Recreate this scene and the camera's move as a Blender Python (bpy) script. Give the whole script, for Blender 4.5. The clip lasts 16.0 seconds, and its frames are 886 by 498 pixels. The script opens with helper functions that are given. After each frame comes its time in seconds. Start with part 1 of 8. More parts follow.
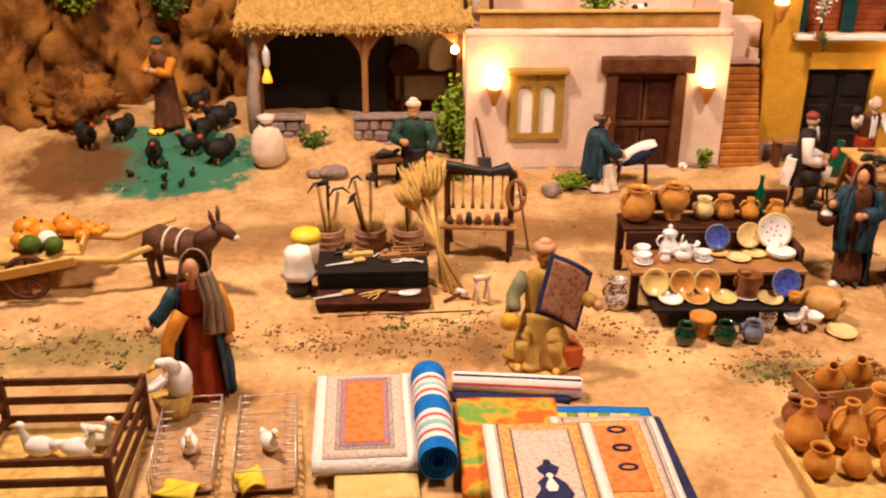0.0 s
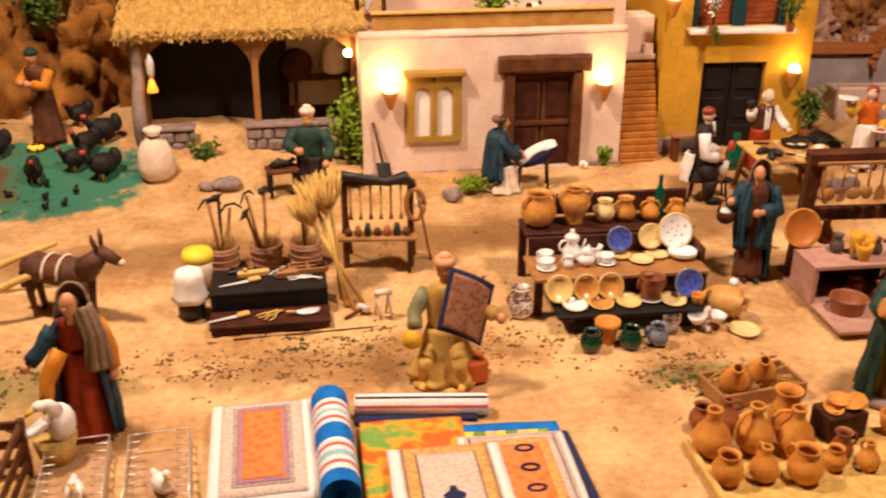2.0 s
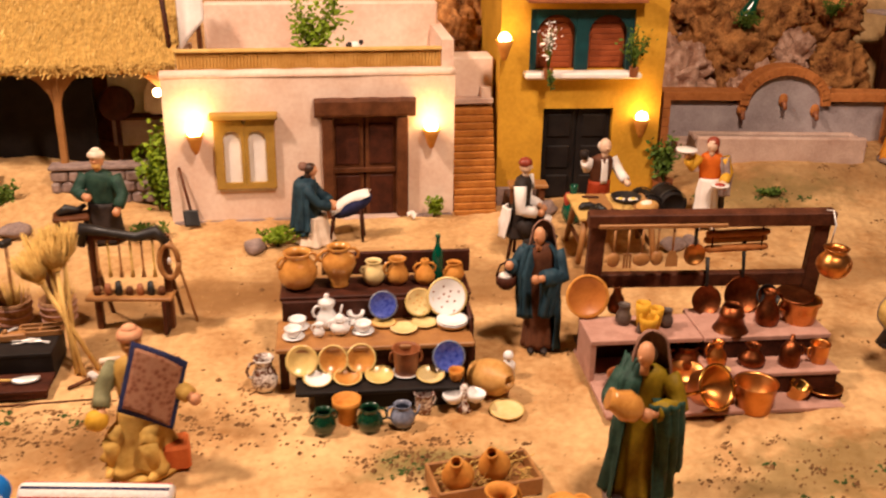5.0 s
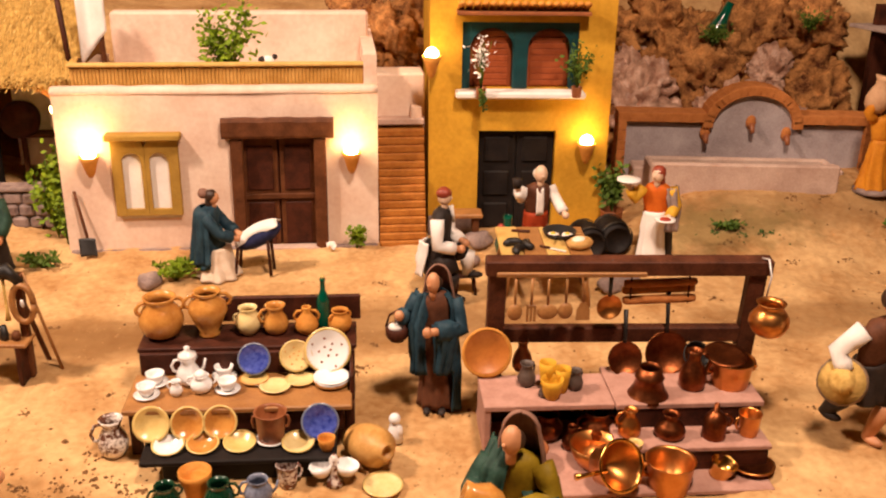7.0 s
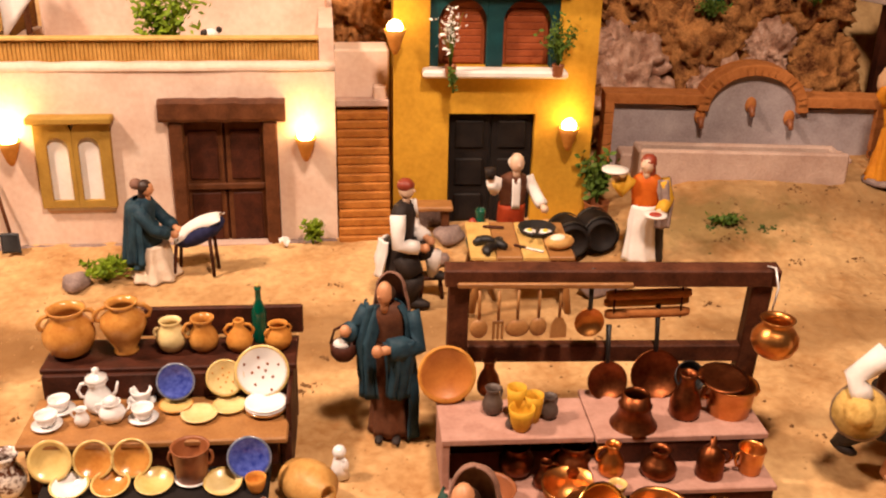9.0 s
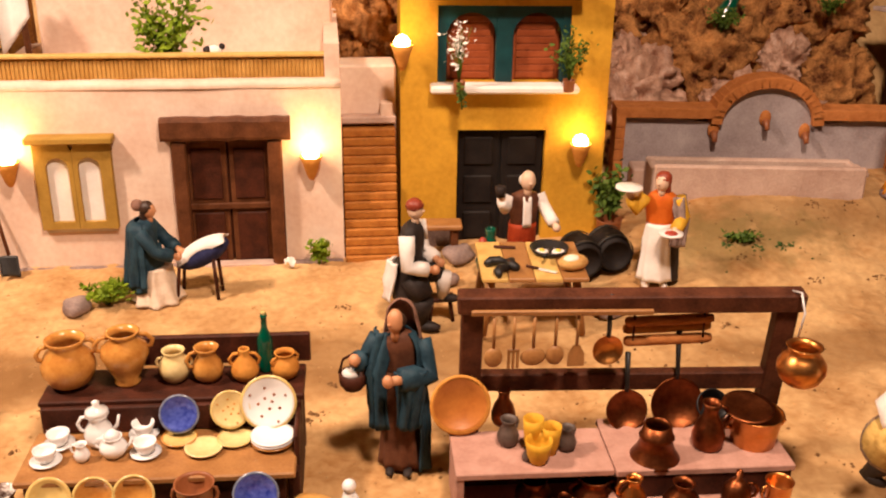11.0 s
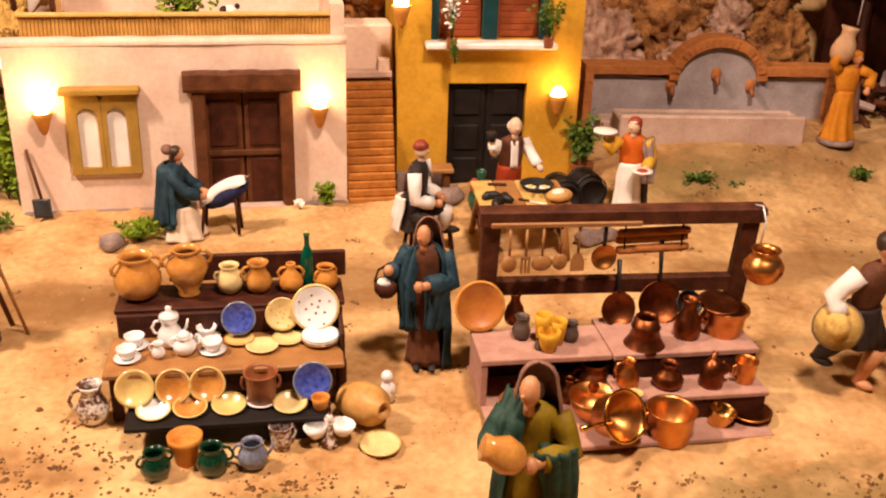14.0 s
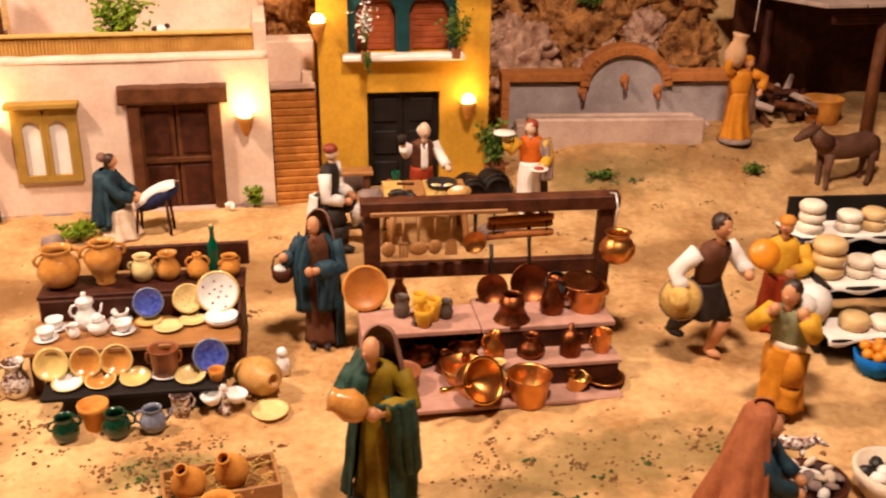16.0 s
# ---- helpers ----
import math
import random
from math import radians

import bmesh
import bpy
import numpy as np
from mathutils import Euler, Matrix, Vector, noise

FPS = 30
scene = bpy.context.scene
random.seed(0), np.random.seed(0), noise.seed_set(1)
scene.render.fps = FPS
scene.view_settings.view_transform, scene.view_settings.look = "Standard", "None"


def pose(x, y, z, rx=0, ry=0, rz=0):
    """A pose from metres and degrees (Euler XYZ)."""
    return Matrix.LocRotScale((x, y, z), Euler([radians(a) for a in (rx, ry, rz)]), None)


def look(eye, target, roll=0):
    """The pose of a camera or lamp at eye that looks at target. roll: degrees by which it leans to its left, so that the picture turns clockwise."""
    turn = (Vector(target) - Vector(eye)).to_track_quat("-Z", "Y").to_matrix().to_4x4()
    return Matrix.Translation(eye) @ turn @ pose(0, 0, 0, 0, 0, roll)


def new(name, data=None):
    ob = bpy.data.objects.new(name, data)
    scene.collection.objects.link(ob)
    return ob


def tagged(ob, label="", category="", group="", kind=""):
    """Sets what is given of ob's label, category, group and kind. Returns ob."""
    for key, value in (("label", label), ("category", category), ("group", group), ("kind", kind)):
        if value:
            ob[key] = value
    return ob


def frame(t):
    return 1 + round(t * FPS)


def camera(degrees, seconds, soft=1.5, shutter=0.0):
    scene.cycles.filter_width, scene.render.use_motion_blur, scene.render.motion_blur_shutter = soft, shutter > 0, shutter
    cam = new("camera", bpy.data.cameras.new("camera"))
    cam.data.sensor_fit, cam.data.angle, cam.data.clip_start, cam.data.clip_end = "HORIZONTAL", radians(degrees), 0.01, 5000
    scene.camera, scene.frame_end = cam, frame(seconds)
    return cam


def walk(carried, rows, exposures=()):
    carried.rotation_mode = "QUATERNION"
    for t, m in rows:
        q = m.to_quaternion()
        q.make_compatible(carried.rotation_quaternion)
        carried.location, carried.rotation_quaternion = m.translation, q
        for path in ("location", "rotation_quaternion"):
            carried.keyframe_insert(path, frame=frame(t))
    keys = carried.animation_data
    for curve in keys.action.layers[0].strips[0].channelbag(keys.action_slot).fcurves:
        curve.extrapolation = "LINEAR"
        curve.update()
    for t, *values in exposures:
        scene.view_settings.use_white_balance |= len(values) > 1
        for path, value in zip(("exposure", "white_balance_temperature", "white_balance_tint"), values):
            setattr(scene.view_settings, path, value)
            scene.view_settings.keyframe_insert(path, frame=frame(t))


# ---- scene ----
cam = camera(48.1, 16.0, soft=2.1, shutter=0.5)
PATH = [
    (0, (-0.435, -1.93, 0.661), (-0.322, -0.095, -0.127), 0.4),
    (0.5, (-0.443, -1.906, 0.664), (-0.274, -0.08, -0.135), 0.7),
    (1, (-0.454, -1.887, 0.657), (-0.254, -0.074, -0.164), 0.0),
    (1.5, (-0.458, -1.885, 0.669), (-0.227, -0.068, -0.135), -1.0),
    (2, (-0.41, -1.877, 0.673), (-0.123, -0.069, -0.131), 0.1),
    (2.5, (-0.338, -1.893, 0.677), (-0.053, -0.078, -0.113), 0.9),
    (3, (-0.275, -1.897, 0.672), (0.003, -0.078, -0.11), 0.8),
    (3.5, (-0.207, -1.881, 0.674), (0.069, -0.06, -0.105), 0.6),
    (4, (-0.143, -1.863, 0.68), (0.136, -0.04, -0.093), 0.7),
    (4.5, (-0.08, -1.837, 0.671), (0.203, -0.009, -0.091), 0.9),
    (5, (-0.019, -1.785, 0.667), (0.244, 0.049, -0.084), 0.8),
    (5.2, (0.014, -1.764, 0.652), (0.272, 0.074, -0.092), 0.9),
    (7.3, (0.194, -1.612, 0.657), (0.395, 0.233, -0.088), 0.8),
    (7.5, (0.201, -1.597, 0.648), (0.397, 0.251, -0.092), 0.7),
    (8, (0.218, -1.553, 0.634), (0.419, 0.289, -0.119), 0.6),
    (8.5, (0.238, -1.507, 0.621), (0.455, 0.328, -0.144), 0.9),
    (9, (0.242, -1.467, 0.619), (0.468, 0.359, -0.166), 1.3),
    (9.2, (0.244, -1.456, 0.618), (0.467, 0.374, -0.156), 1.3),
    (11.3, (0.237, -1.425, 0.623), (0.453, 0.408, -0.148), 0.7),
    (11.5, (0.237, -1.437, 0.625), (0.443, 0.395, -0.151), 0.6),
    (12, (0.227, -1.474, 0.631), (0.422, 0.358, -0.147), 0.4),
    (12.5, (0.205, -1.501, 0.635), (0.404, 0.329, -0.146), 0.5),
    (13, (0.173, -1.518, 0.63), (0.422, 0.298, -0.171), 1.2),
    (13.5, (0.133, -1.558, 0.635), (0.442, 0.249, -0.165), 1.9),
    (14, (0.11, -1.595, 0.626), (0.465, 0.201, -0.179), 1.8),
    (14.5, (0.107, -1.624, 0.632), (0.477, 0.169, -0.174), 1.2),
    (15, (0.128, -1.681, 0.637), (0.466, 0.118, -0.17), 0.8),
    (15.5, (0.189, -1.729, 0.643), (0.509, 0.078, -0.152), 0.8),
    (16, (0.241, -1.764, 0.648), (0.581, 0.049, -0.125), 0.5),
]
walk(cam, [(t, look(eye, target, roll)) for t, eye, target, roll in PATH],
     [(0, -0.14), (4.5, -0.13), (7.5, 0.01), (16, 0.06)])

# ---- light ----
world = bpy.data.worlds.new("room_air")
scene.world = world
world.use_nodes = True
world.node_tree.nodes["Background"].inputs[0].default_value = (1.0, 0.66, 0.40, 1)
world.node_tree.nodes["Background"].inputs[1].default_value = 0.012


def lamp(name, kind, at, power, colour, size=0.1, target=None):
    data = bpy.data.lights.new(name, kind)
    data.energy, data.color = power, colour
    if kind == "AREA":
        data.shape, data.size = "DISK", size
    else:
        data.shadow_soft_size = size
    ob = new(name, data)
    ob.matrix_world = look(at, target) if target else Matrix.Translation(at)
    return ob


WARM = (1.0, 0.725, 0.555)
lamp("ceiling_spot", "AREA", (-0.95, -0.62, 1.6), 46, WARM, 0.20, (0.0, -0.45, 0))
lamp("ceiling_spot", "AREA", (0.48, -1.25, 1.7), 40, WARM, 0.22, (0.45, -0.1, 0))


# ---- materials ----
def mat(name, a, b, rough=0.7, scale=60.0, bump=0.15, metal=0.0, spread=0.5, fine=260.0, coat=0.0, sss=0.0):
    """Two tones mixed by a coarse and a fine noise in world space, with a fine relief."""
    m = bpy.data.materials.new(name)
    m.use_nodes = True
    nt = m.node_tree
    n, l = nt.nodes, nt.links
    bs = n["Principled BSDF"]
    geo = n.new("ShaderNodeNewGeometry")
    big = n.new("ShaderNodeTexNoise")
    big.inputs["Scale"].default_value, big.inputs["Detail"].default_value = scale, 5
    small = n.new("ShaderNodeTexNoise")
    small.inputs["Scale"].default_value, small.inputs["Detail"].default_value = fine, 4
    l.new(geo.outputs["Position"], big.inputs["Vector"])
    l.new(geo.outputs["Position"], small.inputs["Vector"])
    add = n.new("ShaderNodeMath")
    add.operation = "MULTIPLY_ADD"
    l.new(small.outputs["Fac"], add.inputs[0])
    add.inputs[1].default_value = 0.45
    l.new(big.outputs["Fac"], add.inputs[2])
    ramp = n.new("ShaderNodeMapRange")
    ramp.inputs[1].default_value, ramp.inputs[2].default_value = 0.72 - spread / 2, 0.72 + spread / 2
    l.new(add.outputs[0], ramp.inputs[0])
    mix = n.new("ShaderNodeMix")
    mix.data_type = "RGBA"
    mix.inputs[6].default_value, mix.inputs[7].default_value = (*a, 1), (*b, 1)
    l.new(ramp.outputs[0], mix.inputs[0])
    l.new(mix.outputs[2], bs.inputs["Base Color"])
    bs.inputs["Roughness"].default_value, bs.inputs["Metallic"].default_value = rough, metal
    bs.inputs["Coat Weight"].default_value = coat
    if rough > 0.55 and not metal:
        bs.inputs["Specular IOR Level"].default_value = 0.2
    if bump:
        bp = n.new("ShaderNodeBump")
        bp.inputs["Strength"].default_value, bp.inputs["Distance"].default_value = bump, 0.004
        l.new(add.outputs[0], bp.inputs["Height"])
        l.new(bp.outputs[0], bs.inputs["Normal"])
    return m


def glow(name, colour, strength):
    m = bpy.data.materials.new(name)
    m.use_nodes = True
    bs = m.node_tree.nodes["Principled BSDF"]
    bs.inputs["Base Color"].default_value = (*colour, 1)
    bs.inputs["Emission Color"].default_value = (*colour, 1)
    bs.inputs["Emission Strength"].default_value = strength
    return m


PLASTER = mat("pink_plaster", (0.66, 0.45, 0.34), (0.82, 0.66, 0.54), 0.9, 14, 0.35, fine=120)
OCHRE = mat("ochre_plaster", (0.44, 0.22, 0.018), (0.66, 0.36, 0.035), 0.85, 16, 0.3, fine=140)
OCHRE_WOOD = mat("ochre_paint", (0.30, 0.17, 0.03), (0.42, 0.25, 0.05), 0.7, 30, 0.3)
REED = mat("reed_screen", (0.40, 0.20, 0.04), (0.58, 0.33, 0.09), 0.8, 40, 0.3)
DARKWOOD = mat("dark_stained_wood", (0.022, 0.006, 0.003), (0.085, 0.022, 0.010), 0.6, 45, 0.35, fine=320)
MIDWOOD = mat("brown_wood", (0.065, 0.021, 0.007), (0.15, 0.052, 0.019), 0.62, 45, 0.35, fine=320)
LIGHTWOOD = mat("pale_wood", (0.52, 0.31, 0.085), (0.72, 0.48, 0.16), 0.6, 50, 0.25, fine=320)
PLANKWOOD = mat("honey_plank", (0.26, 0.11, 0.03), (0.40, 0.19, 0.06), 0.5, 40, 0.25, fine=320)
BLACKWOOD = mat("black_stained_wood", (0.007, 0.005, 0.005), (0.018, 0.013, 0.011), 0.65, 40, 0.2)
GREYWOOD = mat("weathered_wood", (0.28, 0.20, 0.17), (0.45, 0.35, 0.30), 0.85, 30, 0.5)
STEPWOOD = mat("stair_board", (0.32, 0.11, 0.020), (0.50, 0.20, 0.04), 0.6, 60, 0.3)
TEAL = mat("teal_paint", (0.0, 0.028, 0.034), (0.003, 0.055, 0.062), 0.45, 50, 0.1)
SHUTTER = mat("red_brown_shutter", (0.22, 0.045, 0.012), (0.33, 0.08, 0.025), 0.6, 60, 0.2)
STONE = mat("grey_stone", (0.16, 0.11, 0.10), (0.36, 0.27, 0.24), 0.9, 40, 0.8)
PALESTONE = mat("pale_pink_stone", (0.42, 0.28, 0.22), (0.60, 0.44, 0.36), 0.85, 25, 0.5)
SLATE = mat("blue_grey_render", (0.27, 0.22, 0.22), (0.46, 0.40, 0.40), 0.85, 20, 0.4)
CORK = mat("cork_rock", (0.08, 0.022, 0.007), (0.60, 0.28, 0.09), 0.85, 34, 1.0, spread=0.40)
REDROCK = mat("red_brown_rock", (0.06, 0.014, 0.005), (0.40, 0.17, 0.03), 0.85, 14, 1.0)
CORAL = mat("pale_rock", (0.22, 0.09, 0.05), (0.72, 0.46, 0.33), 0.3, 50, 1.0)
BRICK = mat("brick_red", (0.34, 0.115, 0.028), (0.52, 0.20, 0.06), 0.85, 60, 0.5)
BRICK_ORANGE = mat("orange_brick", (0.48, 0.10, 0.025), (0.62, 0.16, 0.04), 0.8, 60, 0.4)
TERRA = mat("terracotta", (0.48, 0.18, 0.028), (0.70, 0.32, 0.065), 0.6, 50, 0.15)
TERRA_DARK = mat("brown_terracotta", (0.20, 0.06, 0.02), (0.33, 0.11, 0.035), 0.5, 50, 0.15)
GLAZED = mat("honey_glaze", (0.42, 0.16, 0.03), (0.62, 0.30, 0.07), 0.22, 60, 0.1, coat=0.4)
CREAM = mat("cream_glaze", (0.62, 0.42, 0.13), (0.74, 0.56, 0.22), 0.25, 60, 0.06, coat=0.3)
BUTTER = mat("butter_yellow_glaze", (0.68, 0.50, 0.20), (0.80, 0.64, 0.32), 0.25, 60, 0.06, coat=0.3)
WHITE = mat("white_porcelain", (0.80, 0.78, 0.77), (0.87, 0.86, 0.85), 0.15, 60, 0.03, coat=0.4)
BLUE = mat("cobalt_glaze", (0.02, 0.035, 0.26), (0.10, 0.14, 0.52), 0.2, 170, 0.05, coat=0.4)
PALEBLUE = mat("pale_blue_glaze", (0.10, 0.11, 0.16), (0.24, 0.27, 0.36), 0.25, 120, 0.05, coat=0.3)
GREENGLAZE = mat("bottle_green_glaze", (0.002, 0.022, 0.010), (0.008, 0.05, 0.022), 0.15, 60, 0.05, coat=0.5)
EMERALD = mat("green_glass", (0.0, 0.055, 0.03), (0.0, 0.10, 0.055), 0.1, 40, 0.0, coat=0.5)
SPECKLE = mat("speckled_white_glaze", (0.16, 0.05, 0.03), (0.78, 0.72, 0.66), 0.2, 130, 0.05, spread=0.12, coat=0.3)
COPPER = mat("polished_copper", (0.54, 0.21, 0.052), (0.72, 0.33, 0.10), 0.34, 60, 0.08, metal=1.0)
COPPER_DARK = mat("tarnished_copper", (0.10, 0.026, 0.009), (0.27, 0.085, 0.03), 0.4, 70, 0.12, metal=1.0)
BRASS = mat("brass", (0.65, 0.32, 0.07), (0.80, 0.45, 0.12), 0.2, 60, 0.05, metal=1.0)
IRON = mat("black_iron", (0.006, 0.005, 0.005), (0.018, 0.015, 0.014), 0.5, 60, 0.2)
STEEL = mat("bright_steel", (0.66, 0.64, 0.62), (0.82, 0.80, 0.78), 0.3, 60, 0.05, metal=0.25)
FELT_PINK = mat("dusty_pink_board", (0.36, 0.19, 0.145), (0.50, 0.29, 0.23), 0.9, 50, 0.2)
STRAW = mat("straw", (0.42, 0.25, 0.06), (0.72, 0.48, 0.15), 0.8, 90, 0.3)
THATCH = mat("thatch_straw", (0.50, 0.30, 0.08), (0.82, 0.58, 0.22), 0.85, 60, 0.3)
WICKER = mat("wicker", (0.22, 0.10, 0.05), (0.42, 0.24, 0.12), 0.8, 160, 0.5)
LEAF = mat("green_foliage", (0.07, 0.14, 0.004), (0.28, 0.38, 0.02), 0.6, 60, 0.1)
LEAF_DARK = mat("dark_foliage", (0.03, 0.07, 0.008), (0.11, 0.17, 0.02), 0.6, 60, 0.1)
MOSS = mat("moss_flock", (0.02, 0.05, 0.012), (0.08, 0.12, 0.03), 0.95, 90, 0.5)
CLOTH_WHITE = mat("white_cloth", (0.76, 0.70, 0.65), (0.86, 0.82, 0.78), 0.85, 40, 0.15)
CLOTH_CREAM = mat("cream_sackcloth", (0.64, 0.50, 0.37), (0.78, 0.66, 0.53), 0.9, 70, 0.3)
SKIN = mat("painted_flesh_clay", (0.50, 0.22, 0.10), (0.62, 0.30, 0.15), 0.5, 60, 0.05)
SKIN_PALE = mat("pale_flesh_clay", (0.64, 0.42, 0.28), (0.74, 0.54, 0.40), 0.5, 60, 0.05)
BLUECLOTH = mat("painted_blue_robe", (0.007, 0.022, 0.038), (0.028, 0.066, 0.09), 0.6, 60, 0.15)
GREENCLOTH = mat("painted_green_cloak", (0.008, 0.026, 0.019), (0.032, 0.078, 0.056), 0.6, 60, 0.15)
OLIVE = mat("painted_olive_dress", (0.16, 0.10, 0.004), (0.27, 0.18, 0.01), 0.6, 60, 0.15)
BROWNCLOTH = mat("painted_brown_robe", (0.075, 0.026, 0.013), (0.15, 0.058, 0.030), 0.65, 60, 0.15)
REDCLOTH = mat("painted_red_dress", (0.22, 0.022, 0.006), (0.36, 0.05, 0.012), 0.6, 60, 0.15)
ORANGECLOTH = mat("painted_orange_cloth", (0.47, 0.155, 0.012), (0.64, 0.26, 0.02), 0.6, 60, 0.15)
YELLOWCLOTH = mat("painted_yellow_cloth", (0.55, 0.28, 0.02), (0.70, 0.40, 0.04), 0.6, 60, 0.15)
GREYCLOTH = mat("painted_taupe_veil", (0.20, 0.13, 0.08), (0.32, 0.22, 0.14), 0.7, 60, 0.15)
BLACKCLOTH = mat("painted_black_cloth", (0.012, 0.010, 0.010), (0.04, 0.028, 0.024), 0.6, 60, 0.1)
SAGE = mat("painted_sage_cloth", (0.18, 0.18, 0.09), (0.30, 0.29, 0.16), 0.65, 60, 0.15)
HAIR = mat("painted_dark_hair", (0.018, 0.008, 0.005), (0.05, 0.022, 0.012), 0.5, 90, 0.3)
REDHAIR = mat("painted_red_hair", (0.20, 0.025, 0.01), (0.30, 0.05, 0.02), 0.5, 90, 0.3)
GREYHAIR = mat("painted_white_hair", (0.62, 0.58, 0.52), (0.75, 0.72, 0.68), 0.5, 90, 0.2)
DONKEY = mat("painted_donkey_brown", (0.07, 0.03, 0.018), (0.15, 0.07, 0.045), 0.6, 50, 0.2)
DARKFEATHER = mat("dark_feathers", (0.006, 0.006, 0.005), (0.03, 0.024, 0.020), 0.6, 200, 0.3)
REDCOMB = mat("red_wattle", (0.30, 0.03, 0.015), (0.42, 0.06, 0.03), 0.5, 60, 0.1)
BEAK = mat("yellow_paint", (0.65, 0.32, 0.02), (0.75, 0.42, 0.03), 0.5, 60, 0.05)
LEMON = mat("yellow_lid", (0.72, 0.55, 0.02), (0.82, 0.66, 0.05), 0.5, 60, 0.05)
PUMPKIN = mat("pumpkin_orange", (0.62, 0.19, 0.01), (0.78, 0.32, 0.02), 0.4, 60, 0.1)
CHEESE = mat("cheese_rind", (0.80, 0.69, 0.53), (0.88, 0.82, 0.70), 0.5, 60, 0.08)
BREAD = mat("bread_crust", (0.45, 0.22, 0.06), (0.66, 0.40, 0.14), 0.7, 90, 0.3)
YOLK = mat("egg_yolk", (0.80, 0.52, 0.05), (0.85, 0.60, 0.08), 0.3, 60, 0.0)
WIRE = mat("bright_wire", (0.70, 0.62, 0.56), (0.80, 0.74, 0.70), 0.3, 60, 0.0, metal=0.5)
FLAME = glow("lit_bulb", (1.0, 0.66, 0.25), 30.0)
GLIMMER = glow("ember_glow", (1.0, 0.32, 0.02), 1.8)


def sand():
    """Fine sand with trodden, teal-painted and flocked patches that follow their own outlines, and painted shade bands.
    """
    m = mat("golden_sand", (0.34, 0.165, 0.055), (0.70, 0.46, 0.215), 0.95, 9, 1.0, spread=0.5, fine=90)
    nt = m.node_tree
    n, l = nt.nodes, nt.links
    bs = n["Principled BSDF"]
    colour = bs.inputs["Base Color"].links[0].from_socket
    geo = n.new("ShaderNodeNewGeometry")
    wobble = n.new("ShaderNodeTexNoise")
    wobble.inputs["Scale"].default_value, wobble.inputs["Detail"].default_value = 28, 5
    l.new(geo.outputs["Position"], wobble.inputs["Vector"])

    def patch(x, y, rx, ry, tone, strength, edge=0.35, grain=1.0):
        nonlocal colour
        mp = n.new("ShaderNodeMapping")
        mp.vector_type = "TEXTURE"
        mp.inputs["Location"].default_value = (x, y, 0)
        mp.inputs["Scale"].default_value = (rx, ry, 100)
        l.new(geo.outputs["Position"], mp.inputs["Vector"])
        ln = n.new("ShaderNodeVectorMath")
        ln.operation = "LENGTH"
        l.new(mp.outputs[0], ln.inputs[0])
        ad = n.new("ShaderNodeMath")
        ad.operation = "MULTIPLY_ADD"
        l.new(wobble.outputs["Fac"], ad.inputs[0])
        ad.inputs[1].default_value = grain
        l.new(ln.outputs["Value"], ad.inputs[2])
        mr = n.new("ShaderNodeMapRange")
        mr.inputs[1].default_value, mr.inputs[2].default_value = 1.0 + 0.5 * grain + edge / 2, 1.0 + 0.5 * grain - edge / 2
        mr.inputs[3].default_value, mr.inputs[4].default_value = 0.0, strength
        l.new(ad.outputs[0], mr.inputs[0])
        mx = n.new("ShaderNodeMix")
        mx.data_type = "RGBA"
        l.new(mr.outputs[0], mx.inputs[0])
        l.new(colour, mx.inputs[6])
        mx.inputs[7].default_value = (*tone, 1)
        colour = mx.outputs[2]

    shade_and_soil = (0.20, 0.095, 0.03)
    # soft shade across the ground, painted into the sand as three brown bands
    patch(-0.45, -0.32, 0.55, 0.06, shade_and_soil, 0.7, 0.6, 0.6)
    patch(0.15, -0.30, 0.4, 0.075, shade_and_soil, 0.7, 0.6, 0.6)
    patch(0.95, -0.36, 0.30, 0.05, shade_and_soil, 0.6, 0.6, 0.6)
    patch(-0.88, 0.0, 0.19, 0.13, (0.02, 0.16, 0.10), 0.95, 0.25, 1.0)
    patch(-1.05, -0.02, 0.11, 0.12, (0.14, 0.05, 0.012), 0.9, 0.4, 1.2)
    # littered earth in the same brown as the painted bands
    patch(-0.35, -0.68, 0.25, 0.05, shade_and_soil, 0.55, 0.7, 2.2)
    patch(-0.85, -0.68, 0.18, 0.05, (0.12, 0.12, 0.03), 0.6, 0.7, 2.0)
    patch(0.13, -0.78, 0.09, 0.03, (0.12, 0.13, 0.04), 0.65, 0.7, 2.2)
    patch(0.62, -0.86, 0.16, 0.06, (0.13, 0.10, 0.03), 0.6, 0.8, 2.6)
    patch(0.98, -0.03, 0.32, 0.06, (0.22, 0.12, 0.045), 0.6, 0.7, 1.4)
    patch(0.85, -0.08, 0.12, 0.06, (0.16, 0.12, 0.04), 0.6, 0.8, 2.4)
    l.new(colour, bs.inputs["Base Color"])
    return m


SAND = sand()


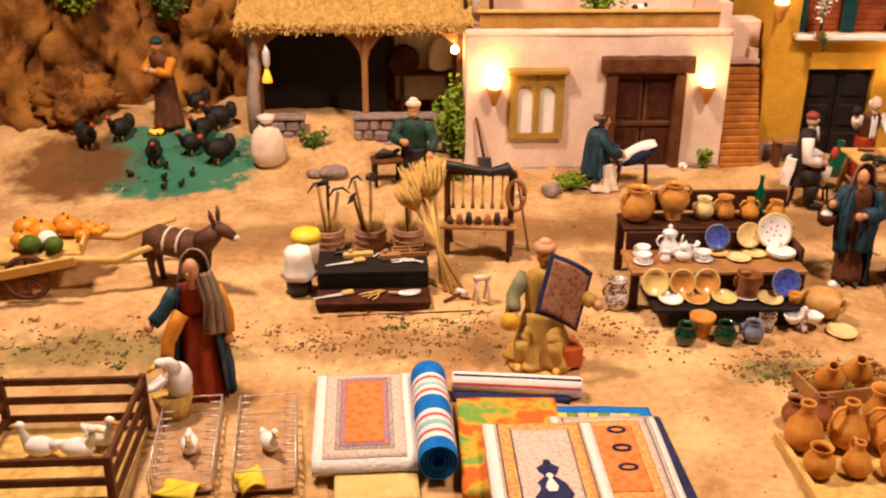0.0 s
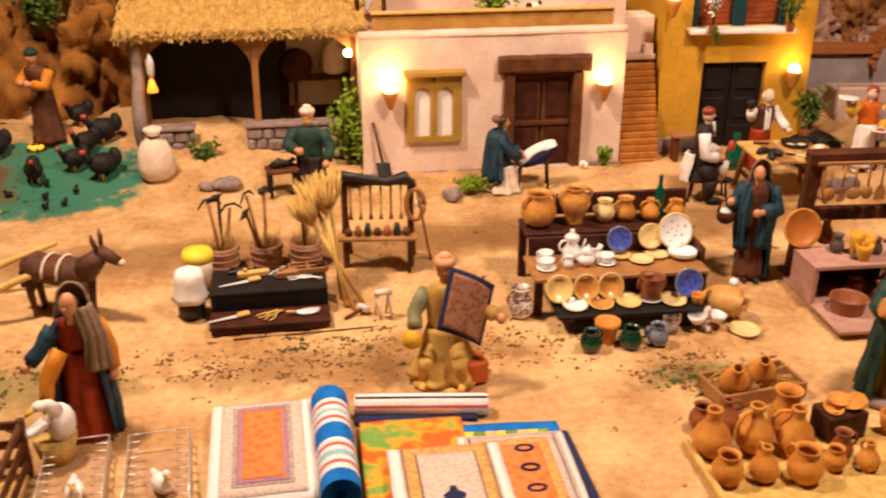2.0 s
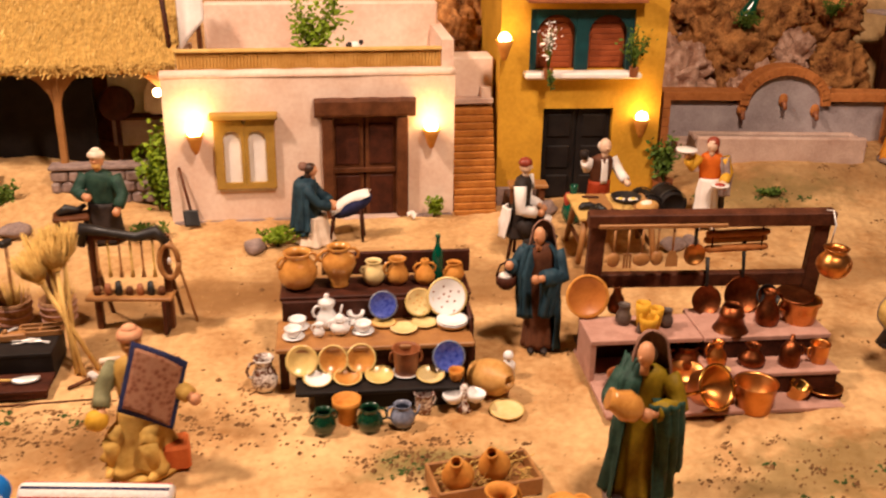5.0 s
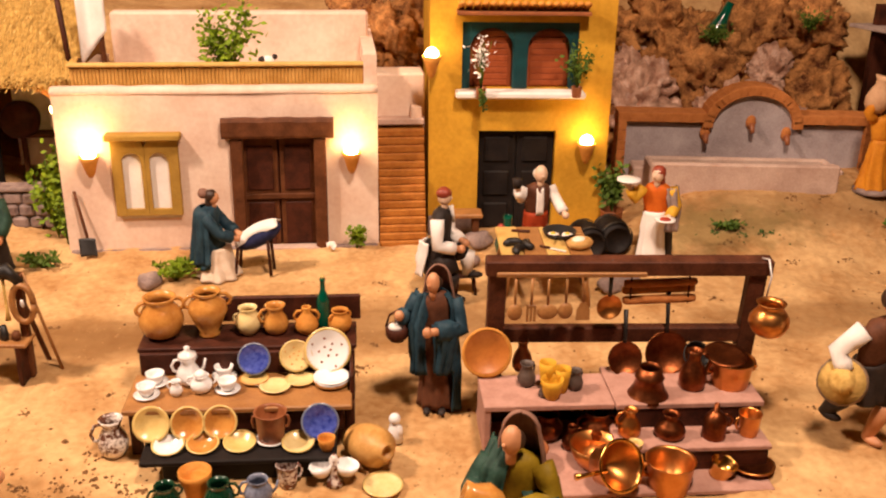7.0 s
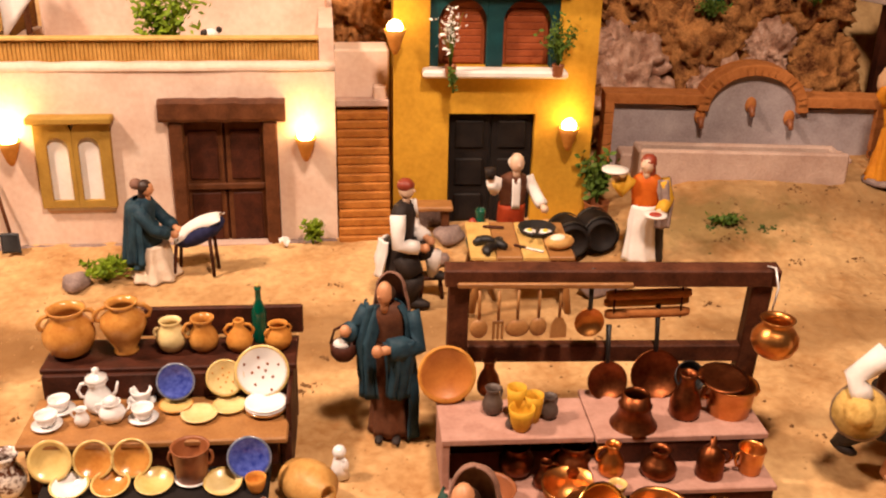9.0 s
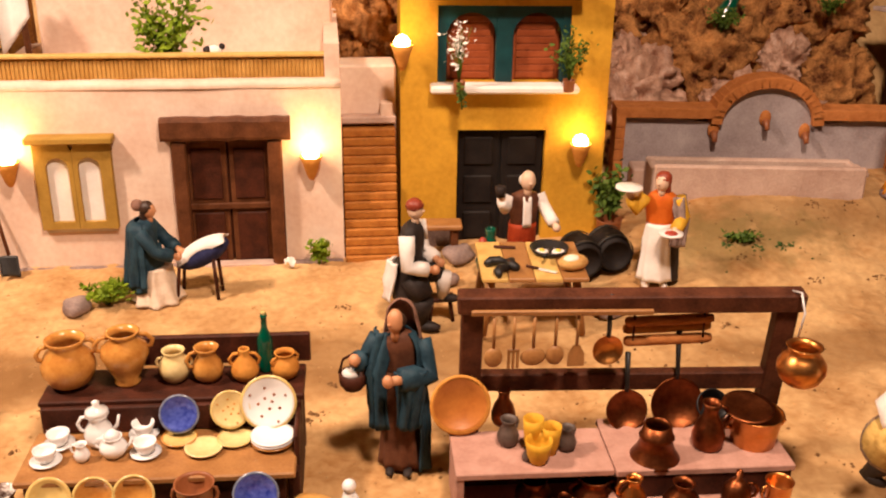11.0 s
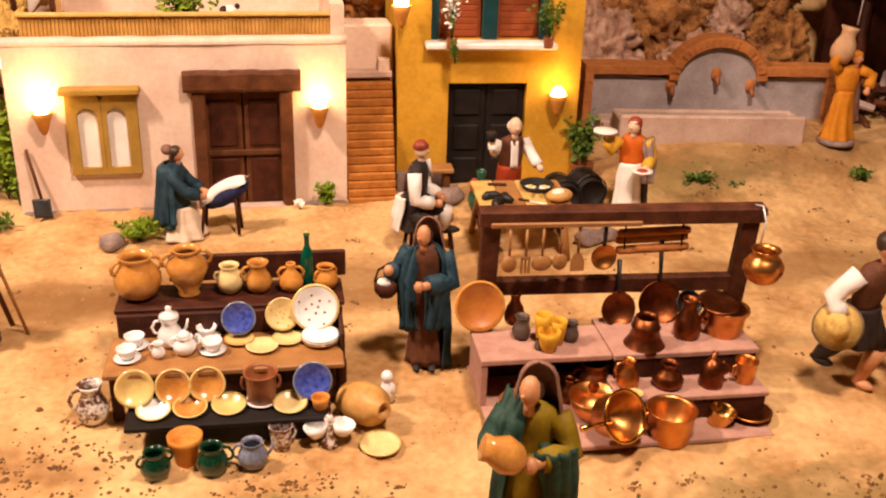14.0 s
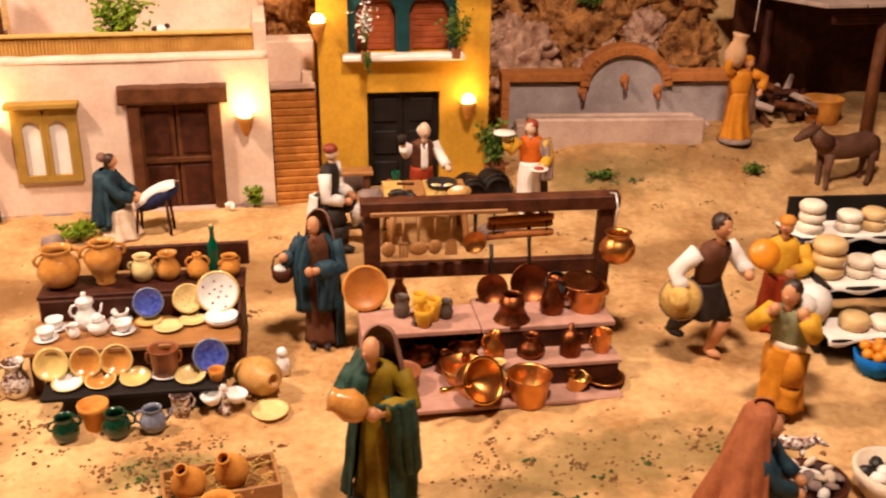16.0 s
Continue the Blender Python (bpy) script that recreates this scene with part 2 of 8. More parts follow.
# ---- mesh helpers ----
class Shape:
    def __init__(self):
        self.v, self.f, self.mi, self.sm = [], [], [], []

    def add(self, verts, faces, m=0, smooth=True, mx=None):
        k = len(self.v)
        self.v += [tuple(mx @ Vector(p)) if mx else tuple(p) for p in verts]
        for f in faces:
            self.f.append([k + i for i in f])
            self.mi.append(m)
            self.sm.append(smooth)
        return self

    def box(self, c, s, m=0, bev=0.0, mx=None):
        """A box round c with its edges cut off by bev."""
        hx, hy, hz = (d / 2 for d in s)
        bev = min(bev, hx * 0.8, hy * 0.8, hz * 0.8)
        if bev <= 0:
            v = [(c[0] + i * hx, c[1] + j * hy, c[2] + k * hz) for k in (-1, 1) for j in (-1, 1) for i in (-1, 1)]
            return self.add(v, [(0, 2, 3, 1), (4, 5, 7, 6), (0, 1, 5, 4), (2, 6, 7, 3), (0, 4, 6, 2), (1, 3, 7, 5)], m, False, mx)
        rings = []
        for z, q in ((-hz, bev), (-hz + bev, 0), (hz - bev, 0), (hz, bev)):
            x, y, b = hx - q, hy - q, bev if q == 0 else 0.3 * bev
            rings.append([(c[0] + a, c[1] + d, c[2] + z) for a, d in
                          ((x - b, -y), (x, -y + b), (x, y - b), (x - b, y), (-x + b, y), (-x, y - b), (-x, -y + b), (-x + b, -y))])
        return self.rings(rings, m, smooth=False, mx=mx)

    def rings(self, rings, m=0, smooth=True, caps=True, mx=None, closed=True):
        n = len(rings[0])
        v = [p for r in rings for p in r]
        f = []
        for i in range(len(rings) - 1):
            for j in range(n if closed else n - 1):
                a, b = i * n + j, i * n + (j + 1) % n
                f.append((a, b, b + n, a + n))
        if caps:
            f += [tuple(reversed(range(n))), tuple(range((len(rings) - 1) * n, len(rings) * n))]
        return self.add(v, f, m, smooth, mx)

    def lathe(self, profile, m=0, segs=22, mx=None, flat=1.0, wob=0.0, folds=7, caps=True):
        rings = []
        for r, z in profile:
            rings.append([((r * (1 + wob * math.sin(folds * 2 * math.pi * j / segs + z * 60))) * math.cos(2 * math.pi * j / segs),
                           (r * (1 + wob * math.sin(folds * 2 * math.pi * j / segs + z * 60))) * math.sin(2 * math.pi * j / segs) * flat, z)
                          for j in range(segs)])
        return self.rings(rings, m, True, caps, mx)

    def ball(self, c, r, m=0, mx=None, segs=14):
        r = (r, r, r) if isinstance(r, (int, float)) else r
        n = segs // 2
        rings = [[(c[0] + r[0] * math.sin(a) * math.cos(b), c[1] + r[1] * math.sin(a) * math.sin(b), c[2] - r[2] * math.cos(a))
                  for b in (2 * math.pi * j / segs for j in range(segs))] for a in (math.pi * (i + 0.12) / (n + 0.24) for i in range(n + 1))]
        return self.rings(rings, m, True, True, mx)

    def tube(self, pts, radii, m=0, segs=8, mx=None, smooth=True):
        pts = [Vector(p) for p in pts]
        radii = [radii] * len(pts) if isinstance(radii, (int, float)) else radii
        rings, up = [], None
        for i, p in enumerate(pts):
            d = (pts[min(i + 1, len(pts) - 1)] - pts[max(i - 1, 0)]).normalized()
            if up is None:
                up = d.orthogonal().normalized()
            up = (up - d * up.dot(d)).normalized()
            side = d.cross(up)
            rings.append([tuple(p + radii[i] * (math.cos(a) * up + math.sin(a) * side)) for a in (2 * math.pi * j / segs for j in range(segs))])
        return self.rings(rings, m, smooth, True, mx)

    def sheet(self, fn, nu, nv, thick, m=0, mx=None):
        """A cloth-like sheet from fn(u, v) with real thickness."""
        top = [fn(i / nu, j / nv) for i in range(nu + 1) for j in range(nv + 1)]
        pts = [Vector(p) for p in top]
        low = []
        for i in range(nu + 1):
            for j in range(nv + 1):
                a = pts[min(i + 1, nu) * (nv + 1) + j] - pts[max(i - 1, 0) * (nv + 1) + j]
                b = pts[i * (nv + 1) + min(j + 1, nv)] - pts[i * (nv + 1) + max(j - 1, 0)]
                low.append(tuple(pts[i * (nv + 1) + j] - a.cross(b).normalized() * thick))
        k, f = len(top), []
        for i in range(nu):
            for j in range(nv):
                a, b = i * (nv + 1) + j, (i + 1) * (nv + 1) + j
                f += [(a, b, b + 1, a + 1), (k + a, k + a + 1, k + b + 1, k + b)]
        rim = [i * (nv + 1) for i in range(nu + 1)] + [nu * (nv + 1) + j for j in range(1, nv + 1)]
        rim += [i * (nv + 1) + nv for i in range(nu - 1, -1, -1)] + [j for j in range(nv - 1, 0, -1)]
        for a, b in zip(rim, rim[1:] + rim[:1]):
            f.append((b, a, k + a, k + b))
        return self.add(top + low, f, m, True, mx)

    weld = False

    def mesh(self, name, mats):
        me = bpy.data.meshes.new(name)
        me.from_pydata(self.v, [], self.f)
        for m in mats if isinstance(mats, (list, tuple)) else [mats]:
            me.materials.append(m)
        me.polygons.foreach_set("material_index", self.mi)
        me.polygons.foreach_set("use_smooth", self.sm)
        bm = bmesh.new()
        bm.from_mesh(me)
        if self.weld:
            bmesh.ops.remove_doubles(bm, verts=bm.verts, dist=0.00001)
        bmesh.ops.recalc_face_normals(bm, faces=bm.faces)
        bm.to_mesh(me)
        bm.free()
        return me


def thing(name, label, category, at=(0, 0, 0), turn=0, group="", kind="", tilt=(0, 0)):
    ob = new(name)
    ob.empty_display_size = 0.02
    ob.matrix_basis = pose(*at, tilt[0], tilt[1], turn)
    return tagged(ob, label, category, group, kind)


def part(name, shape, mats, parent, label="", mx=None):
    ob = new(name, shape.mesh(name, mats) if isinstance(shape, Shape) else shape)
    ob.parent = parent
    if mx:
        ob.matrix_basis = mx
    return tagged(ob, label)


def solid(name, shape, mats, label, category, at=(0, 0, 0), turn=0, group="", kind="", tilt=(0, 0)):
    ob = new(name, shape.mesh(name, mats) if isinstance(shape, Shape) else shape)
    ob.matrix_basis = pose(*at, tilt[0], tilt[1], turn)
    return tagged(ob, label, category, group, kind)


def step(a, b, v):
    v = min(1.0, max(0.0, (v - a) / (b - a)))
    return v * v * (3 - 2 * v)


def level(x, y):
    """The broad lie of the ground."""
    z = 0.013 + 0.05 * min(y, 0) + 0.022 * step(0.3, 0.8, x)
    z += 0.06 * step(-0.25, 0.08, y) * step(0.6, 0.9, x)
    z += 0.075 * step(-0.12, 0.22, y) * step(-0.25, -0.55, x)
    return z + 0.30 * step(0.32, 0.62, y)


def at(x, y, dz=0.0):
    return (x, y, level(x, y) + dz)


# ---- ground and room ----
def build_ground():
    nx, ny, x0, x1, y0, y1 = 520, 380, -1.75, 2.15, -1.55, 1.2
    v, f = [], []
    for j in range(ny + 1):
        for i in range(nx + 1):
            x, y = x0 + (x1 - x0) * i / nx, y0 + (y1 - y0) * j / ny
            z = level(x, y) + 0.004 * noise.noise((x * 9, y * 9, 1)) + 0.0044 * noise.noise((x * 26, y * 34, 5)) + 0.0026 * noise.noise((x * 70, y * 80, 9))
            v.append((x, y, z - 0.001))
    for j in range(ny):
        for i in range(nx):
            a = j * (nx + 1) + i
            f.append((a, a + 1, a + nx + 2, a + nx + 1))
    s = Shape()
    s.add(v, f)
    solid("ground", s, SAND, "trodden golden sand ground of the diorama with painted shade bands", "ground", kind="structure")


build_ground()
ROOM = mat("dark_hall_paint", (0.10, 0.06, 0.04), (0.16, 0.10, 0.07), 0.9, 6, 0.1)
BACKDROP = mat("painted_sunset_backdrop", (0.55, 0.32, 0.12), (0.72, 0.48, 0.22), 0.9, 4, 0.1)
for nm, c, s, m in (("wall_north", (0.2, 1.28, 0.6), (4.2, 0.05, 3.2), BACKDROP), ("wall_south", (0.2, -4.0, 0.6), (6.2, 0.05, 3.2), ROOM),
                    ("wall_west", (-2.6, -1.4, 0.6), (0.05, 5.2, 3.2), ROOM), ("wall_east", (3.0, -1.4, 0.6), (0.05, 5.2, 3.2), ROOM),
                    ("ceiling", (0.2, -1.4, 2.22), (6.2, 5.4, 0.05), ROOM), ("floor", (0.2, -1.4, -0.95), (6.2, 5.4, 0.05), ROOM)):
    solid(nm, Shape().box(c, s), m, "plain painted hall " + nm.split("_")[0], nm.split("_")[0], kind="structure")


# ---- buildings ----
def sconce(x, y, z, power):
    """A terracotta half-cone with a lit bulb in it, on a wall that faces -y."""
    t = thing("wall_lamp", "lit terracotta wall torch throwing warm light on plaster", "wall lamp", (x, y, z), group="wall torches")
    c = Shape().lathe([(0.003, -0.037), (0.007, -0.030), (0.013, -0.010), (0.017, 0.0), (0.0155, 0.0), (0.011, -0.010), (0.004, -0.028)], segs=14)
    part("cone", c, TERRA, t)
    part("bracket", Shape().box((0, 0.009, -0.02), (0.008, 0.008, 0.022), 0, 0.001), TERRA_DARK, t)
    b = Shape().lathe([(0.004, -0.008), (0.0115, 0.0), (0.0120, 0.005), (0.008, 0.011), (0.003, 0.014)], segs=12)
    part("bulb", b, FLAME, t, "glowing flame-shaped bulb")
    lamp("torch_light", "POINT", (x, y - 0.012, z + 0.03), power, (1.0, 0.62, 0.24), 0.012)


def wall_with(s, x0, x1, z0, z1, y0, y1, holes, m=0):
    """A wall slab from y0 to y1 with rectangular openings (xa, xb, za, zb) that go through it."""
    xs = sorted({x0, x1, *(h[0] for h in holes), *(h[1] for h in holes)})
    zs = sorted({z0, z1, *(h[2] for h in holes), *(h[3] for h in holes)})

    s.weld = True

    def solid_at(i, k):
        if not (0 <= i < len(xs) - 1 and 0 <= k < len(zs) - 1):
            return False
        cx, cz = (xs[i] + xs[i + 1]) / 2, (zs[k] + zs[k + 1]) / 2
        return not any(h[0] < cx < h[1] and h[2] < cz < h[3] for h in holes)

    for i in range(len(xs) - 1):
        for k in range(len(zs) - 1):
            if not solid_at(i, k):
                continue
            a, b, c, d = xs[i], xs[i + 1], zs[k], zs[k + 1]
            s.add([(a, y0, c), (b, y0, c), (b, y0, d), (a, y0, d), (a, y1, c), (b, y1, c), (b, y1, d), (a, y1, d)],
                  [(0, 1, 2, 3), (5, 4, 7, 6)] + [q for q, di, dk in (((4, 0, 3, 7), -1, 0), ((1, 5, 6, 2), 1, 0), ((4, 5, 1, 0), 0, -1), ((3, 2, 6, 7), 0, 1))
                                                  if not solid_at(i + di, k + dk)], m, False)
    return s


def uneven(name, x0, x1, y0, y1, z0, z1, n=40, amp=0.0025):
    """A plaster wall block with a slightly wavy face, rounded top edge."""
    s = Shape()
    rows = [(z0 + (z1 - z0 - 0.006) * k / 14, 0.0) for k in range(15)] + [(z1 - 0.002, 0.002), (z1, 0.006)]
    rings = []
    for z, inset in rows:
        r = []
        for i in range(n + 1):
            x = x0 + (x1 - x0) * i / n
            r.append((x, y0 + inset + amp * noise.noise((x * 12, z * 12, 3)), z + (amp * 0.8 * noise.noise((x * 30, 0, 8)) if z > z1 - 0.008 else 0)))
        for i in range(n, -1, -1):
            x = x0 + (x1 - x0) * i / n
            r.append((x, y1 - inset, z + (amp * 0.8 * noise.noise((x * 30, 0, 8)) if z > z1 - 0.008 else 0)))
        rings.append(r)
    return s.rings(rings, 0, True)


def pink_house():
    h = thing("plaster_house", "pale pink plaster house with brown door and lit torches", "house", (0, 0, 0))
    x0, x1 = -0.272, 0.255
    s = Shape()
    wall_with(s, x0, x1, -0.02, 0.284, 0.0, 0.022, [(0.014, 0.162, -0.02, 0.208), (-0.170, -0.137, 0.086, 0.187), (-0.126, -0.092, 0.086, 0.187)])
    part("front_wall", s, PLASTER, h)
    part("wall_cap", uneven("cap", x0 - 0.001, x1 + 0.001, -0.0015, 0.026, 0.282, 0.292), PLASTER, h)
    part("side_wall", Shape().box((x0 + 0.011, 0.19, 0.13), (0.022, 0.336, 0.30)), PLASTER, h)
    part("side_wall", Shape().box((x1 - 0.011, 0.19, 0.16), (0.022, 0.336, 0.36)), PLASTER, h)
    part("terrace_floor", Shape().box((-0.008, 0.19, 0.262), (0.48, 0.33, 0.008)), PLASTER, h)
    part("upper_wall", Shape().box((0.02, 0.21, 0.325), (0.455, 0.03, 0.118), 0, 0.004), PLASTER, h)
    part("parapet_pier", Shape().box((0.246, 0.075, 0.315), (0.018, 0.10, 0.045), 0, 0.003), PLASTER, h)
    sc = part("reed_screen", Shape().box((-0.006, 0.034, 0.293), (0.478, 0.004, 0.058)), REED, h, "ochre reed screen along the terrace edge")
    slat = Shape().box((0, 0, 0), (0.0052, 0.003, 0.05), 0, 0.0008).mesh("reed", [REED])
    for i in range(80):
        part("reed", slat, None, sc, mx=pose(-0.242 + i * 0.00598, 0.0312, 0.293 + random.uniform(-0.001, 0.001), 0, random.uniform(-1, 1), 0))
    part("rail", Shape().box((-0.006, 0.032, 0.3235), (0.484, 0.016, 0.005), 0, 0.001), LIGHTWOOD, h)
    # window with two arched lights
    w = part("window", Shape().box((-0.131, 0.0005, 0.134), (0.1, 0.008, 0.13)), CLOTH_WHITE, h, "twin arched window with white panes")
    fr = Shape()
    for cx in (-0.1535, -0.109):
        pts = [(cx - 0.0155, 0.087), (cx + 0.0155, 0.087)] + [(cx + 0.0155 * math.cos(a), 0.170 + 0.0155 * math.sin(a)) for a in (math.pi * i / 10 for i in range(11))]
        wide = [(cx - 0.022, 0.076), (cx + 0.022, 0.076)] + [(cx + 0.022 * math.cos(math.pi * i / 10) / max(abs(math.cos(math.pi * i / 10)), abs(math.sin(math.pi * i / 10))),
                 min(0.208, 0.165 + 0.043 * math.sin(math.pi * i / 10) / max(abs(math.cos(math.pi * i / 10)), abs(math.sin(math.pi * i / 10))))) for i in range(11)]
        rings = [[(x, y, z) for x, z in loop] for loop, y in ((wide, 0.004), (wide, -0.010), (pts, -0.010), (pts, 0.010))]
        fr.rings(rings, 0, False, False)
    fr.box((-0.1775, -0.003, 0.142), (0.016, 0.0145, 0.134), 0, 0.001).box((-0.0845, -0.003, 0.142), (0.016, 0.0145, 0.134), 0, 0.001)
    part("window_frame", fr, OCHRE_WOOD, w, "ochre painted frame")
    part("window_hood", Shape().box((-0.131, -0.010, 0.2135), (0.122, 0.026, 0.0105), 0, 0.002), OCHRE_WOOD, w)
    # door
    d = part("door", Shape().box((0.088, 0.016, 0.1), (0.15, 0.006, 0.22)), DARKWOOD, h, "dark red-brown wooden double door")
    for cx in (0.0555, 0.118):
        part("door_leaf", Shape().box((cx, 0.0095, 0.1), (0.059, 0.008, 0.205), 0, 0.001), MIDWOOD, d)
        for cz in (0.052, 0.152):
            part("panel", Shape().box((cx, 0.0045, cz), (0.044, 0.004, 0.078), 0, 0.0015), DARKWOOD, d)
    part("door_rail", Shape().box((0.087, 0.003, 0.102), (0.12, 0.006, 0.009), 0, 0.001), MIDWOOD, d)
    for cx in (0.019, 0.157):
        part("door_post", Shape().box((cx, -0.003, 0.094), (0.021, 0.022, 0.225), 0, 0.002), MIDWOOD, d)
    lt = Shape()
    n = 24
    lt.rings([[(-0.004 + 0.185 * i / n, y + 0.0015 * noise.noise((i * 0.6, y * 90, z * 50)), z + 0.0025 * noise.noise((i * 0.45, 2, z * 9)))
               for y, z in ((-0.017, 0.209), (0.001, 0.209), (0.001, 0.241), (-0.015, 0.243), (-0.019, 0.237), (-0.019, 0.214))] for i in range(n + 1)], 0, False)
    part("lintel", lt, MIDWOOD, d, "rough-hewn brown beam")
    part("threshold", Shape().box((0.088, -0.006, 0.009), (0.13, 0.018, 0.01), 0, 0.002), PALESTONE, d)
    part("plinth", Shape().box((-0.008, -0.005, 0.002), (0.525, 0.012, 0.022), 0, 0.003), STONE, h)


pink_house()
sconce(-0.218, -0.018, 0.184, 0.30)
sconce(0.2095, -0.018, 0.184, 0.17)


def stairs():
    st = thing("staircase", "steep flight of ochre wooden steps beside the house", "staircase", (0.298, -0.012, 0.0))
    n = 15
    for i in range(n):
        part("step_board", Shape().box((0, 0.0048 * i + 0.03, 0.012 + 0.0131 * i), (0.082, 0.06, 0.0128), 0, 0.0018), STEPWOOD, st)
    part("landing_wall", Shape().box((0.0, 0.125, 0.15), (0.088, 0.06, 0.29), 0, 0.003), PLASTER, st, "pale pink landing wall")
    part("side_block", Shape().box((0.028, 0.084, 0.226), (0.02, 0.016, 0.03), 0, 0.002), PLASTER, st)
    part("top_step", Shape().box((0, 0.085, 0.214), (0.084, 0.022, 0.012), 0, 0.002), PALESTONE, st)


stairs()


def yellow_house():
    h = thing("ochre_house", "bright ochre yellow house with black door and teal window", "house", (0.5, 0.027, 0), -3.2)
    s = Shape()
    wall_with(s, -0.155, 0.160, -0.02, 0.62, 0.0, 0.03, [(-0.068, 0.068, -0.02, 0.205), (-0.1, 0.098, 0.278, 0.392)])
    part("front_wall", s, OCHRE, h)
    part("side_wall", Shape().box((-0.14, 0.18, 0.3), (0.03, 0.30, 0.64)), OCHRE, h)
    part("side_wall", Shape().box((0.145, 0.18, 0.3), (0.03, 0.30, 0.64)), OCHRE, h)
    part("rear_wall", Shape().box((0.0, 0.34, 0.3), (0.32, 0.02, 0.64)), OCHRE, h)
    part("roof", Shape().box((0, 0.17, 0.625), (0.34, 0.37, 0.012)), TERRA, h)
    part("plinth", Shape().box((-0.112, -0.003, 0.024), (0.086, 0.01, 0.05), 0, 0.002), STONE, h)
    d = part("door", Shape().box((0, 0.025, 0.1), (0.136, 0.006, 0.22)), IRON, h, "black panelled double door")
    for cx in (-0.034, 0.034):
        part("door_leaf", Shape().box((cx, 0.019, 0.1), (0.064, 0.008, 0.208), 0, 0.001), BLACKWOOD, d)
        for cz in (0.045, 0.105, 0.168):
            part("panel", Shape().box((cx, 0.014, cz), (0.046, 0.006, 0.046), 0, 0.003), BLACKWOOD, d)
    w = part("window", Shape().box((0, 0.028, 0.335), (0.2, 0.004, 0.116)), SHUTTER, h, "teal window with red-brown arched shutters")
    fr = Shape()
    for cx in (-0.093, 0.0, 0.092):
        fr.box((cx, 0.012, 0.335), (0.026 if cx == 0 else 0.014, 0.014, 0.114), 0, 0.0015)
    for cx in (-0.0495, 0.0485):
        arc = [(cx + 0.037 * math.cos(math.pi * i / 12), 0.345 + 0.036 * math.sin(math.pi * i / 12)) for i in range(13)]
        top = [(cx + 0.037 * math.cos(math.pi * i / 12), 0.392) for i in range(13)]
        for q in range(12):
            a, b, c, e = arc[q], arc[q + 1], top[q + 1], top[q]
            fr.add([(p[0], y, p[1]) for y in (0.005, 0.019) for p in (a, b, c, e)], [(0, 1, 2, 3), (7, 6, 5, 4), (0, 4, 5, 1), (2, 6, 7, 3)], 0, False)
    part("window_frame", fr, TEAL, w)
    for cx in (-0.0495, 0.0485):
        sh = part("shutter", Shape().box((cx, 0.024, 0.328), (0.07, 0.005, 0.1), 0, 0.001), SHUTTER, w)
        for i in range(9):
            part("slat", Shape().box((cx, 0.0205, 0.286 + i * 0.0105), (0.06, 0.003, 0.0100), 0, 0.001), SHUTTER, sh)
    part("window_sill", Shape().box((0, -0.010, 0.2725), (0.222, 0.034, 0.0115), 0, 0.003), CLOTH_WHITE, h, "white painted sill")
    aw = part("awning", Shape().box((0, -0.012, 0.410), (0.222, 0.034, 0.006), 0, 0.001, pose(0, 0, 0, 0, 0, 0)), TERRA_DARK, h, "small tiled hood")
    tile = Shape().rings([[(0.0062 * math.cos(math.pi * i / 6), y, 0.0062 * math.sin(math.pi * i / 6)) for i in range(7)] for y in (-0.024, 0.0, 0.024)], 0, True, True).mesh("tile", [TERRA])
    for i in range(17):
        part("tile", tile, None, aw, mx=pose(-0.104 + i * 0.013, -0.01, 0.416, -24, 0, 0))


yellow_house()
sconce(0.617, -0.002, 0.19, 0.15)
sconce(0.345, 0.0, 0.342, 0.06)


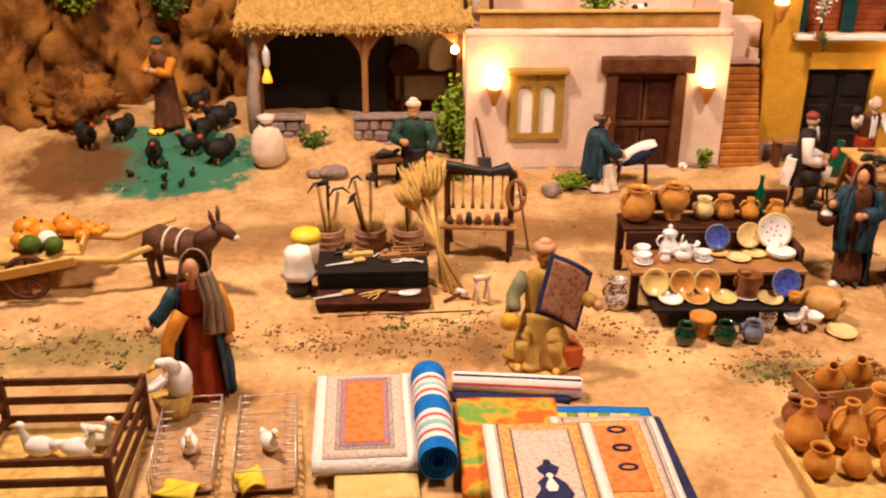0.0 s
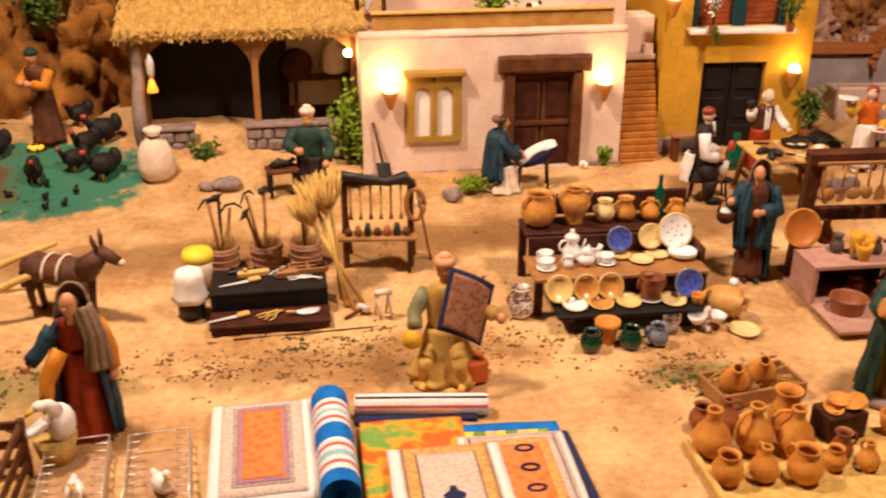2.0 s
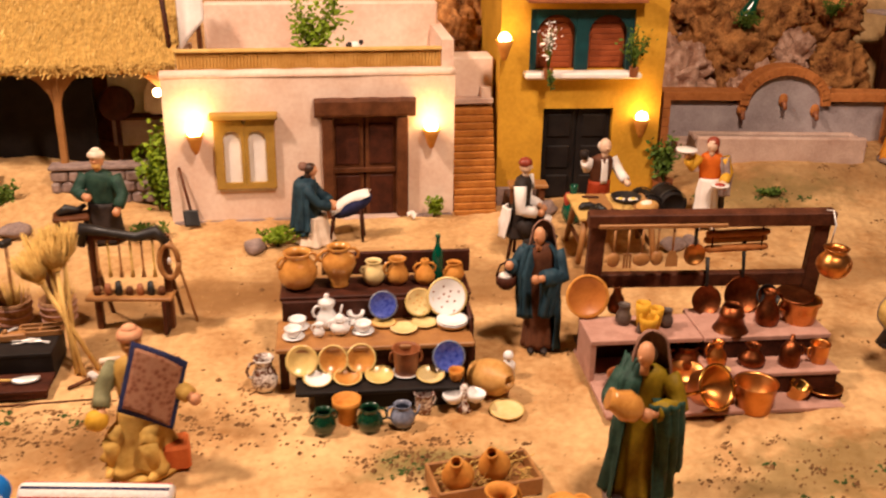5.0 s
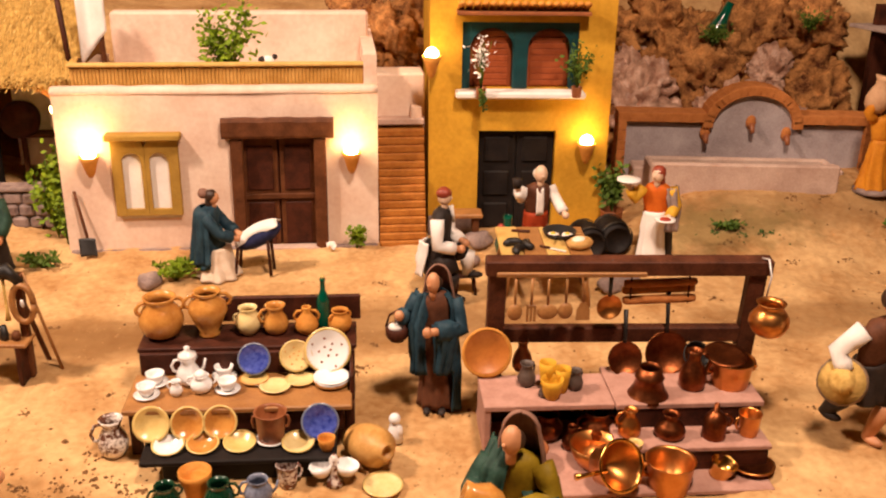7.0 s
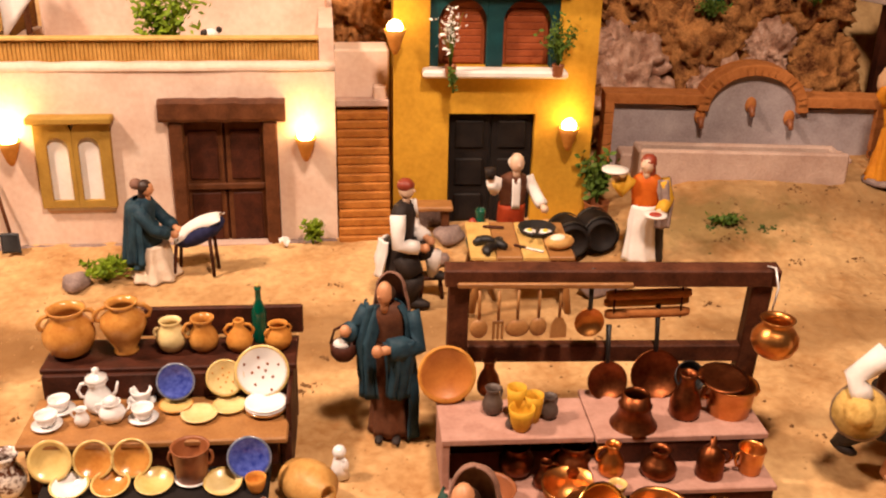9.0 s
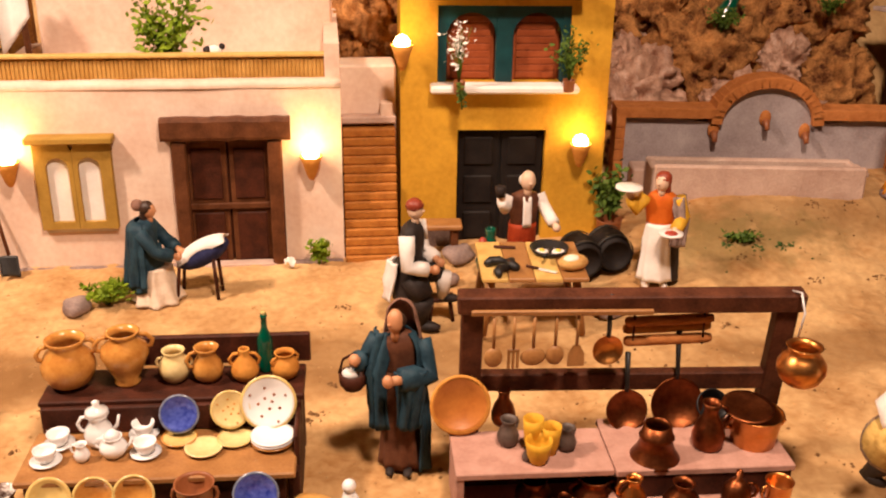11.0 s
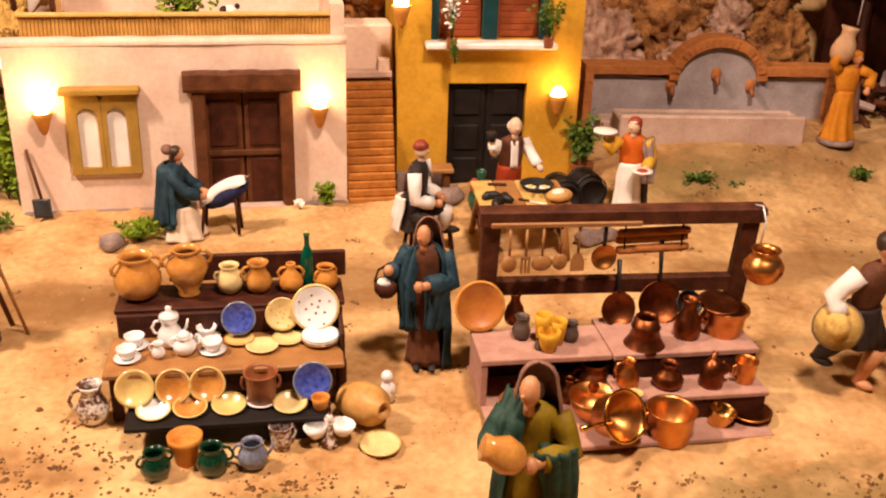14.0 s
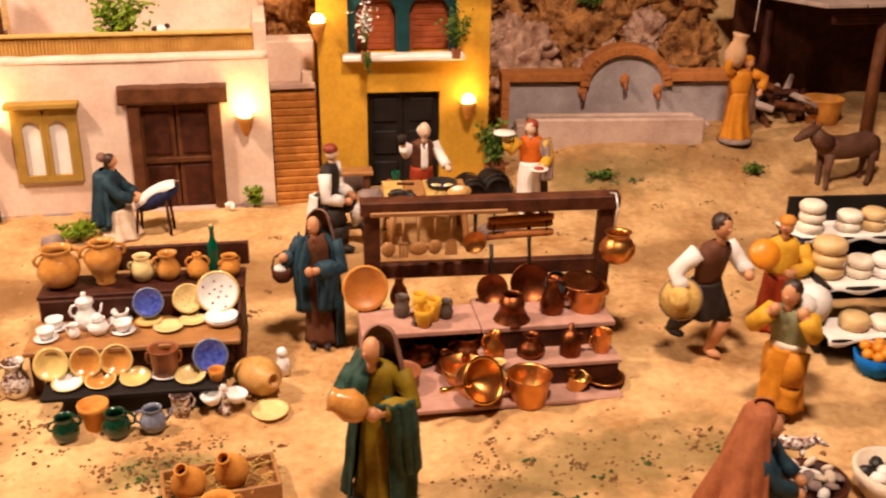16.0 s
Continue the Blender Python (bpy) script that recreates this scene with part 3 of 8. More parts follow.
def shed():
    h = thing("thatched_shed", "open thatched shed with dark interior and low stone wall", "shed", (0, 0, 0))
    part("left_post", Shape().tube([(-0.702, 0.10, 0.03), (-0.706, 0.10, 0.13), (-0.698, 0.102, 0.2), (-0.703, 0.10, 0.285)], [0.016, 0.014, 0.0125, 0.0135], 0, 10), GREYWOOD, h, "gnarled grey tree-trunk post")
    part("beam", Shape().box((-0.48, 0.10, 0.277), (0.45, 0.016, 0.014), 0, 0.002), MIDWOOD, h)
    p = part("post", Shape().box((-0.474, 0.10, 0.18), (0.013, 0.014, 0.19), 0, 0.002), PLANKWOOD, h)
    for sx in (-1, 1):
        br = Shape()
        pts = [(-0.474 + sx * 0.006, 0.215), (-0.474 + sx * 0.012, 0.235), (-0.474 + sx * 0.03, 0.258), (-0.474 + sx * 0.05, 0.271), (-0.474 + sx * 0.006, 0.271)]
        br.rings([[(x, y, z) for x, z in pts] for y in (0.094, 0.106)], 0, False)
        part("brace", br, PLANKWOOD, p)
        br = Shape()
        cx = -0.692 if sx > 0 else -0.272
        pts = [(cx, 0.215), (cx + sx * 0.01, 0.24), (cx + sx * 0.035, 0.26), (cx + sx * 0.05, 0.271), (cx, 0.271)]
        br.rings([[(x, y, z) for x, z in pts] for y in (0.094, 0.106)], 0, False)
        part("brace", br, PLANKWOOD, h)
    part("base_stone", Shape().box((-0.474, 0.1, 0.09), (0.02, 0.02, 0.024), 0, 0.003), STONE, h)
    part("right_post", Shape().box((-0.279, 0.10, 0.17), (0.012, 0.014, 0.21), 0, 0.002), MIDWOOD, h)
    part("rear_wall", Shape().box((-0.49, 0.36, 0.2), (0.46, 0.02, 0.36)), REDROCK, h)
    # black sheet added behind the opening to stand for the shed's inner shade
    part("shade_backing", Shape().box((-0.565, 0.205, 0.19), (0.27, 0.012, 0.24)), BLACKWOOD, h, "added black backing that gives the shed its dark inside")
    part("side_wall", Shape().box((-0.705, 0.24, 0.19), (0.02, 0.23, 0.24)), REDROCK, h)
    part("inner_wall", Shape().box((-0.345, 0.26, 0.19), (0.13, 0.016, 0.2)), CLOTH_CREAM, h, "whitewashed inner wall")
    # thatch: sloping bed, straw bundles in courses and a ragged eave
    x0, x1, ya, za, yb, zb = -0.722, -0.258, 0.072, 0.288, 0.32, 0.392
    bed = Shape().rings([[(x, ya, za - 0.012), (x, ya, za + 0.004), (x, yb, zb + 0.004), (x, yb, zb - 0.012)] for x in (x0, x1)], 0, False)
    rf = part("roof", bed, THATCH, h, "golden straw thatch with ragged eave")
    straw = Shape()
    rnd = random.Random(4)
    for k in range(5200):
        v = rnd.random() ** 1.25
        u = rnd.uniform(x0 - 0.006, x1 + 0.004)
        y, z = ya + (yb - ya) * v, za + (zb - za) * v
        ln = rnd.uniform(0.018, 0.036)
        dx, lift = rnd.uniform(-0.006, 0.006), rnd.uniform(0.003, 0.008)
        a = Vector((u, y + ln * 0.6, z + ln * 0.6 * 0.42 + lift))
        b = Vector((u + dx, y - ln * 0.4, z - ln * 0.4 * 0.42 + lift + rnd.uniform(-0.004, 0.002)))
        w = rnd.uniform(0.0009, 0.0018)
        straw.add([a + Vector((-w, 0, 0)), a + Vector((w, 0, 0)), b + Vector((w, 0, 0)), b + Vector((-w, 0, 0)), a + Vector((0, 0, w * 1.3)), b + Vector((0, 0, w * 1.3))],
                  [(0, 1, 2, 3), (0, 3, 5, 4), (1, 4, 5, 2), (3, 2, 5), (0, 4, 1)], 0, False)
    for k in range(1100):
        u = rnd.uniform(x0 - 0.008, x1 + 0.003)
        a = Vector((u, ya + rnd.uniform(-0.004, 0.012), za + rnd.uniform(-0.008, 0.009)))
        b = a + Vector((rnd.uniform(-0.008, 0.008), rnd.uniform(-0.016, -0.004), rnd.uniform(-0.012, 0.002)))
        w = rnd.uniform(0.0008, 0.0016)
        straw.add([a + Vector((-w, 0, 0)), a + Vector((w, 0, 0)), b + Vector((w, 0, 0)), b + Vector((-w, 0, 0)), a + Vector((0, 0, w)), b + Vector((0, 0, w))],
                  [(0, 1, 2, 3), (0, 3, 5, 4), (1, 4, 5, 2), (3, 2, 5), (0, 4, 1)], 0, False)
    tagged(part("straw", straw, STRAW, rf), kind="stuff")
    # low wall of stones
    rnd = random.Random(8)
    for xa, xb in ((-0.70, -0.60), (-0.50, -0.275)):
        core = part("low_wall", Shape().box(((xa + xb) / 2, 0.09, 0.06), (xb - xa - 0.006, 0.02, 0.066), 0, 0.003), STONE, h, "grey dry-stone low wall")
        for row in range(3):
            x = xa
            while x < xb - 0.01:
                w = rnd.uniform(0.018, 0.034)
                w = min(w, xb - x)
                s = Shape().box((0, 0, 0), (w - 0.002, 0.032, 0.0215), 0, 0.004)
                part("stone", s, STONE, core, mx=pose(x + w / 2, 0.088 + rnd.uniform(-0.002, 0.002), 0.037 + row * 0.0225, rnd.uniform(-3, 3), rnd.uniform(-3, 3), rnd.uniform(-4, 4)))
                x += w
    part("sill_stone", Shape().box((-0.65, 0.088, 0.099), (0.102, 0.036, 0.008), 0, 0.002), STONE, h)
    part("sill_stone", Shape().box((-0.3875, 0.088, 0.099), (0.227, 0.036, 0.008), 0, 0.002), STONE, h)
    part("floor_slab", Shape().box((-0.49, 0.22, 0.034), (0.40, 0.26, 0.03), 0, 0.003), FELT_PINK, h)


shed()
t = thing("hanging_lantern", "small orange lantern hanging from the shed beam", "lantern", (-0.672, 0.082, 0.2))
part("shade", Shape().lathe([(0.004, 0.0), (0.010, -0.02), (0.0105, -0.026), (0.002, -0.026)], segs=10), GLIMMER, t, "orange lit shade")
part("cap", Shape().lathe([(0.002, 0.05), (0.008, 0.035), (0.0075, 0.012), (0.003, 0.0)], segs=10), STEEL, t)
part("cord", Shape().tube([(0, 0, 0.05), (0, 0.012, 0.075)], 0.0008, 0, 5), IRON, t)
t = thing("shed_lamp", "small bright lamp on the shed corner post", "lamp", (-0.290, 0.084, 0.238))
part("bulb", Shape().ball((0, 0, 0), 0.0085), FLAME, t)
part("holder", Shape().box((0.004, 0.010, -0.004), (0.006, 0.012, 0.006), 0, 0.001), TERRA, t)
lamp("shed_light", "POINT", (-0.291, 0.068, 0.244), 0.08, (1.0, 0.62, 0.24), 0.01)


# ---- fountain ----
def fountain():
    h = thing("wall_fountain", "grey wall fountain with brick arch and long trough", "fountain", (0.980, 0.15, 0.065), -7)
    n = 16
    face = [(-0.250, 0.0), (0.220, 0.0), (0.220, 0.118)] + [(-0.001 + 0.080 * math.cos(math.pi * i / n), 0.108 + 0.064 * math.sin(math.pi * i / n)) for i in range(n + 1)] + [(-0.250, 0.118)]
    s = Shape().rings([[(x, y, z) for x, z in face] for y in (0.0, 0.03)], 0, False)
    part("wall", s, SLATE, h)
    bk = Shape().box((0, 0, 0), (0.0165, 0.05, 0.019), 0, 0.0012).mesh("brick", [BRICK])
    bl = Shape().box((0, 0, 0), (0.0262, 0.05, 0.018), 0, 0.0010).mesh("brick", [BRICK])
    cp = part("coping", Shape().box((-0.17, 0.018, 0.120), (0.17, 0.034, 0.01)), BRICK, h, "red-brown brick coping")
    for xa, xb in ((-0.258, -0.090), (0.088, 0.230)):
        c = int((xb - xa) / 0.0256) + 1
        for i in range(c):
            part("brick", bl, None, cp, mx=pose(xa + (i + 0.5) * (xb - xa) / c, 0.012, 0.126 + random.uniform(-0.0006, 0.0006), 0, 0, 0))
    for i in range(21):
        a = math.pi * (i + 0.5) / 21
        part("brick", bk, None, cp, mx=pose(-0.001 + 0.086 * math.cos(a), 0.012, 0.110 + 0.070 * math.sin(a), 0, 90 - math.degrees(a), 0))
    for sx in (-0.250, 0.222):
        for j in range(6):
            part("brick", bk, None, cp, mx=pose(sx, 0.012, 0.012 + 0.0195 * j, 0, 0, 0))
    for x, z in ((-0.090, 0.088), (-0.004, 0.110), (0.066, 0.088)):
        t = part("spout", Shape().tube([(x, 0.0, z), (x, -0.012, z + 0.004), (x, -0.022, z - 0.008)], [0.007, 0.006, 0.004], 0, 10), TERRA_DARK, h)
        part("boss", Shape().ball((x, -0.003, z + 0.008), (0.010, 0.006, 0.014)), BRICK, t)
    tr = Shape()
    x0, x1, y0, y1, z1, w = -0.212, 0.130, -0.135, -0.055, 0.064, 0.013
    tr.box(((x0 + x1) / 2, y0 + w / 2, z1 / 2 + 0.003), (x1 - x0, w, z1 + 0.01), 0, 0.003)
    tr.box(((x0 + x1) / 2, y1 - w / 2, z1 / 2), (x1 - x0, w, z1), 0, 0.003)
    tr.box((x0 + w / 2, (y0 + y1) / 2, z1 / 2), (w, y1 - y0 - 2 * w, z1), 0, 0.003).box((x1 - w / 2, (y0 + y1) / 2, z1 / 2), (w, y1 - y0 - 2 * w, z1), 0, 0.003)
    tr.box(((x0 + x1) / 2, (y0 + y1) / 2, 0.012), (x1 - x0 - 0.004, y1 - y0 - 0.004, 0.02))
    t = part("trough", tr, PALESTONE, h, "pale stone trough")
    part("water", Shape().box(((x0 + x1) / 2, (y0 + y1) / 2, 0.048), (x1 - x0 - 2 * w, y1 - y0 - 2 * w, 0.004)), mat("dark_water", (0.03, 0.025, 0.02), (0.05, 0.04, 0.03), 0.05, 30, 0.0), t)
    part("ledge", Shape().box((-0.03, -0.027, 0.014), (0.40, 0.05, 0.05), 0, 0.003), PALESTONE, h)


fountain()


# ---- rocks ----
def rock(x, y, z, r, m, seed, rough=0.45, label="rough brown cork rock"):
    bm = bmesh.new()
    bmesh.ops.create_icosphere(bm, subdivisions=5, radius=1)
    for v in bm.verts:
        p = v.co.copy()
        q = p * 1.6 + Vector((seed * 7.3, seed * 3.1, 0))
        d = 1 + rough * noise.fractal(q, 0.9, 2.1, 5) + 0.10 * noise.cell(q * 4) + 0.07 * noise.noise(q * 9) + 0.045 * noise.noise(q * 19)
        v.co = Vector((p.x * r[0], p.y * r[1], p.z * r[2])) * d
    me = bpy.data.meshes.new("rock")
    bm.to_mesh(me)
    bm.free()
    me.materials.append(m)
    me.polygons.foreach_set("use_smooth", [True] * len(me.polygons))
    solid("rock", me, None, label, "rock", (x, y, z), seed * 40, "rocks of the hillside")


RL = "red-brown modelled rock with yellow moss tint"
for i, (x, y, z, a, b, c) in enumerate((( -0.86, 0.42, 0.18, 0.15, 0.16, 0.20), (-1.08, 0.40, 0.20, 0.16, 0.16, 0.24), (-0.74, 0.37, 0.24, 0.085, 0.10, 0.17),
                                        (-1.28, 0.30, 0.15, 0.16, 0.18, 0.24), (-0.98, 0.55, 0.34, 0.22, 0.16, 0.20), (-1.10, 0.20, 0.10, 0.09, 0.08, 0.07))):
    rock(x, y, z, (a, b, c), REDROCK, i + 1, 0.55, RL)
rnd = random.Random(21)
k = 20
for i in range(18):
    x = 0.70 + 0.031 * i + rnd.uniform(-0.02, 0.02)
    row = i % 3
    y, z = 0.28 + 0.09 * row + rnd.uniform(-0.02, 0.02), 0.14 + 0.075 * row + rnd.uniform(-0.02, 0.03)
    r = rnd.uniform(0.055, 0.085)
    rock(x, y, z, (r, r * 0.9, r * rnd.uniform(0.8, 1.1)), CORAL if (row < 2 and rnd.random() < 0.6) else CORK, k + i, 0.5,
         "rough brown cork bark rock with pits")
for i, (x, y, z, r) in enumerate(((0.29, 0.36, 0.30, 0.06), (0.36, 0.40, 0.33, 0.06), (0.23, 0.42, 0.34, 0.05))):
    rock(x, y, z, (r, r, r * 1.1), CORK, 60 + i, 0.5)


# ---- vessels ----
POT = [(0.26, 0), (0.40, 0.12), (0.50, 0.36), (0.49, 0.55), (0.38, 0.74), (0.31, 0.82), (0.31, 0.90), (0.37, 1.0)]
AMPHORA = [(0.24, 0), (0.26, 0.05), (0.22, 0.1), (0.36, 0.34), (0.47, 0.58), (0.43, 0.74), (0.27, 0.86), (0.25, 0.92), (0.33, 1.0)]
JUG = [(0.27, 0), (0.38, 0.15), (0.42, 0.36), (0.34, 0.58), (0.24, 0.74), (0.26, 0.88), (0.33, 1.0)]
FLASK = [(0.24, 0), (0.37, 0.14), (0.42, 0.32), (0.34, 0.54), (0.19, 0.72), (0.13, 0.84), (0.17, 0.95), (0.16, 1.0)]
BOTTLE = [(0.13, 0), (0.135, 0.02), (0.135, 0.55), (0.10, 0.66), (0.055, 0.76), (0.05, 0.94), (0.065, 0.96), (0.06, 1.0)]
CUP = [(0.25, 0), (0.3, 0.04), (0.42, 0.35), (0.48, 0.7), (0.52, 1.0)]
BUCKET = [(0.40, 0), (0.42, 0.03), (0.47, 0.6), (0.5, 0.94), (0.54, 1.0)]
BOWL = [(0.2, 0), (0.32, 0.08), (0.44, 0.5), (0.5, 1.0)]
KETTLE = [(0.36, 0), (0.44, 0.1), (0.46, 0.3), (0.36, 0.55), (0.22, 0.72), (0.2, 0.86), (0.27, 1.0)]


def vessel_shape(prof, h, w=None, wall=0.07, segs=22):
    w = w or h
    out = [(r * w, z * h) for r, z in prof]
    inner = [(max(r - wall * 0.5, 0.02) * w, z * h) for r, z in reversed(prof) if z > wall]
    return Shape().lathe(out + inner + [(0.02 * w, wall * h)], segs=segs)


def vessel(name, label, category, place, prof, h, m, w=None, handles=1, turn=0, group="", tilt=(0, 0), hz=(0.45, 0.9), bulge=0.16, spout=False, hm=None):
    w = w or h
    t = thing(name, label, category, place, turn, group, tilt=tilt)
    part("body", vessel_shape(prof, h, w), m, t)
    ra = np.interp(hz[0], [z for r, z in prof], [r for r, z in prof]) * w
    rb = np.interp(hz[1], [z for r, z in prof], [r for r, z in prof]) * w
    for k in range(handles):
        sg = 1 if k == 0 else -1
        far = max(ra, rb) + bulge * w
        pts = [(sg * ra * 0.96, 0, hz[0] * h), (sg * (ra * 0.4 + far * 0.6), 0, (hz[0] * 0.93 + hz[1] * 0.07) * h), (sg * far, 0, (hz[0] * 0.5 + hz[1] * 0.5) * h),
               (sg * (rb * 0.4 + far * 0.6), 0, (hz[1] * 0.98) * h), (sg * rb * 0.96, 0, hz[1] * h)]
        part("handle", Shape().tube(pts, 0.035 * w + 0.0006, 0, 7), hm or m, t)
    if spout:
        part("spout", Shape().tube([(-ra * 0.9, 0, h * 0.4), (-ra - 0.12 * w, 0, h * 0.6), (-ra - 0.2 * w, 0, h * 0.92)], [0.07 * w, 0.05 * w, 0.035 * w], 0, 8), m, t)
    return t


def plate(label, place, d, m, rim=None, tilt=0, turn=0, deep=0.10, group="plates of the pottery stall", spots=None):
    t = thing("plate", label, "plate", place, turn, group, tilt=(tilt, 0))
    prof = [(0.30, 0), (0.32, 0.015), (0.42, deep * 0.75), (0.5, deep), (0.5, deep + 0.03), (0.41, deep * 0.75 + 0.035), (0.31, 0.045), (0.02, 0.045)]
    part("body", Shape().lathe([(r * d, z * d) for r, z in prof], segs=28), m, t)
    if rim:
        part("rim", Shape().lathe([(r * d, z * d) for r, z in ((0.44, deep + 0.018), (0.503, deep + 0.012), (0.506, deep + 0.034), (0.46, deep + 0.034))] , segs=28, caps=False), rim, t)
    if spots:
        for k in range(11):
            a, r = k * 2.4, 0.06 + 0.033 * k
            part("spot", Shape().lathe([(0.028 * d, 0), (0.022 * d, 0.01 * d)], segs=9), spots, t,
                 mx=pose(r * d * math.cos(a), r * d * math.sin(a), (0.045 if r < 0.31 else 0.045 + (r - 0.31) * 0.8) * d))
    return t


# ---- pottery stall ----
def pottery_stall():
    t = thing("pottery_stand", "three-tier dark wooden market stand for crockery", "market stand", (0.065, -0.55, -0.018), -1.5)
    def plank(nm, c, s, m, lb=""):
        part(nm, Shape().box(c, s, 0, 0.0015), m, t, lb)
    plank("back_board", (0.035, 0.092, 0.125), (0.215, 0.007, 0.034), DARKWOOD)
    plank("top_shelf", (0.003, 0.062, 0.099), (0.268, 0.066, 0.007), DARKWOOD)
    plank("riser", (0.003, 0.026, 0.083), (0.262, 0.006, 0.03), DARKWOOD)
    plank("middle_shelf", (-0.002, -0.015, 0.064), (0.266, 0.088, 0.007), PLANKWOOD, "honey-coloured plank")
    plank("riser", (0.003, -0.049, 0.045), (0.236, 0.006, 0.03), DARKWOOD)
    plank("lower_shelf", (0.002, -0.078, 0.027), (0.222, 0.064, 0.007), BLACKWOOD, "black painted board")
    plank("front_board", (0.01, -0.098, 0.011), (0.19, 0.006, 0.026), BLACKWOOD)
    for sx in (-0.125, 0.128):
        plank("leg", (sx, 0.082, 0.05), (0.012, 0.012, 0.1), DARKWOOD)
        plank("leg", (sx, -0.04, 0.03), (0.012, 0.012, 0.062), DARKWOOD)
    plank("side_panel", (0.131, 0.02, 0.046), (0.005, 0.1, 0.09), DARKWOOD)


pottery_stall()
G1 = "jars on the top shelf"
Z1, Z2, Z3 = 0.085, 0.0498, 0.0128
vessel("jar", "big round honey-glazed two-handled jar", "jar", (-0.039, -0.484, Z1), POT, 0.054, GLAZED, 0.056, 2, 20, G1, hz=(0.62, 0.9), bulge=0.08)
vessel("jar", "tall honey-glazed footed jar with two ears", "jar", (0.019, -0.484, Z1), AMPHORA, 0.060, GLAZED, 0.053, 2, 10, G1, hz=(0.66, 0.92), bulge=0.1)
vessel("jar", "small cream-yellow glazed lidded jar", "jar", (0.068, -0.484, Z1), POT, 0.036, BUTTER, 0.033, 2, 0, G1, hz=(0.5, 0.75), bulge=0.06)
vessel("jug", "orange-brown glazed jug with handle", "jug", (0.102, -0.484, Z1), JUG, 0.038, GLAZED, 0.040, 1, 200, G1)
vessel("jar", "small orange two-handled clay jar", "jar", (0.141, -0.488, Z1), FLASK, 0.036, TERRA, 0.036, 2, 0, G1, hz=(0.5, 0.85), bulge=0.08)
t = thing("bottle", "slim dark green glass bottle", "bottle", (0.162, -0.470, Z1), group=G1)
part("body", Shape().lathe([(r * 0.062, z * 0.066) for r, z in BOTTLE], segs=14), EMERALD, t)
part("cork", Shape().lathe([(0.0028, 0.066), (0.0028, 0.070)], segs=8), CREAM, t)
vessel("jar", "tiny orange clay jar with ears", "jar", (0.183, -0.488, Z1), POT, 0.030, TERRA, 0.030, 2, 30, G1, hz=(0.6, 0.85), bulge=0.06)
# white tea set
G2 = "white porcelain tea set"
t = vessel("teapot", "white porcelain coffee pot with tall lid", "teapot", (-0.001, -0.545, Z2), JUG, 0.036, WHITE, 0.036, 1, 180, G2, spout=True)
part("lid", Shape().lathe([(0.012, 0.036), (0.011, 0.040), (0.005, 0.043), (0.003, 0.046), (0.004, 0.049), (0.001, 0.051)], segs=12), WHITE, t)
for x, y, stack in ((-0.047, -0.574, 1), (-0.041, -0.545, 1), (0.047, -0.568, 1), (0.040, -0.534, 1)):
    sc = thing("saucer", "white porcelain saucer on plank", "saucer", (x, y, Z2), group=G2)
    part("body", Shape().lathe([(0.008, 0), (0.015, 0.003), (0.0155, 0.004), (0.008, 0.002)], segs=18), WHITE, sc)
    vessel("cup", "white porcelain cup on its saucer", "cup", (x, y, Z2 + 0.003), CUP, 0.013, WHITE, 0.022, 1, 150, G2, hz=(0.3, 0.85), bulge=0.14)
t = vessel("teapot", "small round white porcelain teapot", "teapot", (0.016, -0.566, Z2), POT, 0.022, WHITE, 0.027, 1, 180, G2, spout=True)
part("lid", Shape().lathe([(0.009, 0.0215), (0.006, 0.026), (0.002, 0.029)], segs=12), WHITE, t)
vessel("creamer", "little white porcelain milk jug", "jug", (-0.013, -0.572, Z2), JUG, 0.019, WHITE, 0.019, 1, 170, G2)
# plates on the middle shelf
plate("cobalt blue glazed plate propped upright", (0.077, -0.532, 0.0735), 0.040, BLUE, PALEBLUE, 70)
plate("cream plate with brown dots propped upright", (0.128, -0.530, 0.0745), 0.040, BUTTER, CREAM, 70, spots=TERRA)
plate("large white plate with dark spots and yellow rim", (0.167, -0.529, 0.0805), 0.057, WHITE, CREAM, 70, spots=TERRA_DARK)
plate("flat cream plate with brown flecks", (0.077, -0.546, Z2), 0.036, CREAM, GLAZED, 0)
plate("flat butter-yellow glazed plate", (0.103, -0.566, Z2), 0.038, BUTTER, None, 0)
plate("flat cream-yellow glazed plate", (0.133, -0.552, Z2), 0.036, BUTTER, CREAM, 0)
for k in range(3):
    plate("stacked plain white plate", (0.171, -0.560, Z2 + 0.0028 * k), 0.044, WHITE if k else GLAZED, None, 0)
# lower shelf
plate("deep golden-yellow bowl propped upright", (-0.037, -0.6085, 0.0335), 0.043, CREAM, None, 66, deep=0.16)
plate("deep tan bowl propped upright", (0.004, -0.608, 0.0325), 0.040, GLAZED, CREAM, 66, deep=0.16)
plate("deep tan bowl propped against the riser", (0.041, -0.608, 0.0325), 0.040, GLAZED, CREAM, 66, deep=0.16)
plate("royal blue plate with pale flower centre", (0.157, -0.622, 0.036), 0.044, BLUE, PALEBLUE, 70)
for x, y, m, lb in ((-0.017, -0.630, WHITE, "small white dish with tan rim"), (0.022, -0.630, GLAZED, "small tan glazed dish"), (0.064, -0.630, CREAM, "small golden glazed dish"), (0.131, -0.636, BUTTER, "small pale yellow dish on board")):
    plate(lb, (x, y, Z3), 0.038, m, CREAM, 10, deep=0.15)
plate("white saucer under a brown jug", (0.100, -0.624, Z3), 0.036, WHITE, None, 0)
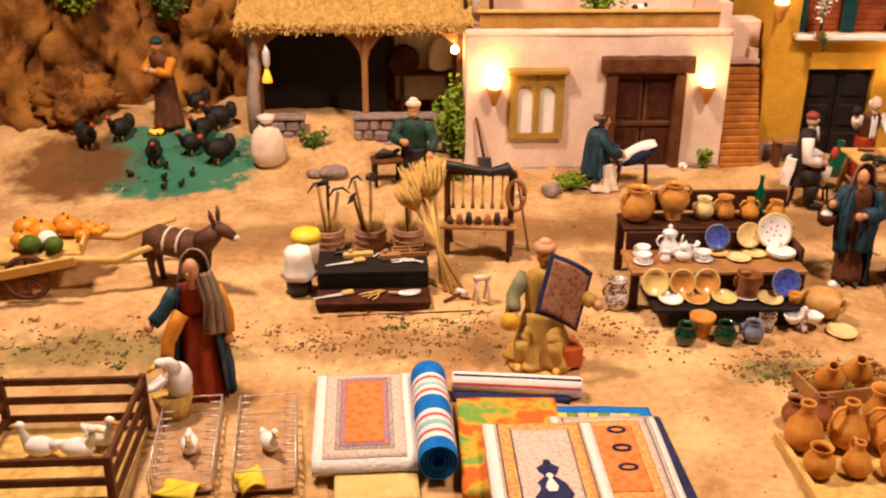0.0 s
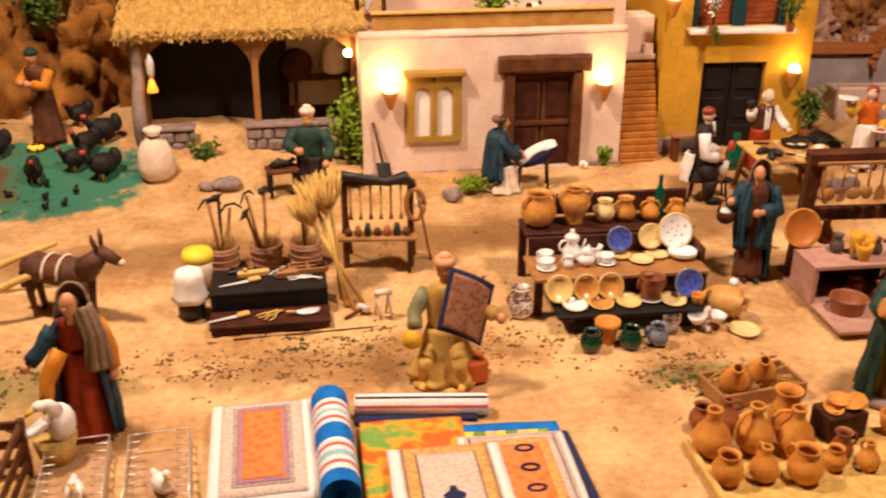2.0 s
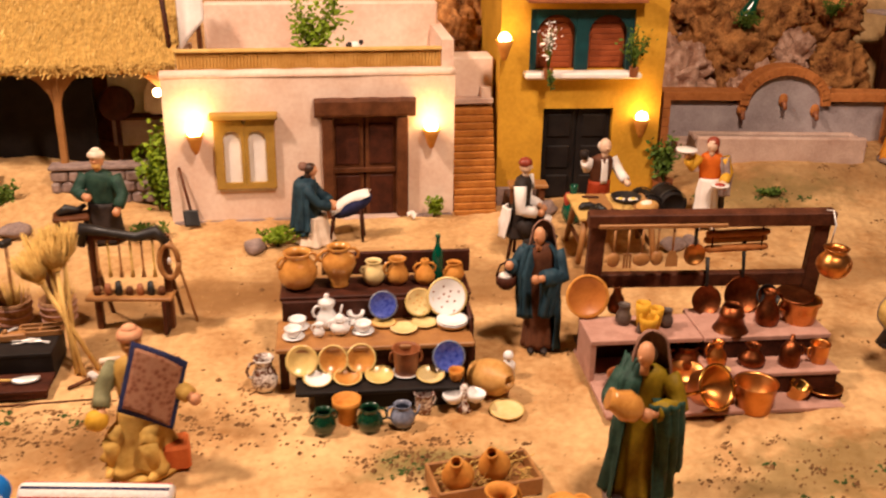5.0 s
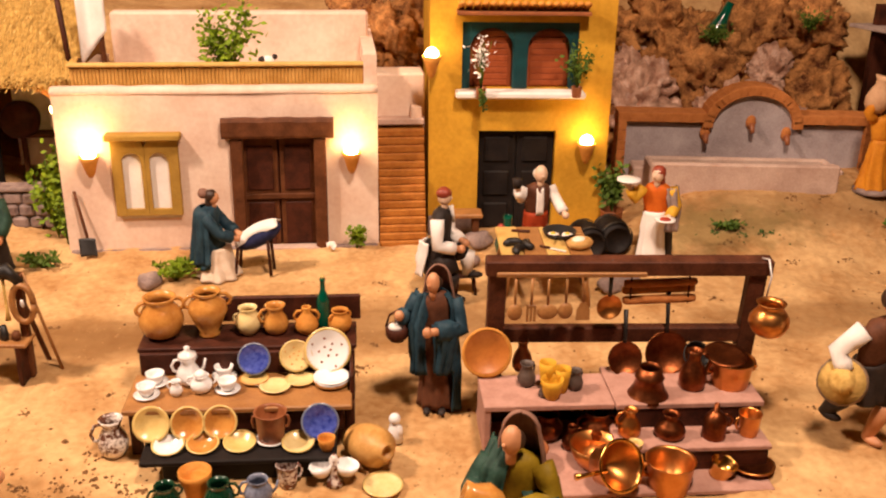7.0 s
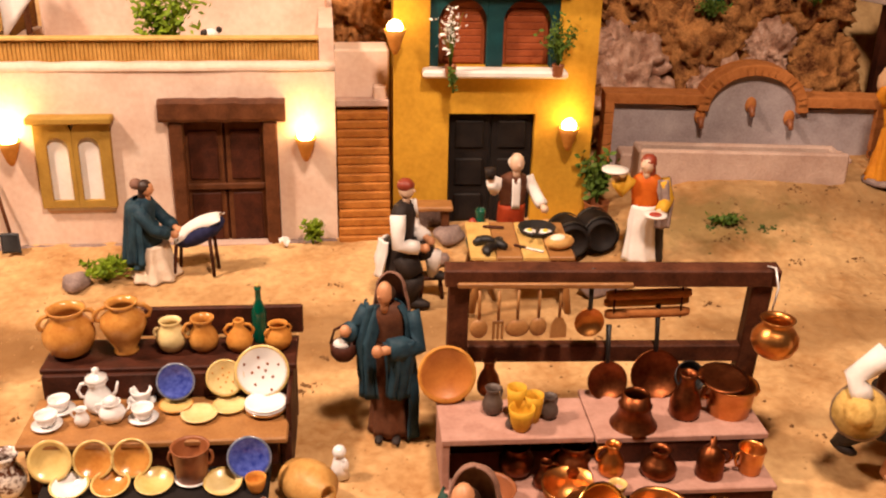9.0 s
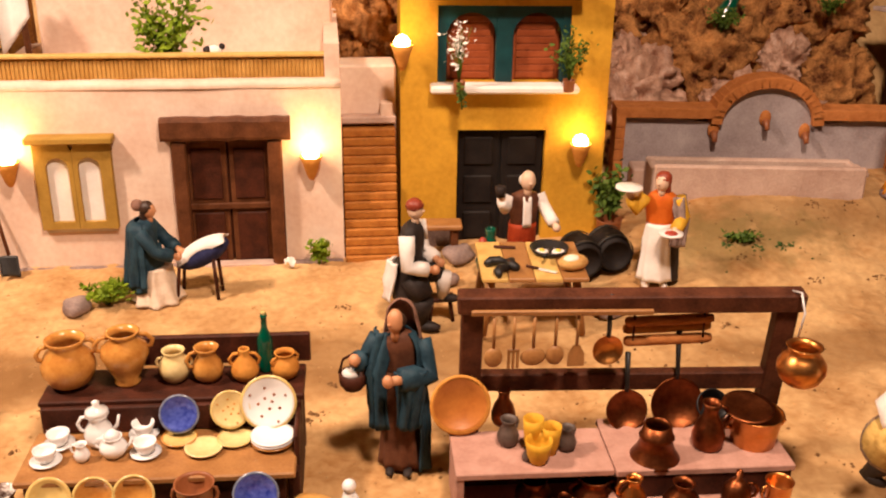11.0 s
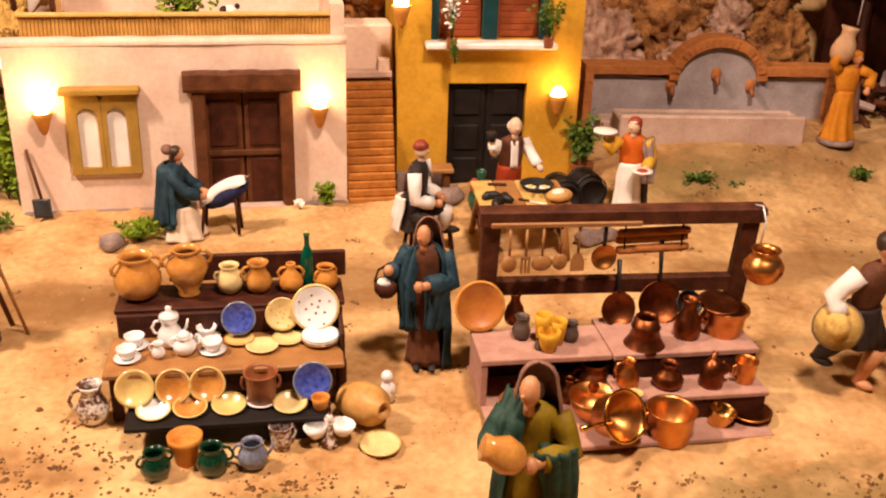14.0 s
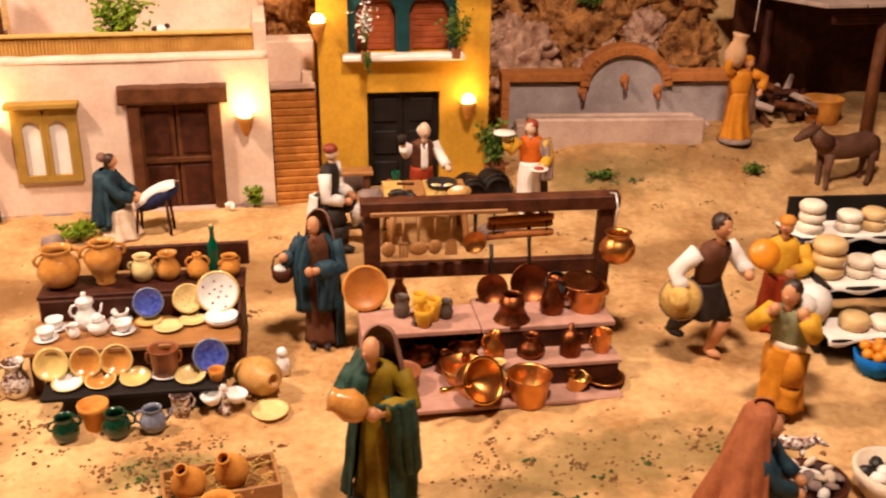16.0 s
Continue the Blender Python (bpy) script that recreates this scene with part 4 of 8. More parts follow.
vessel("jug", "red-brown glazed tankard with white drips", "jug", (0.100, -0.624, Z3 + 0.002), BUCKET, 0.038, TERRA_DARK, 0.036, 2, 0, "", hz=(0.45, 0.85), bulge=0.1)
vessel("cup", "tiny terracotta cup on black board", "cup", (0.164, -0.648, Z3), CUP, 0.017, TERRA, 0.02, 0)
# on the ground round the stall
vessel("jug", "dark green glazed jug standing on sand", "jug", at(-0.012, -0.700), POT, 0.033, GREENGLAZE, 0.032, 2, 20, hz=(0.55, 0.9), bulge=0.1)
vessel("jug", "dark green glazed jug with a handle", "jug", at(0.046, -0.700), POT, 0.034, GREENGLAZE, 0.034, 1, 0, hz=(0.45, 0.92))
vessel("jug", "pale blue glazed jug with spout", "jug", at(0.088, -0.695), POT, 0.032, PALEBLUE, 0.032, 1, 180, hz=(0.4, 0.9), spout=True)
vessel("mug", "white and red striped tankard", "mug", at(0.119, -0.665), BUCKET, 0.028, SPECKLE, 0.025, 1, 20, hz=(0.25, 0.8), bulge=0.2)
vessel("flowerpot", "terracotta flowerpot under the stand", "flowerpot", at(0.018, -0.678), [(0.32, 0), (0.42, 0.7), (0.43, 0.72), (0.5, 0.74), (0.52, 1.0)], 0.034, TERRA, 0.036, 0)
vessel("jug", "tall white jug speckled with brown", "jug", at(-0.088, -0.590), JUG, 0.048, mat("white_brown_glaze", (0.12, 0.045, 0.025), (0.82, 0.76, 0.70), 0.25, 30, 0.05, spread=0.1, coat=0.3), 0.044, 1, 200)
plate("round butter-yellow plate lying on sand", at(0.227, -0.680), 0.046, BUTTER, CREAM, 4, deep=0.10)
t = thing("cruet", "white double-bowl cruet with red base", "cruet", at(0.172, -0.668))
for sx in (-0.013, 0.013):
    part("cup", vessel_shape(BOWL, 0.014, 0.027), WHITE, t, mx=pose(sx, 0, 0.013, 0, sx * 900, 0))
part("stem", Shape().lathe([(0.011, 0), (0.008, 0.006), (0.004, 0.012), (0.004, 0.02), (0.006, 0.034), (0.002, 0.04)], segs=12), SPECKLE, t)
t = thing("honey_pot", "ribbed honey-coloured clay jar lying on its side", "jar", at(0.214, -0.630, 0.024), -55, tilt=(0, 80))
prof = [(0.014, -0.034), (0.022, -0.030)]
for k in range(7):
    z = -0.028 + 0.008 * k
    r = 0.0275 * math.sqrt(max(0.1, 1 - (z / 0.042) ** 2))
    prof += [(r, z), (r + 0.0016, z + 0.004)]
part("body", Shape().lathe(prof + [(0.013, 0.032), (0.012, 0.039), (0.009, 0.039), (0.008, 0.03)], segs=22), mat("ribbed_tan_clay", (0.46, 0.22, 0.05), (0.64, 0.36, 0.11), 0.5, 60, 0.2), t)
t.scale = (0.86, 0.86, 0.9)
figur = Shape().lathe([(0.011, 0), (0.009, 0.012), (0.006, 0.024), (0.004, 0.026)], segs=12, flat=0.8).ball((0, 0, 0.031), 0.0075).ball((0.006, -0.004, 0.016), (0.004, 0.004, 0.008))
solid("figurine", figur, WHITE, "small white porcelain figurine on the sand", "figurine", at(0.246, -0.590))


# ---- copper stall ----
RACKWOOD = mat("red_brown_rail", (0.042, 0.012, 0.006), (0.13, 0.042, 0.02), 0.6, 45, 0.35, fine=320)
def copper_stall():
    t = thing("copper_stand", "stepped pink display stand for copperware", "market stand", (0.51, -0.64, -0.012), -2)
    part("floor_board", Shape().box((-0.0, 0.0, 0.003), (0.32, 0.19, 0.006), 0, 0.001), FELT_PINK, t)
    part("left_top", Shape().box((-0.085, 0.032, 0.064), (0.155, 0.075, 0.007), 0, 0.001), FELT_PINK, t)
    part("left_side", Shape().box((-0.158, 0.032, 0.033), (0.008, 0.072, 0.056), 0, 0.001), FELT_PINK, t)
    part("left_back", Shape().box((-0.085, 0.064, 0.033), (0.14, 0.006, 0.056)), DARKWOOD, t)
    part("right_top", Shape().box((0.082, 0.036, 0.066), (0.178, 0.094, 0.007), 0, 0.001), FELT_PINK, t)
    part("right_riser", Shape().box((0.082, -0.006, 0.035), (0.172, 0.006, 0.055)), DARKWOOD, t)
    part("middle_step", Shape().box((0.078, -0.024, 0.034), (0.18, 0.062, 0.006), 0, 0.001), FELT_PINK, t)
    part("middle_riser", Shape().box((0.078, -0.05, 0.018), (0.174, 0.006, 0.028)), DARKWOOD, t)
    r = thing("utensil_rack", "dark wooden rail frame hung with kitchen tools", "rack", (0.532, -0.537, -0.018), -4, tilt=(7, 0))
    part("post", Shape().box((-0.158, 0, 0.107), (0.022, 0.016, 0.215), 0, 0.0015), RACKWOOD, r)
    part("post", Shape().box((0.158, 0, 0.107), (0.022, 0.016, 0.215), 0, 0.0015), RACKWOOD, r)
    part("top_rail", Shape().box((0.0, -0.002, 0.218), (0.346, 0.02, 0.02), 0, 0.0015), RACKWOOD, r)
    part("low_rail", Shape().box((0.0, 0, 0.120), (0.30, 0.012, 0.022), 0, 0.0015), RACKWOOD, r)
    part("hanging_rod", Shape().box((-0.07, -0.014, 0.212), (0.18, 0.004, 0.006), 0, 0.001), PLANKWOOD, r)
    for sx in (-0.158, 0.158):
        part("foot", Shape().box((sx, 0.0, 0.005), (0.024, 0.05, 0.012), 0, 0.002), RACKWOOD, r)


copper_stall()
GT = "kitchen tools hung on the rack"


def hung_tool(x, kind):
    t = thing("kitchen_" + kind, "wooden kitchen %s hanging from the rail" % kind, kind, (x, -0.570, 0.186), group=GT)
    part("handle", Shape().tube([(0, 0, 0), (0, 0, -0.034)], [0.0018, 0.0016], 0, 6), PLANKWOOD, t)
    h = Shape()
    if kind == "spoon":
        h.ball((0, 0, -0.043), (0.0095, 0.004, 0.011))
    elif kind == "fork":
        for k in (-1, 0, 1):
            h.box((k * 0.0045, 0, -0.046), (0.0028, 0.0025, 0.02), 0, 0.0006)
        h.box((0, 0, -0.036), (0.012, 0.0025, 0.004), 0, 0.0006)
    elif kind == "skimmer":
        h.ball((0, 0, -0.044), (0.013, 0.003, 0.010))
    else:
        h.rings([[(sx * w, y, z) for sx, y in ((-1, -0.0013), (1, -0.0013), (1, 0.0013), (-1, 0.0013))] for w, z in ((0.0035, -0.033), (0.008, -0.042), (0.0085, -0.056))], 0, False)
    part("head", h, PLANKWOOD, t)


for x, kd in ((0.392, "spoon"), (0.412, "fork"), (0.432, "skimmer"), (0.454, "spoon"), (0.476, "spatula")):
    hung_tool(x, kd)


def pan(place, d, m, handle, label, tilt, turn=0, hm=None):
    t = thing("frying_pan", label, "pan", place, turn, "copper pans", tilt=(tilt, 0))
    part("body", Shape().lathe([(r * d, z * d) for r, z in ((0.36, 0), (0.42, 0.03), (0.5, 0.17), (0.475, 0.17), (0.40, 0.05), (0.02, 0.04))], segs=26), m, t)
    part("handle", Shape().tube([(0, d * 0.47, d * 0.14), (0, d * 0.6, d * 0.2), (0, d * 0.5 + handle, d * 0.26)], [0.0028, 0.0024, 0.0032], 0, 7), hm or IRON, t)
    return t


TERRA_PLATE = mat("red_terracotta", (0.36, 0.11, 0.018), (0.50, 0.18, 0.035), 0.4, 50, 0.1)
pan((0.508, -0.566, 0.146), 0.032, COPPER, 0.045, "small copper pan hung by its black handle", 84)
pan((0.533, -0.566, 0.074), 0.044, COPPER_DARK, 0.040, "dark copper frying pan leaning upright", 74)
pan((0.585, -0.566, 0.080), 0.056, COPPER_DARK, 0.050, "large dark copper frying pan leaning upright", 74)
t = plate("large orange terracotta platter leaning on the rack", (0.361, -0.556, 0.084), 0.062, TERRA_PLATE, TERRA, 72, deep=0.12, group="")
vessel("pot", "round copper pot hung from the post on a wire", "pot", (0.690, -0.618, 0.126), POT, 0.042, COPPER, 0.048, 0)
solid("wire_hook", Shape().tube([(0.690, -0.578, 0.208), (0.692, -0.592, 0.212), (0.692, -0.604, 0.196), (0.691, -0.600, 0.166)], 0.0012, 0, 6), STEEL, "bent bright steel wire hook on the post", "hook")
cl = vessel("cup", "small copper cup beside the platter", "cup", (0.408, -0.552, 0.0555), KETTLE, 0.040, COPPER_DARK, 0.028, 0)
ZT, ZM, ZF = 0.0556, 0.0250, -0.0055
PEWTER = mat("dull_grey_glaze", (0.05, 0.032, 0.024), (0.12, 0.085, 0.07), 0.5, 60, 0.15)
for x, y, h in ((0.406, -0.592, 0.030), (0.463, -0.606, 0.026), (0.420, -0.622, 0.014)):
    vessel("jug", "small dull grey jug beside yellow jugs", "jug", (x, y, ZT), JUG, h, PEWTER, h * 0.9, 1, 40)
vessel("jug", "yellow lobed ceramic jug", "jug", (0.430, -0.626, ZT), CUP, 0.026, YELLOWCLOTH, 0.026, 1, 30)
for k, (x, y) in enumerate(((0.445, -0.612), (0.428, -0.606))):
    vessel("jug", "yellow ceramic jug among stones", "jug", (x, y, ZT), CUP, 0.032 + 0.006 * k, YELLOWCLOTH, 0.02, 0)
vessel("bell_pot", "bell-shaped dark copper pot", "pot", (0.547, -0.628, ZT), [(0.5, 0), (0.47, 0.06), (0.36, 0.3), (0.3, 0.6), (0.34, 0.66), (0.3, 0.72), (0.26, 1.0)], 0.038, COPPER_DARK, 0.052, 0)
vessel("pitcher", "tall copper pitcher with handle", "pitcher", (0.605, -0.616, ZT), KETTLE, 0.052, COPPER_DARK, 0.036, 1, 0)
vessel("stockpot", "broad shiny copper stockpot with lid", "pot", (0.654, -0.612, ZT), BUCKET, 0.036, COPPER, 0.052, 2, 0, hz=(0.55, 0.85), bulge=0.1)
plate("copper lid lying on the stockpot", (0.645, -0.610, ZT + 0.038), 0.052, COPPER_DARK, None, 8, group="", deep=0.05)
vessel("bowl", "black iron bowl tipped on its side", "bowl", (0.622, -0.565, ZT + 0.016), BOWL, 0.018, IRON, 0.034, 0, tilt=(55, 0))
vessel("pot", "small bright copper pot with a waist", "pot", (0.516, -0.664, ZM), KETTLE, 0.034, COPPER, 0.030, 1, 180)
vessel("pot", "squat dark copper pot on step", "pot", (0.563, -0.670, ZM), KETTLE, 0.030, COPPER_DARK, 0.040, 0)
t = vessel("oil_can", "dark copper oil can with a spout", "oil can", (0.614, -0.676, ZM), [(0.4, 0), (0.42, 0.05), (0.4, 0.55), (0.2, 0.75), (0.1, 0.8), (0.09, 1.0)], 0.044, COPPER_DARK, 0.034, 1, 0, hz=(0.3, 0.65), bulge=0.22)
vessel("mug", "small bright copper mug with handle", "mug", (0.657, -0.674, ZM), BUCKET, 0.028, COPPER, 0.026, 1, 180, hz=(0.25, 0.8), bulge=0.16)
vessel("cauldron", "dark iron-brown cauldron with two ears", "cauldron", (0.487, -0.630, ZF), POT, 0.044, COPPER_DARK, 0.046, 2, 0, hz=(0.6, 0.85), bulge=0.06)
vessel("cauldron", "black iron pot with bright inside", "cauldron", (0.503, -0.612, ZF + 0.0), BUCKET, 0.058, IRON, 0.034, 0)
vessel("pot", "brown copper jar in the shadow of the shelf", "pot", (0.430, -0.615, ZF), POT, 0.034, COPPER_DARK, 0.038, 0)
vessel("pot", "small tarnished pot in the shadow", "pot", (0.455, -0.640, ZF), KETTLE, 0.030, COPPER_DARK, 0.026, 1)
vessel("bowl", "wide terracotta-coloured copper bowl", "bowl", (0.474, -0.676, ZF), BOWL, 0.028, COPPER, 0.062, 0)
t = vessel("saucepan", "polished copper pan lying on its side, open to the front", "saucepan", (0.474, -0.716, ZF + 0.026), BUCKET, 0.030, COPPER, 0.055, 0, tilt=(62, 0), turn=25)
part("long_handle", Shape().tube([(-0.02, 0.0, 0.028), (-0.05, 0.004, 0.03), (-0.062, 0.006, 0.031)], [0.003, 0.0026, 0.004], 0, 8), BRASS, t)
part("rim", Shape().lathe([(0.0275, 0.0275), (0.0300, 0.029), (0.0302, 0.031), (0.0270, 0.0312), (0.0262, 0.029)], segs=26, caps=False), BRASS, t, "bright brass rim")
vessel("bucket", "wide orange copper bucket on sand", "bucket", at(0.548, -0.722), BUCKET, 0.040, COPPER, 0.054, 1, 180, hz=(0.5, 0.9), bulge=0.12)
vessel("saucepan", "small dark saucepan with brass rim", "saucepan", at(0.613, -0.708), BUCKET, 0.020, BRASS, 0.03, 1, 60, hz=(0.4, 0.8), bulge=0.2, tilt=(14, 0))
plate("flat brown copper pan lying on sand", at(0.655, -0.700), 0.052, COPPER_DARK, COPPER, 0, group="", deep=0.10)
vessel("basin", "deep dark orange basin beside the stand", "basin", at(0.392, -0.668), BUCKET, 0.036, TERRA_DARK, 0.052, 0)


t = thing("rolling_pins", "bundle of brown wooden rolling pins hung from the rail", "rolling pin", (0.572, -0.560, 0.160), -2)
for k in range(3):
    part("pin", Shape().tube([(-0.044, 0, 0), (-0.040, 0, 0), (0.040, 0.0, 0.002), (0.046, 0.0, 0.002)], [0.004, 0.0056, 0.0056, 0.004], 0, 9), (BRICK, STEPWOOD, BRICK)[k], t, mx=pose(0, 0.006 * (k % 2), 0.011 * (k - 1)))
for sx in (-0.036, 0.036):
    part("cord", Shape().tube([(sx, -0.002, 0.036), (sx, -0.004, -0.014)], 0.0012, 0, 5), DARKWOOD, t)


# ---- jars for sale in the foreground ----
GJ = "terracotta jugs on the pale cloth"
def tray():
    t = thing("straw_mat", "pale straw display mat with raised edge", "mat", at(0.26, -1.03, 0.002), 0)
    part("board", Shape().box((0, 0, 0), (0.44, 0.22, 0.006), 0, 0.002), STRAW, t)
    part("edge", Shape().box((-0.219, 0.0, 0.006), (0.008, 0.22, 0.016), 0, 0.002), LIGHTWOOD, t)
tray()
for x, y, h, p, m, hd, tn in ((0.063, -0.945, 0.062, FLASK, TERRA, 0, 0), (0.117, -0.945, 0.062, FLASK, TERRA, 1, 200), (0.165, -0.955, 0.060, FLASK, TERRA, 1, 160), (0.172, -0.915, 0.058, JUG, TERRA, 1, 30),
                              (0.10, -0.905, 0.044, FLASK, TERRA_DARK, 1, 10), (0.07, -0.9, 0.036, POT, TERRA_DARK, 0, 0), (0.215, -0.975, 0.036, JUG, TERRA_DARK, 1, 0), (0.195, -0.995, 0.03, POT, TERRA, 1, 50),
                              (0.105, -1.0, 0.045, FLASK, TERRA, 1, 90), (0.06, -1.0, 0.04, POT, TERRA, 0, 0), (0.15, -1.01, 0.045, POT, TERRA, 1, 120), (0.235, -1.0, 0.036, FLASK, TERRA, 1, 90),
                              (0.305, -0.965, 0.030, POT, TERRA, 1, 40), (0.33, -0.98, 0.032, POT, TERRA_DARK, 1, 0), (0.365, -0.955, 0.036, FLASK, TERRA, 1, 10), (0.405, -0.96, 0.036, FLASK, TERRA, 1, 60),
                              (0.375, -0.995, 0.036, FLASK, TERRA, 1, 200), (0.41, -1.0, 0.034, JUG, TERRA, 1, 180), (0.278, -1.0, 0.034, JUG, TERRA_DARK, 1, 0), (0.30, -0.935, 0.026, CUP, TERRA, 1, 0)):
    vessel("jug", "unglazed terracotta jug with narrow neck" if p is FLASK else "plain brown clay pot with rim", "jug", at(x, y, 0.004), p, h, m, h * 0.92, hd, tn, GJ)
t = thing("wooden_box", "black wooden box heaped with clay dishes", "box", at(0.238, -0.925), 8)
part("body", Shape().box((0, 0, 0.018), (0.055, 0.04, 0.036), 0, 0.002), DARKWOOD, t)
for k in range(5):
    plate("small terracotta dish on the box", at(0.225 + 0.009 * k, -0.928 + 0.008 * (k % 3), 0.037 + 0.003 * (k % 2)), 0.026, TERRA, None, 20 - 12 * k, 40 * k, group="dishes on the box", deep=0.2)
t = thing("wooden_crate", "shallow brown wooden crate holding two jars in straw", "crate", at(0.170, -0.826), 8)
for y, lx in ((-0.03, 0.125), (0.03, 0.125)):
    part("side_board", Shape().box((0, y, 0.011), (lx, 0.004, 0.022), 0, 0.001), PLANKWOOD, t)
for x in (-0.061, 0.061):
    part("end_board", Shape().box((x, 0, 0.011), (0.004, 0.056, 0.022), 0, 0.001), PLANKWOOD, t)
part("bottom", Shape().box((0, 0, 0.003), (0.12, 0.056, 0.004)), PLANKWOOD, t)
sw = Shape()
rnd = random.Random(5)
for k in range(160):
    a = Vector((rnd.uniform(-0.055, 0.055), rnd.uniform(-0.026, 0.026), rnd.uniform(0.012, 0.022)))
    b = a + Vector((rnd.uniform(-0.02, 0.02), rnd.uniform(-0.012, 0.012), rnd.uniform(-0.004, 0.008)))
    sw.tube([a, b], 0.0008, 0, 3)
tagged(part("straw", sw, STRAW, t), kind="stuff")
vessel("jar", "orange terracotta jar tipped back in straw", "jar", at(0.140, -0.833, 0.014), FLASK, 0.05, TERRA, 0.046, 0, tilt=(28, -10), group="jars in the crate")
vessel("jar", "orange terracotta jar lying in straw", "jar", at(0.186, -0.817, 0.014), FLASK, 0.05, TERRA, 0.046, 0, tilt=(30, -14), group="jars in the crate")
t = thing("plank_toy", "triangular pale wooden stand with a hole", "stand", at(0.458, -0.972), -10)
s = Shape().rings([[(-0.02, y, 0.0), (0.035, y, 0.0), (0.03, y, 0.016), (-0.012, y, 0.05), (-0.02, y, 0.05)] for y in (-0.012, 0.012)], 0, False)
part("side", s, LIGHTWOOD, t)
part("knob", Shape().ball((-0.008, -0.0125, 0.032), (0.003, 0.0015, 0.006)), DARKWOOD, t)


# ---- rugs ----
def pattern(name, a, b, c, scale, mode="voronoi"):
    m = bpy.data.materials.new(name)
    m.use_nodes = True
    nt = m.node_tree
    n, l = nt.nodes, nt.links
    bs = n["Principled BSDF"]
    geo = n.new("ShaderNodeNewGeometry")
    tx = n.new("ShaderNodeTexVoronoi" if mode == "voronoi" else "ShaderNodeTexNoise")
    tx.inputs["Scale"].default_value = scale
    l.new(geo.outputs["Position"], tx.inputs["Vector"])
    rp = n.new("ShaderNodeValToRGB")
    e = rp.color_ramp.elements
    e[0].position, e[0].color = (0.12, (*a, 1)) if mode == "voronoi" else (0.40, (*a, 1))
    e[1].position, e[1].color = (0.65, (*c, 1)) if mode == "voronoi" else (0.62, (*c, 1))
    k = e.new(0.32 if mode == "voronoi" else 0.5)
    k.color = (*b, 1)
    l.new(tx.outputs["Distance" if mode == "voronoi" else "Fac"], rp.inputs[0])
    l.new(rp.outputs[0], bs.inputs["Base Color"])
    bs.inputs["Roughness"].default_value = 0.9
    nz = n.new("ShaderNodeTexNoise")
    nz.inputs["Scale"].default_value = 700
    l.new(geo.outputs["Position"], nz.inputs["Vector"])
    bp = n.new("ShaderNodeBump")
    bp.inputs["Strength"].default_value, bp.inputs["Distance"].default_value = 0.4, 0.002
    l.new(nz.outputs["Fac"], bp.inputs["Height"])
    l.new(bp.outputs[0], bs.inputs["Normal"])
    return m


RUG_TAN = pattern("tan_rug_weave", (0.34, 0.20, 0.14), (0.55, 0.42, 0.33), (0.62, 0.50, 0.42), 260)
RUG_GREY = pattern("grey_rug_border", (0.16, 0.13, 0.15), (0.34, 0.27, 0.24), (0.5, 0.4, 0.34), 320)
RUG_ORANGE = pattern("orange_rug_field", (0.60, 0.12, 0.02), (0.64, 0.17, 0.03), (0.66, 0.22, 0.06), 90)
RUG_VIOLET = pattern("violet_rug_corner", (0.12, 0.09, 0.35), (0.30, 0.20, 0.40), (0.5, 0.2, 0.1), 240)
RUG_GOLD = pattern("golden_rug_field", (0.55, 0.32, 0.06), (0.66, 0.44, 0.12), (0.6, 0.24, 0.08), 240)
RUG_PAINT = pattern("orange_green_painted_cloth", (0.60, 0.12, 0.01), (0.72, 0.34, 0.02), (0.16, 0.32, 0.05), 34, "noise")
RUG_BLUE = mat("bright_blue_cloth", (0.0, 0.10, 0.42), (0.01, 0.19, 0.60), 0.85, 60, 0.2)
RUG_RED = mat("red_stripe", (0.45, 0.06, 0.06), (0.55, 0.12, 0.12), 0.9, 60, 0.2)
RUG_CYAN = mat("pale_blue_stripe", (0.25, 0.42, 0.50), (0.35, 0.52, 0.60), 0.9, 60, 0.2)
FRINGE = mat("white_fringe", (0.70, 0.64, 0.60), (0.82, 0.78, 0.74), 0.9, 200, 0.4)
NAVY = mat("navy_wool", (0.012, 0.014, 0.05), (0.03, 0.035, 0.10), 0.9, 90, 0.2)
GR = "rugs laid out for sale"


def rug(label, x0, x1, y0, y1, z, layers, th=0.007, turn=0, sag=0.004, seed=1):
    """A gently wavy rug; layers are (inset, material, name)."""
    cx, cy = (x0 + x1) / 2, (y0 + y1) / 2
    t = thing("rug", label, "rug", (cx, cy, z), turn, GR)
    w, h = x1 - x0, y1 - y0

    def z_at(x, y):
        q = 0.0014 * noise.noise((x * 22 + seed, y * 22, seed))
        e = max(0, abs(y) - h / 2 + 0.02) / 0.02
        return q - sag * e * e

    for i, (ins, m, nm) in enumerate(layers):
        def fn(u, v):
            x, y = (u - 0.5) * (w - 2 * ins), (v - 0.5) * (h - 2 * ins)
            return (x, y, th + z_at(x, y) + 0.0007 * i)
        part(nm, Shape().sheet(fn, 16, 20, th if i == 0 else 0.0006), m, t)
    return t


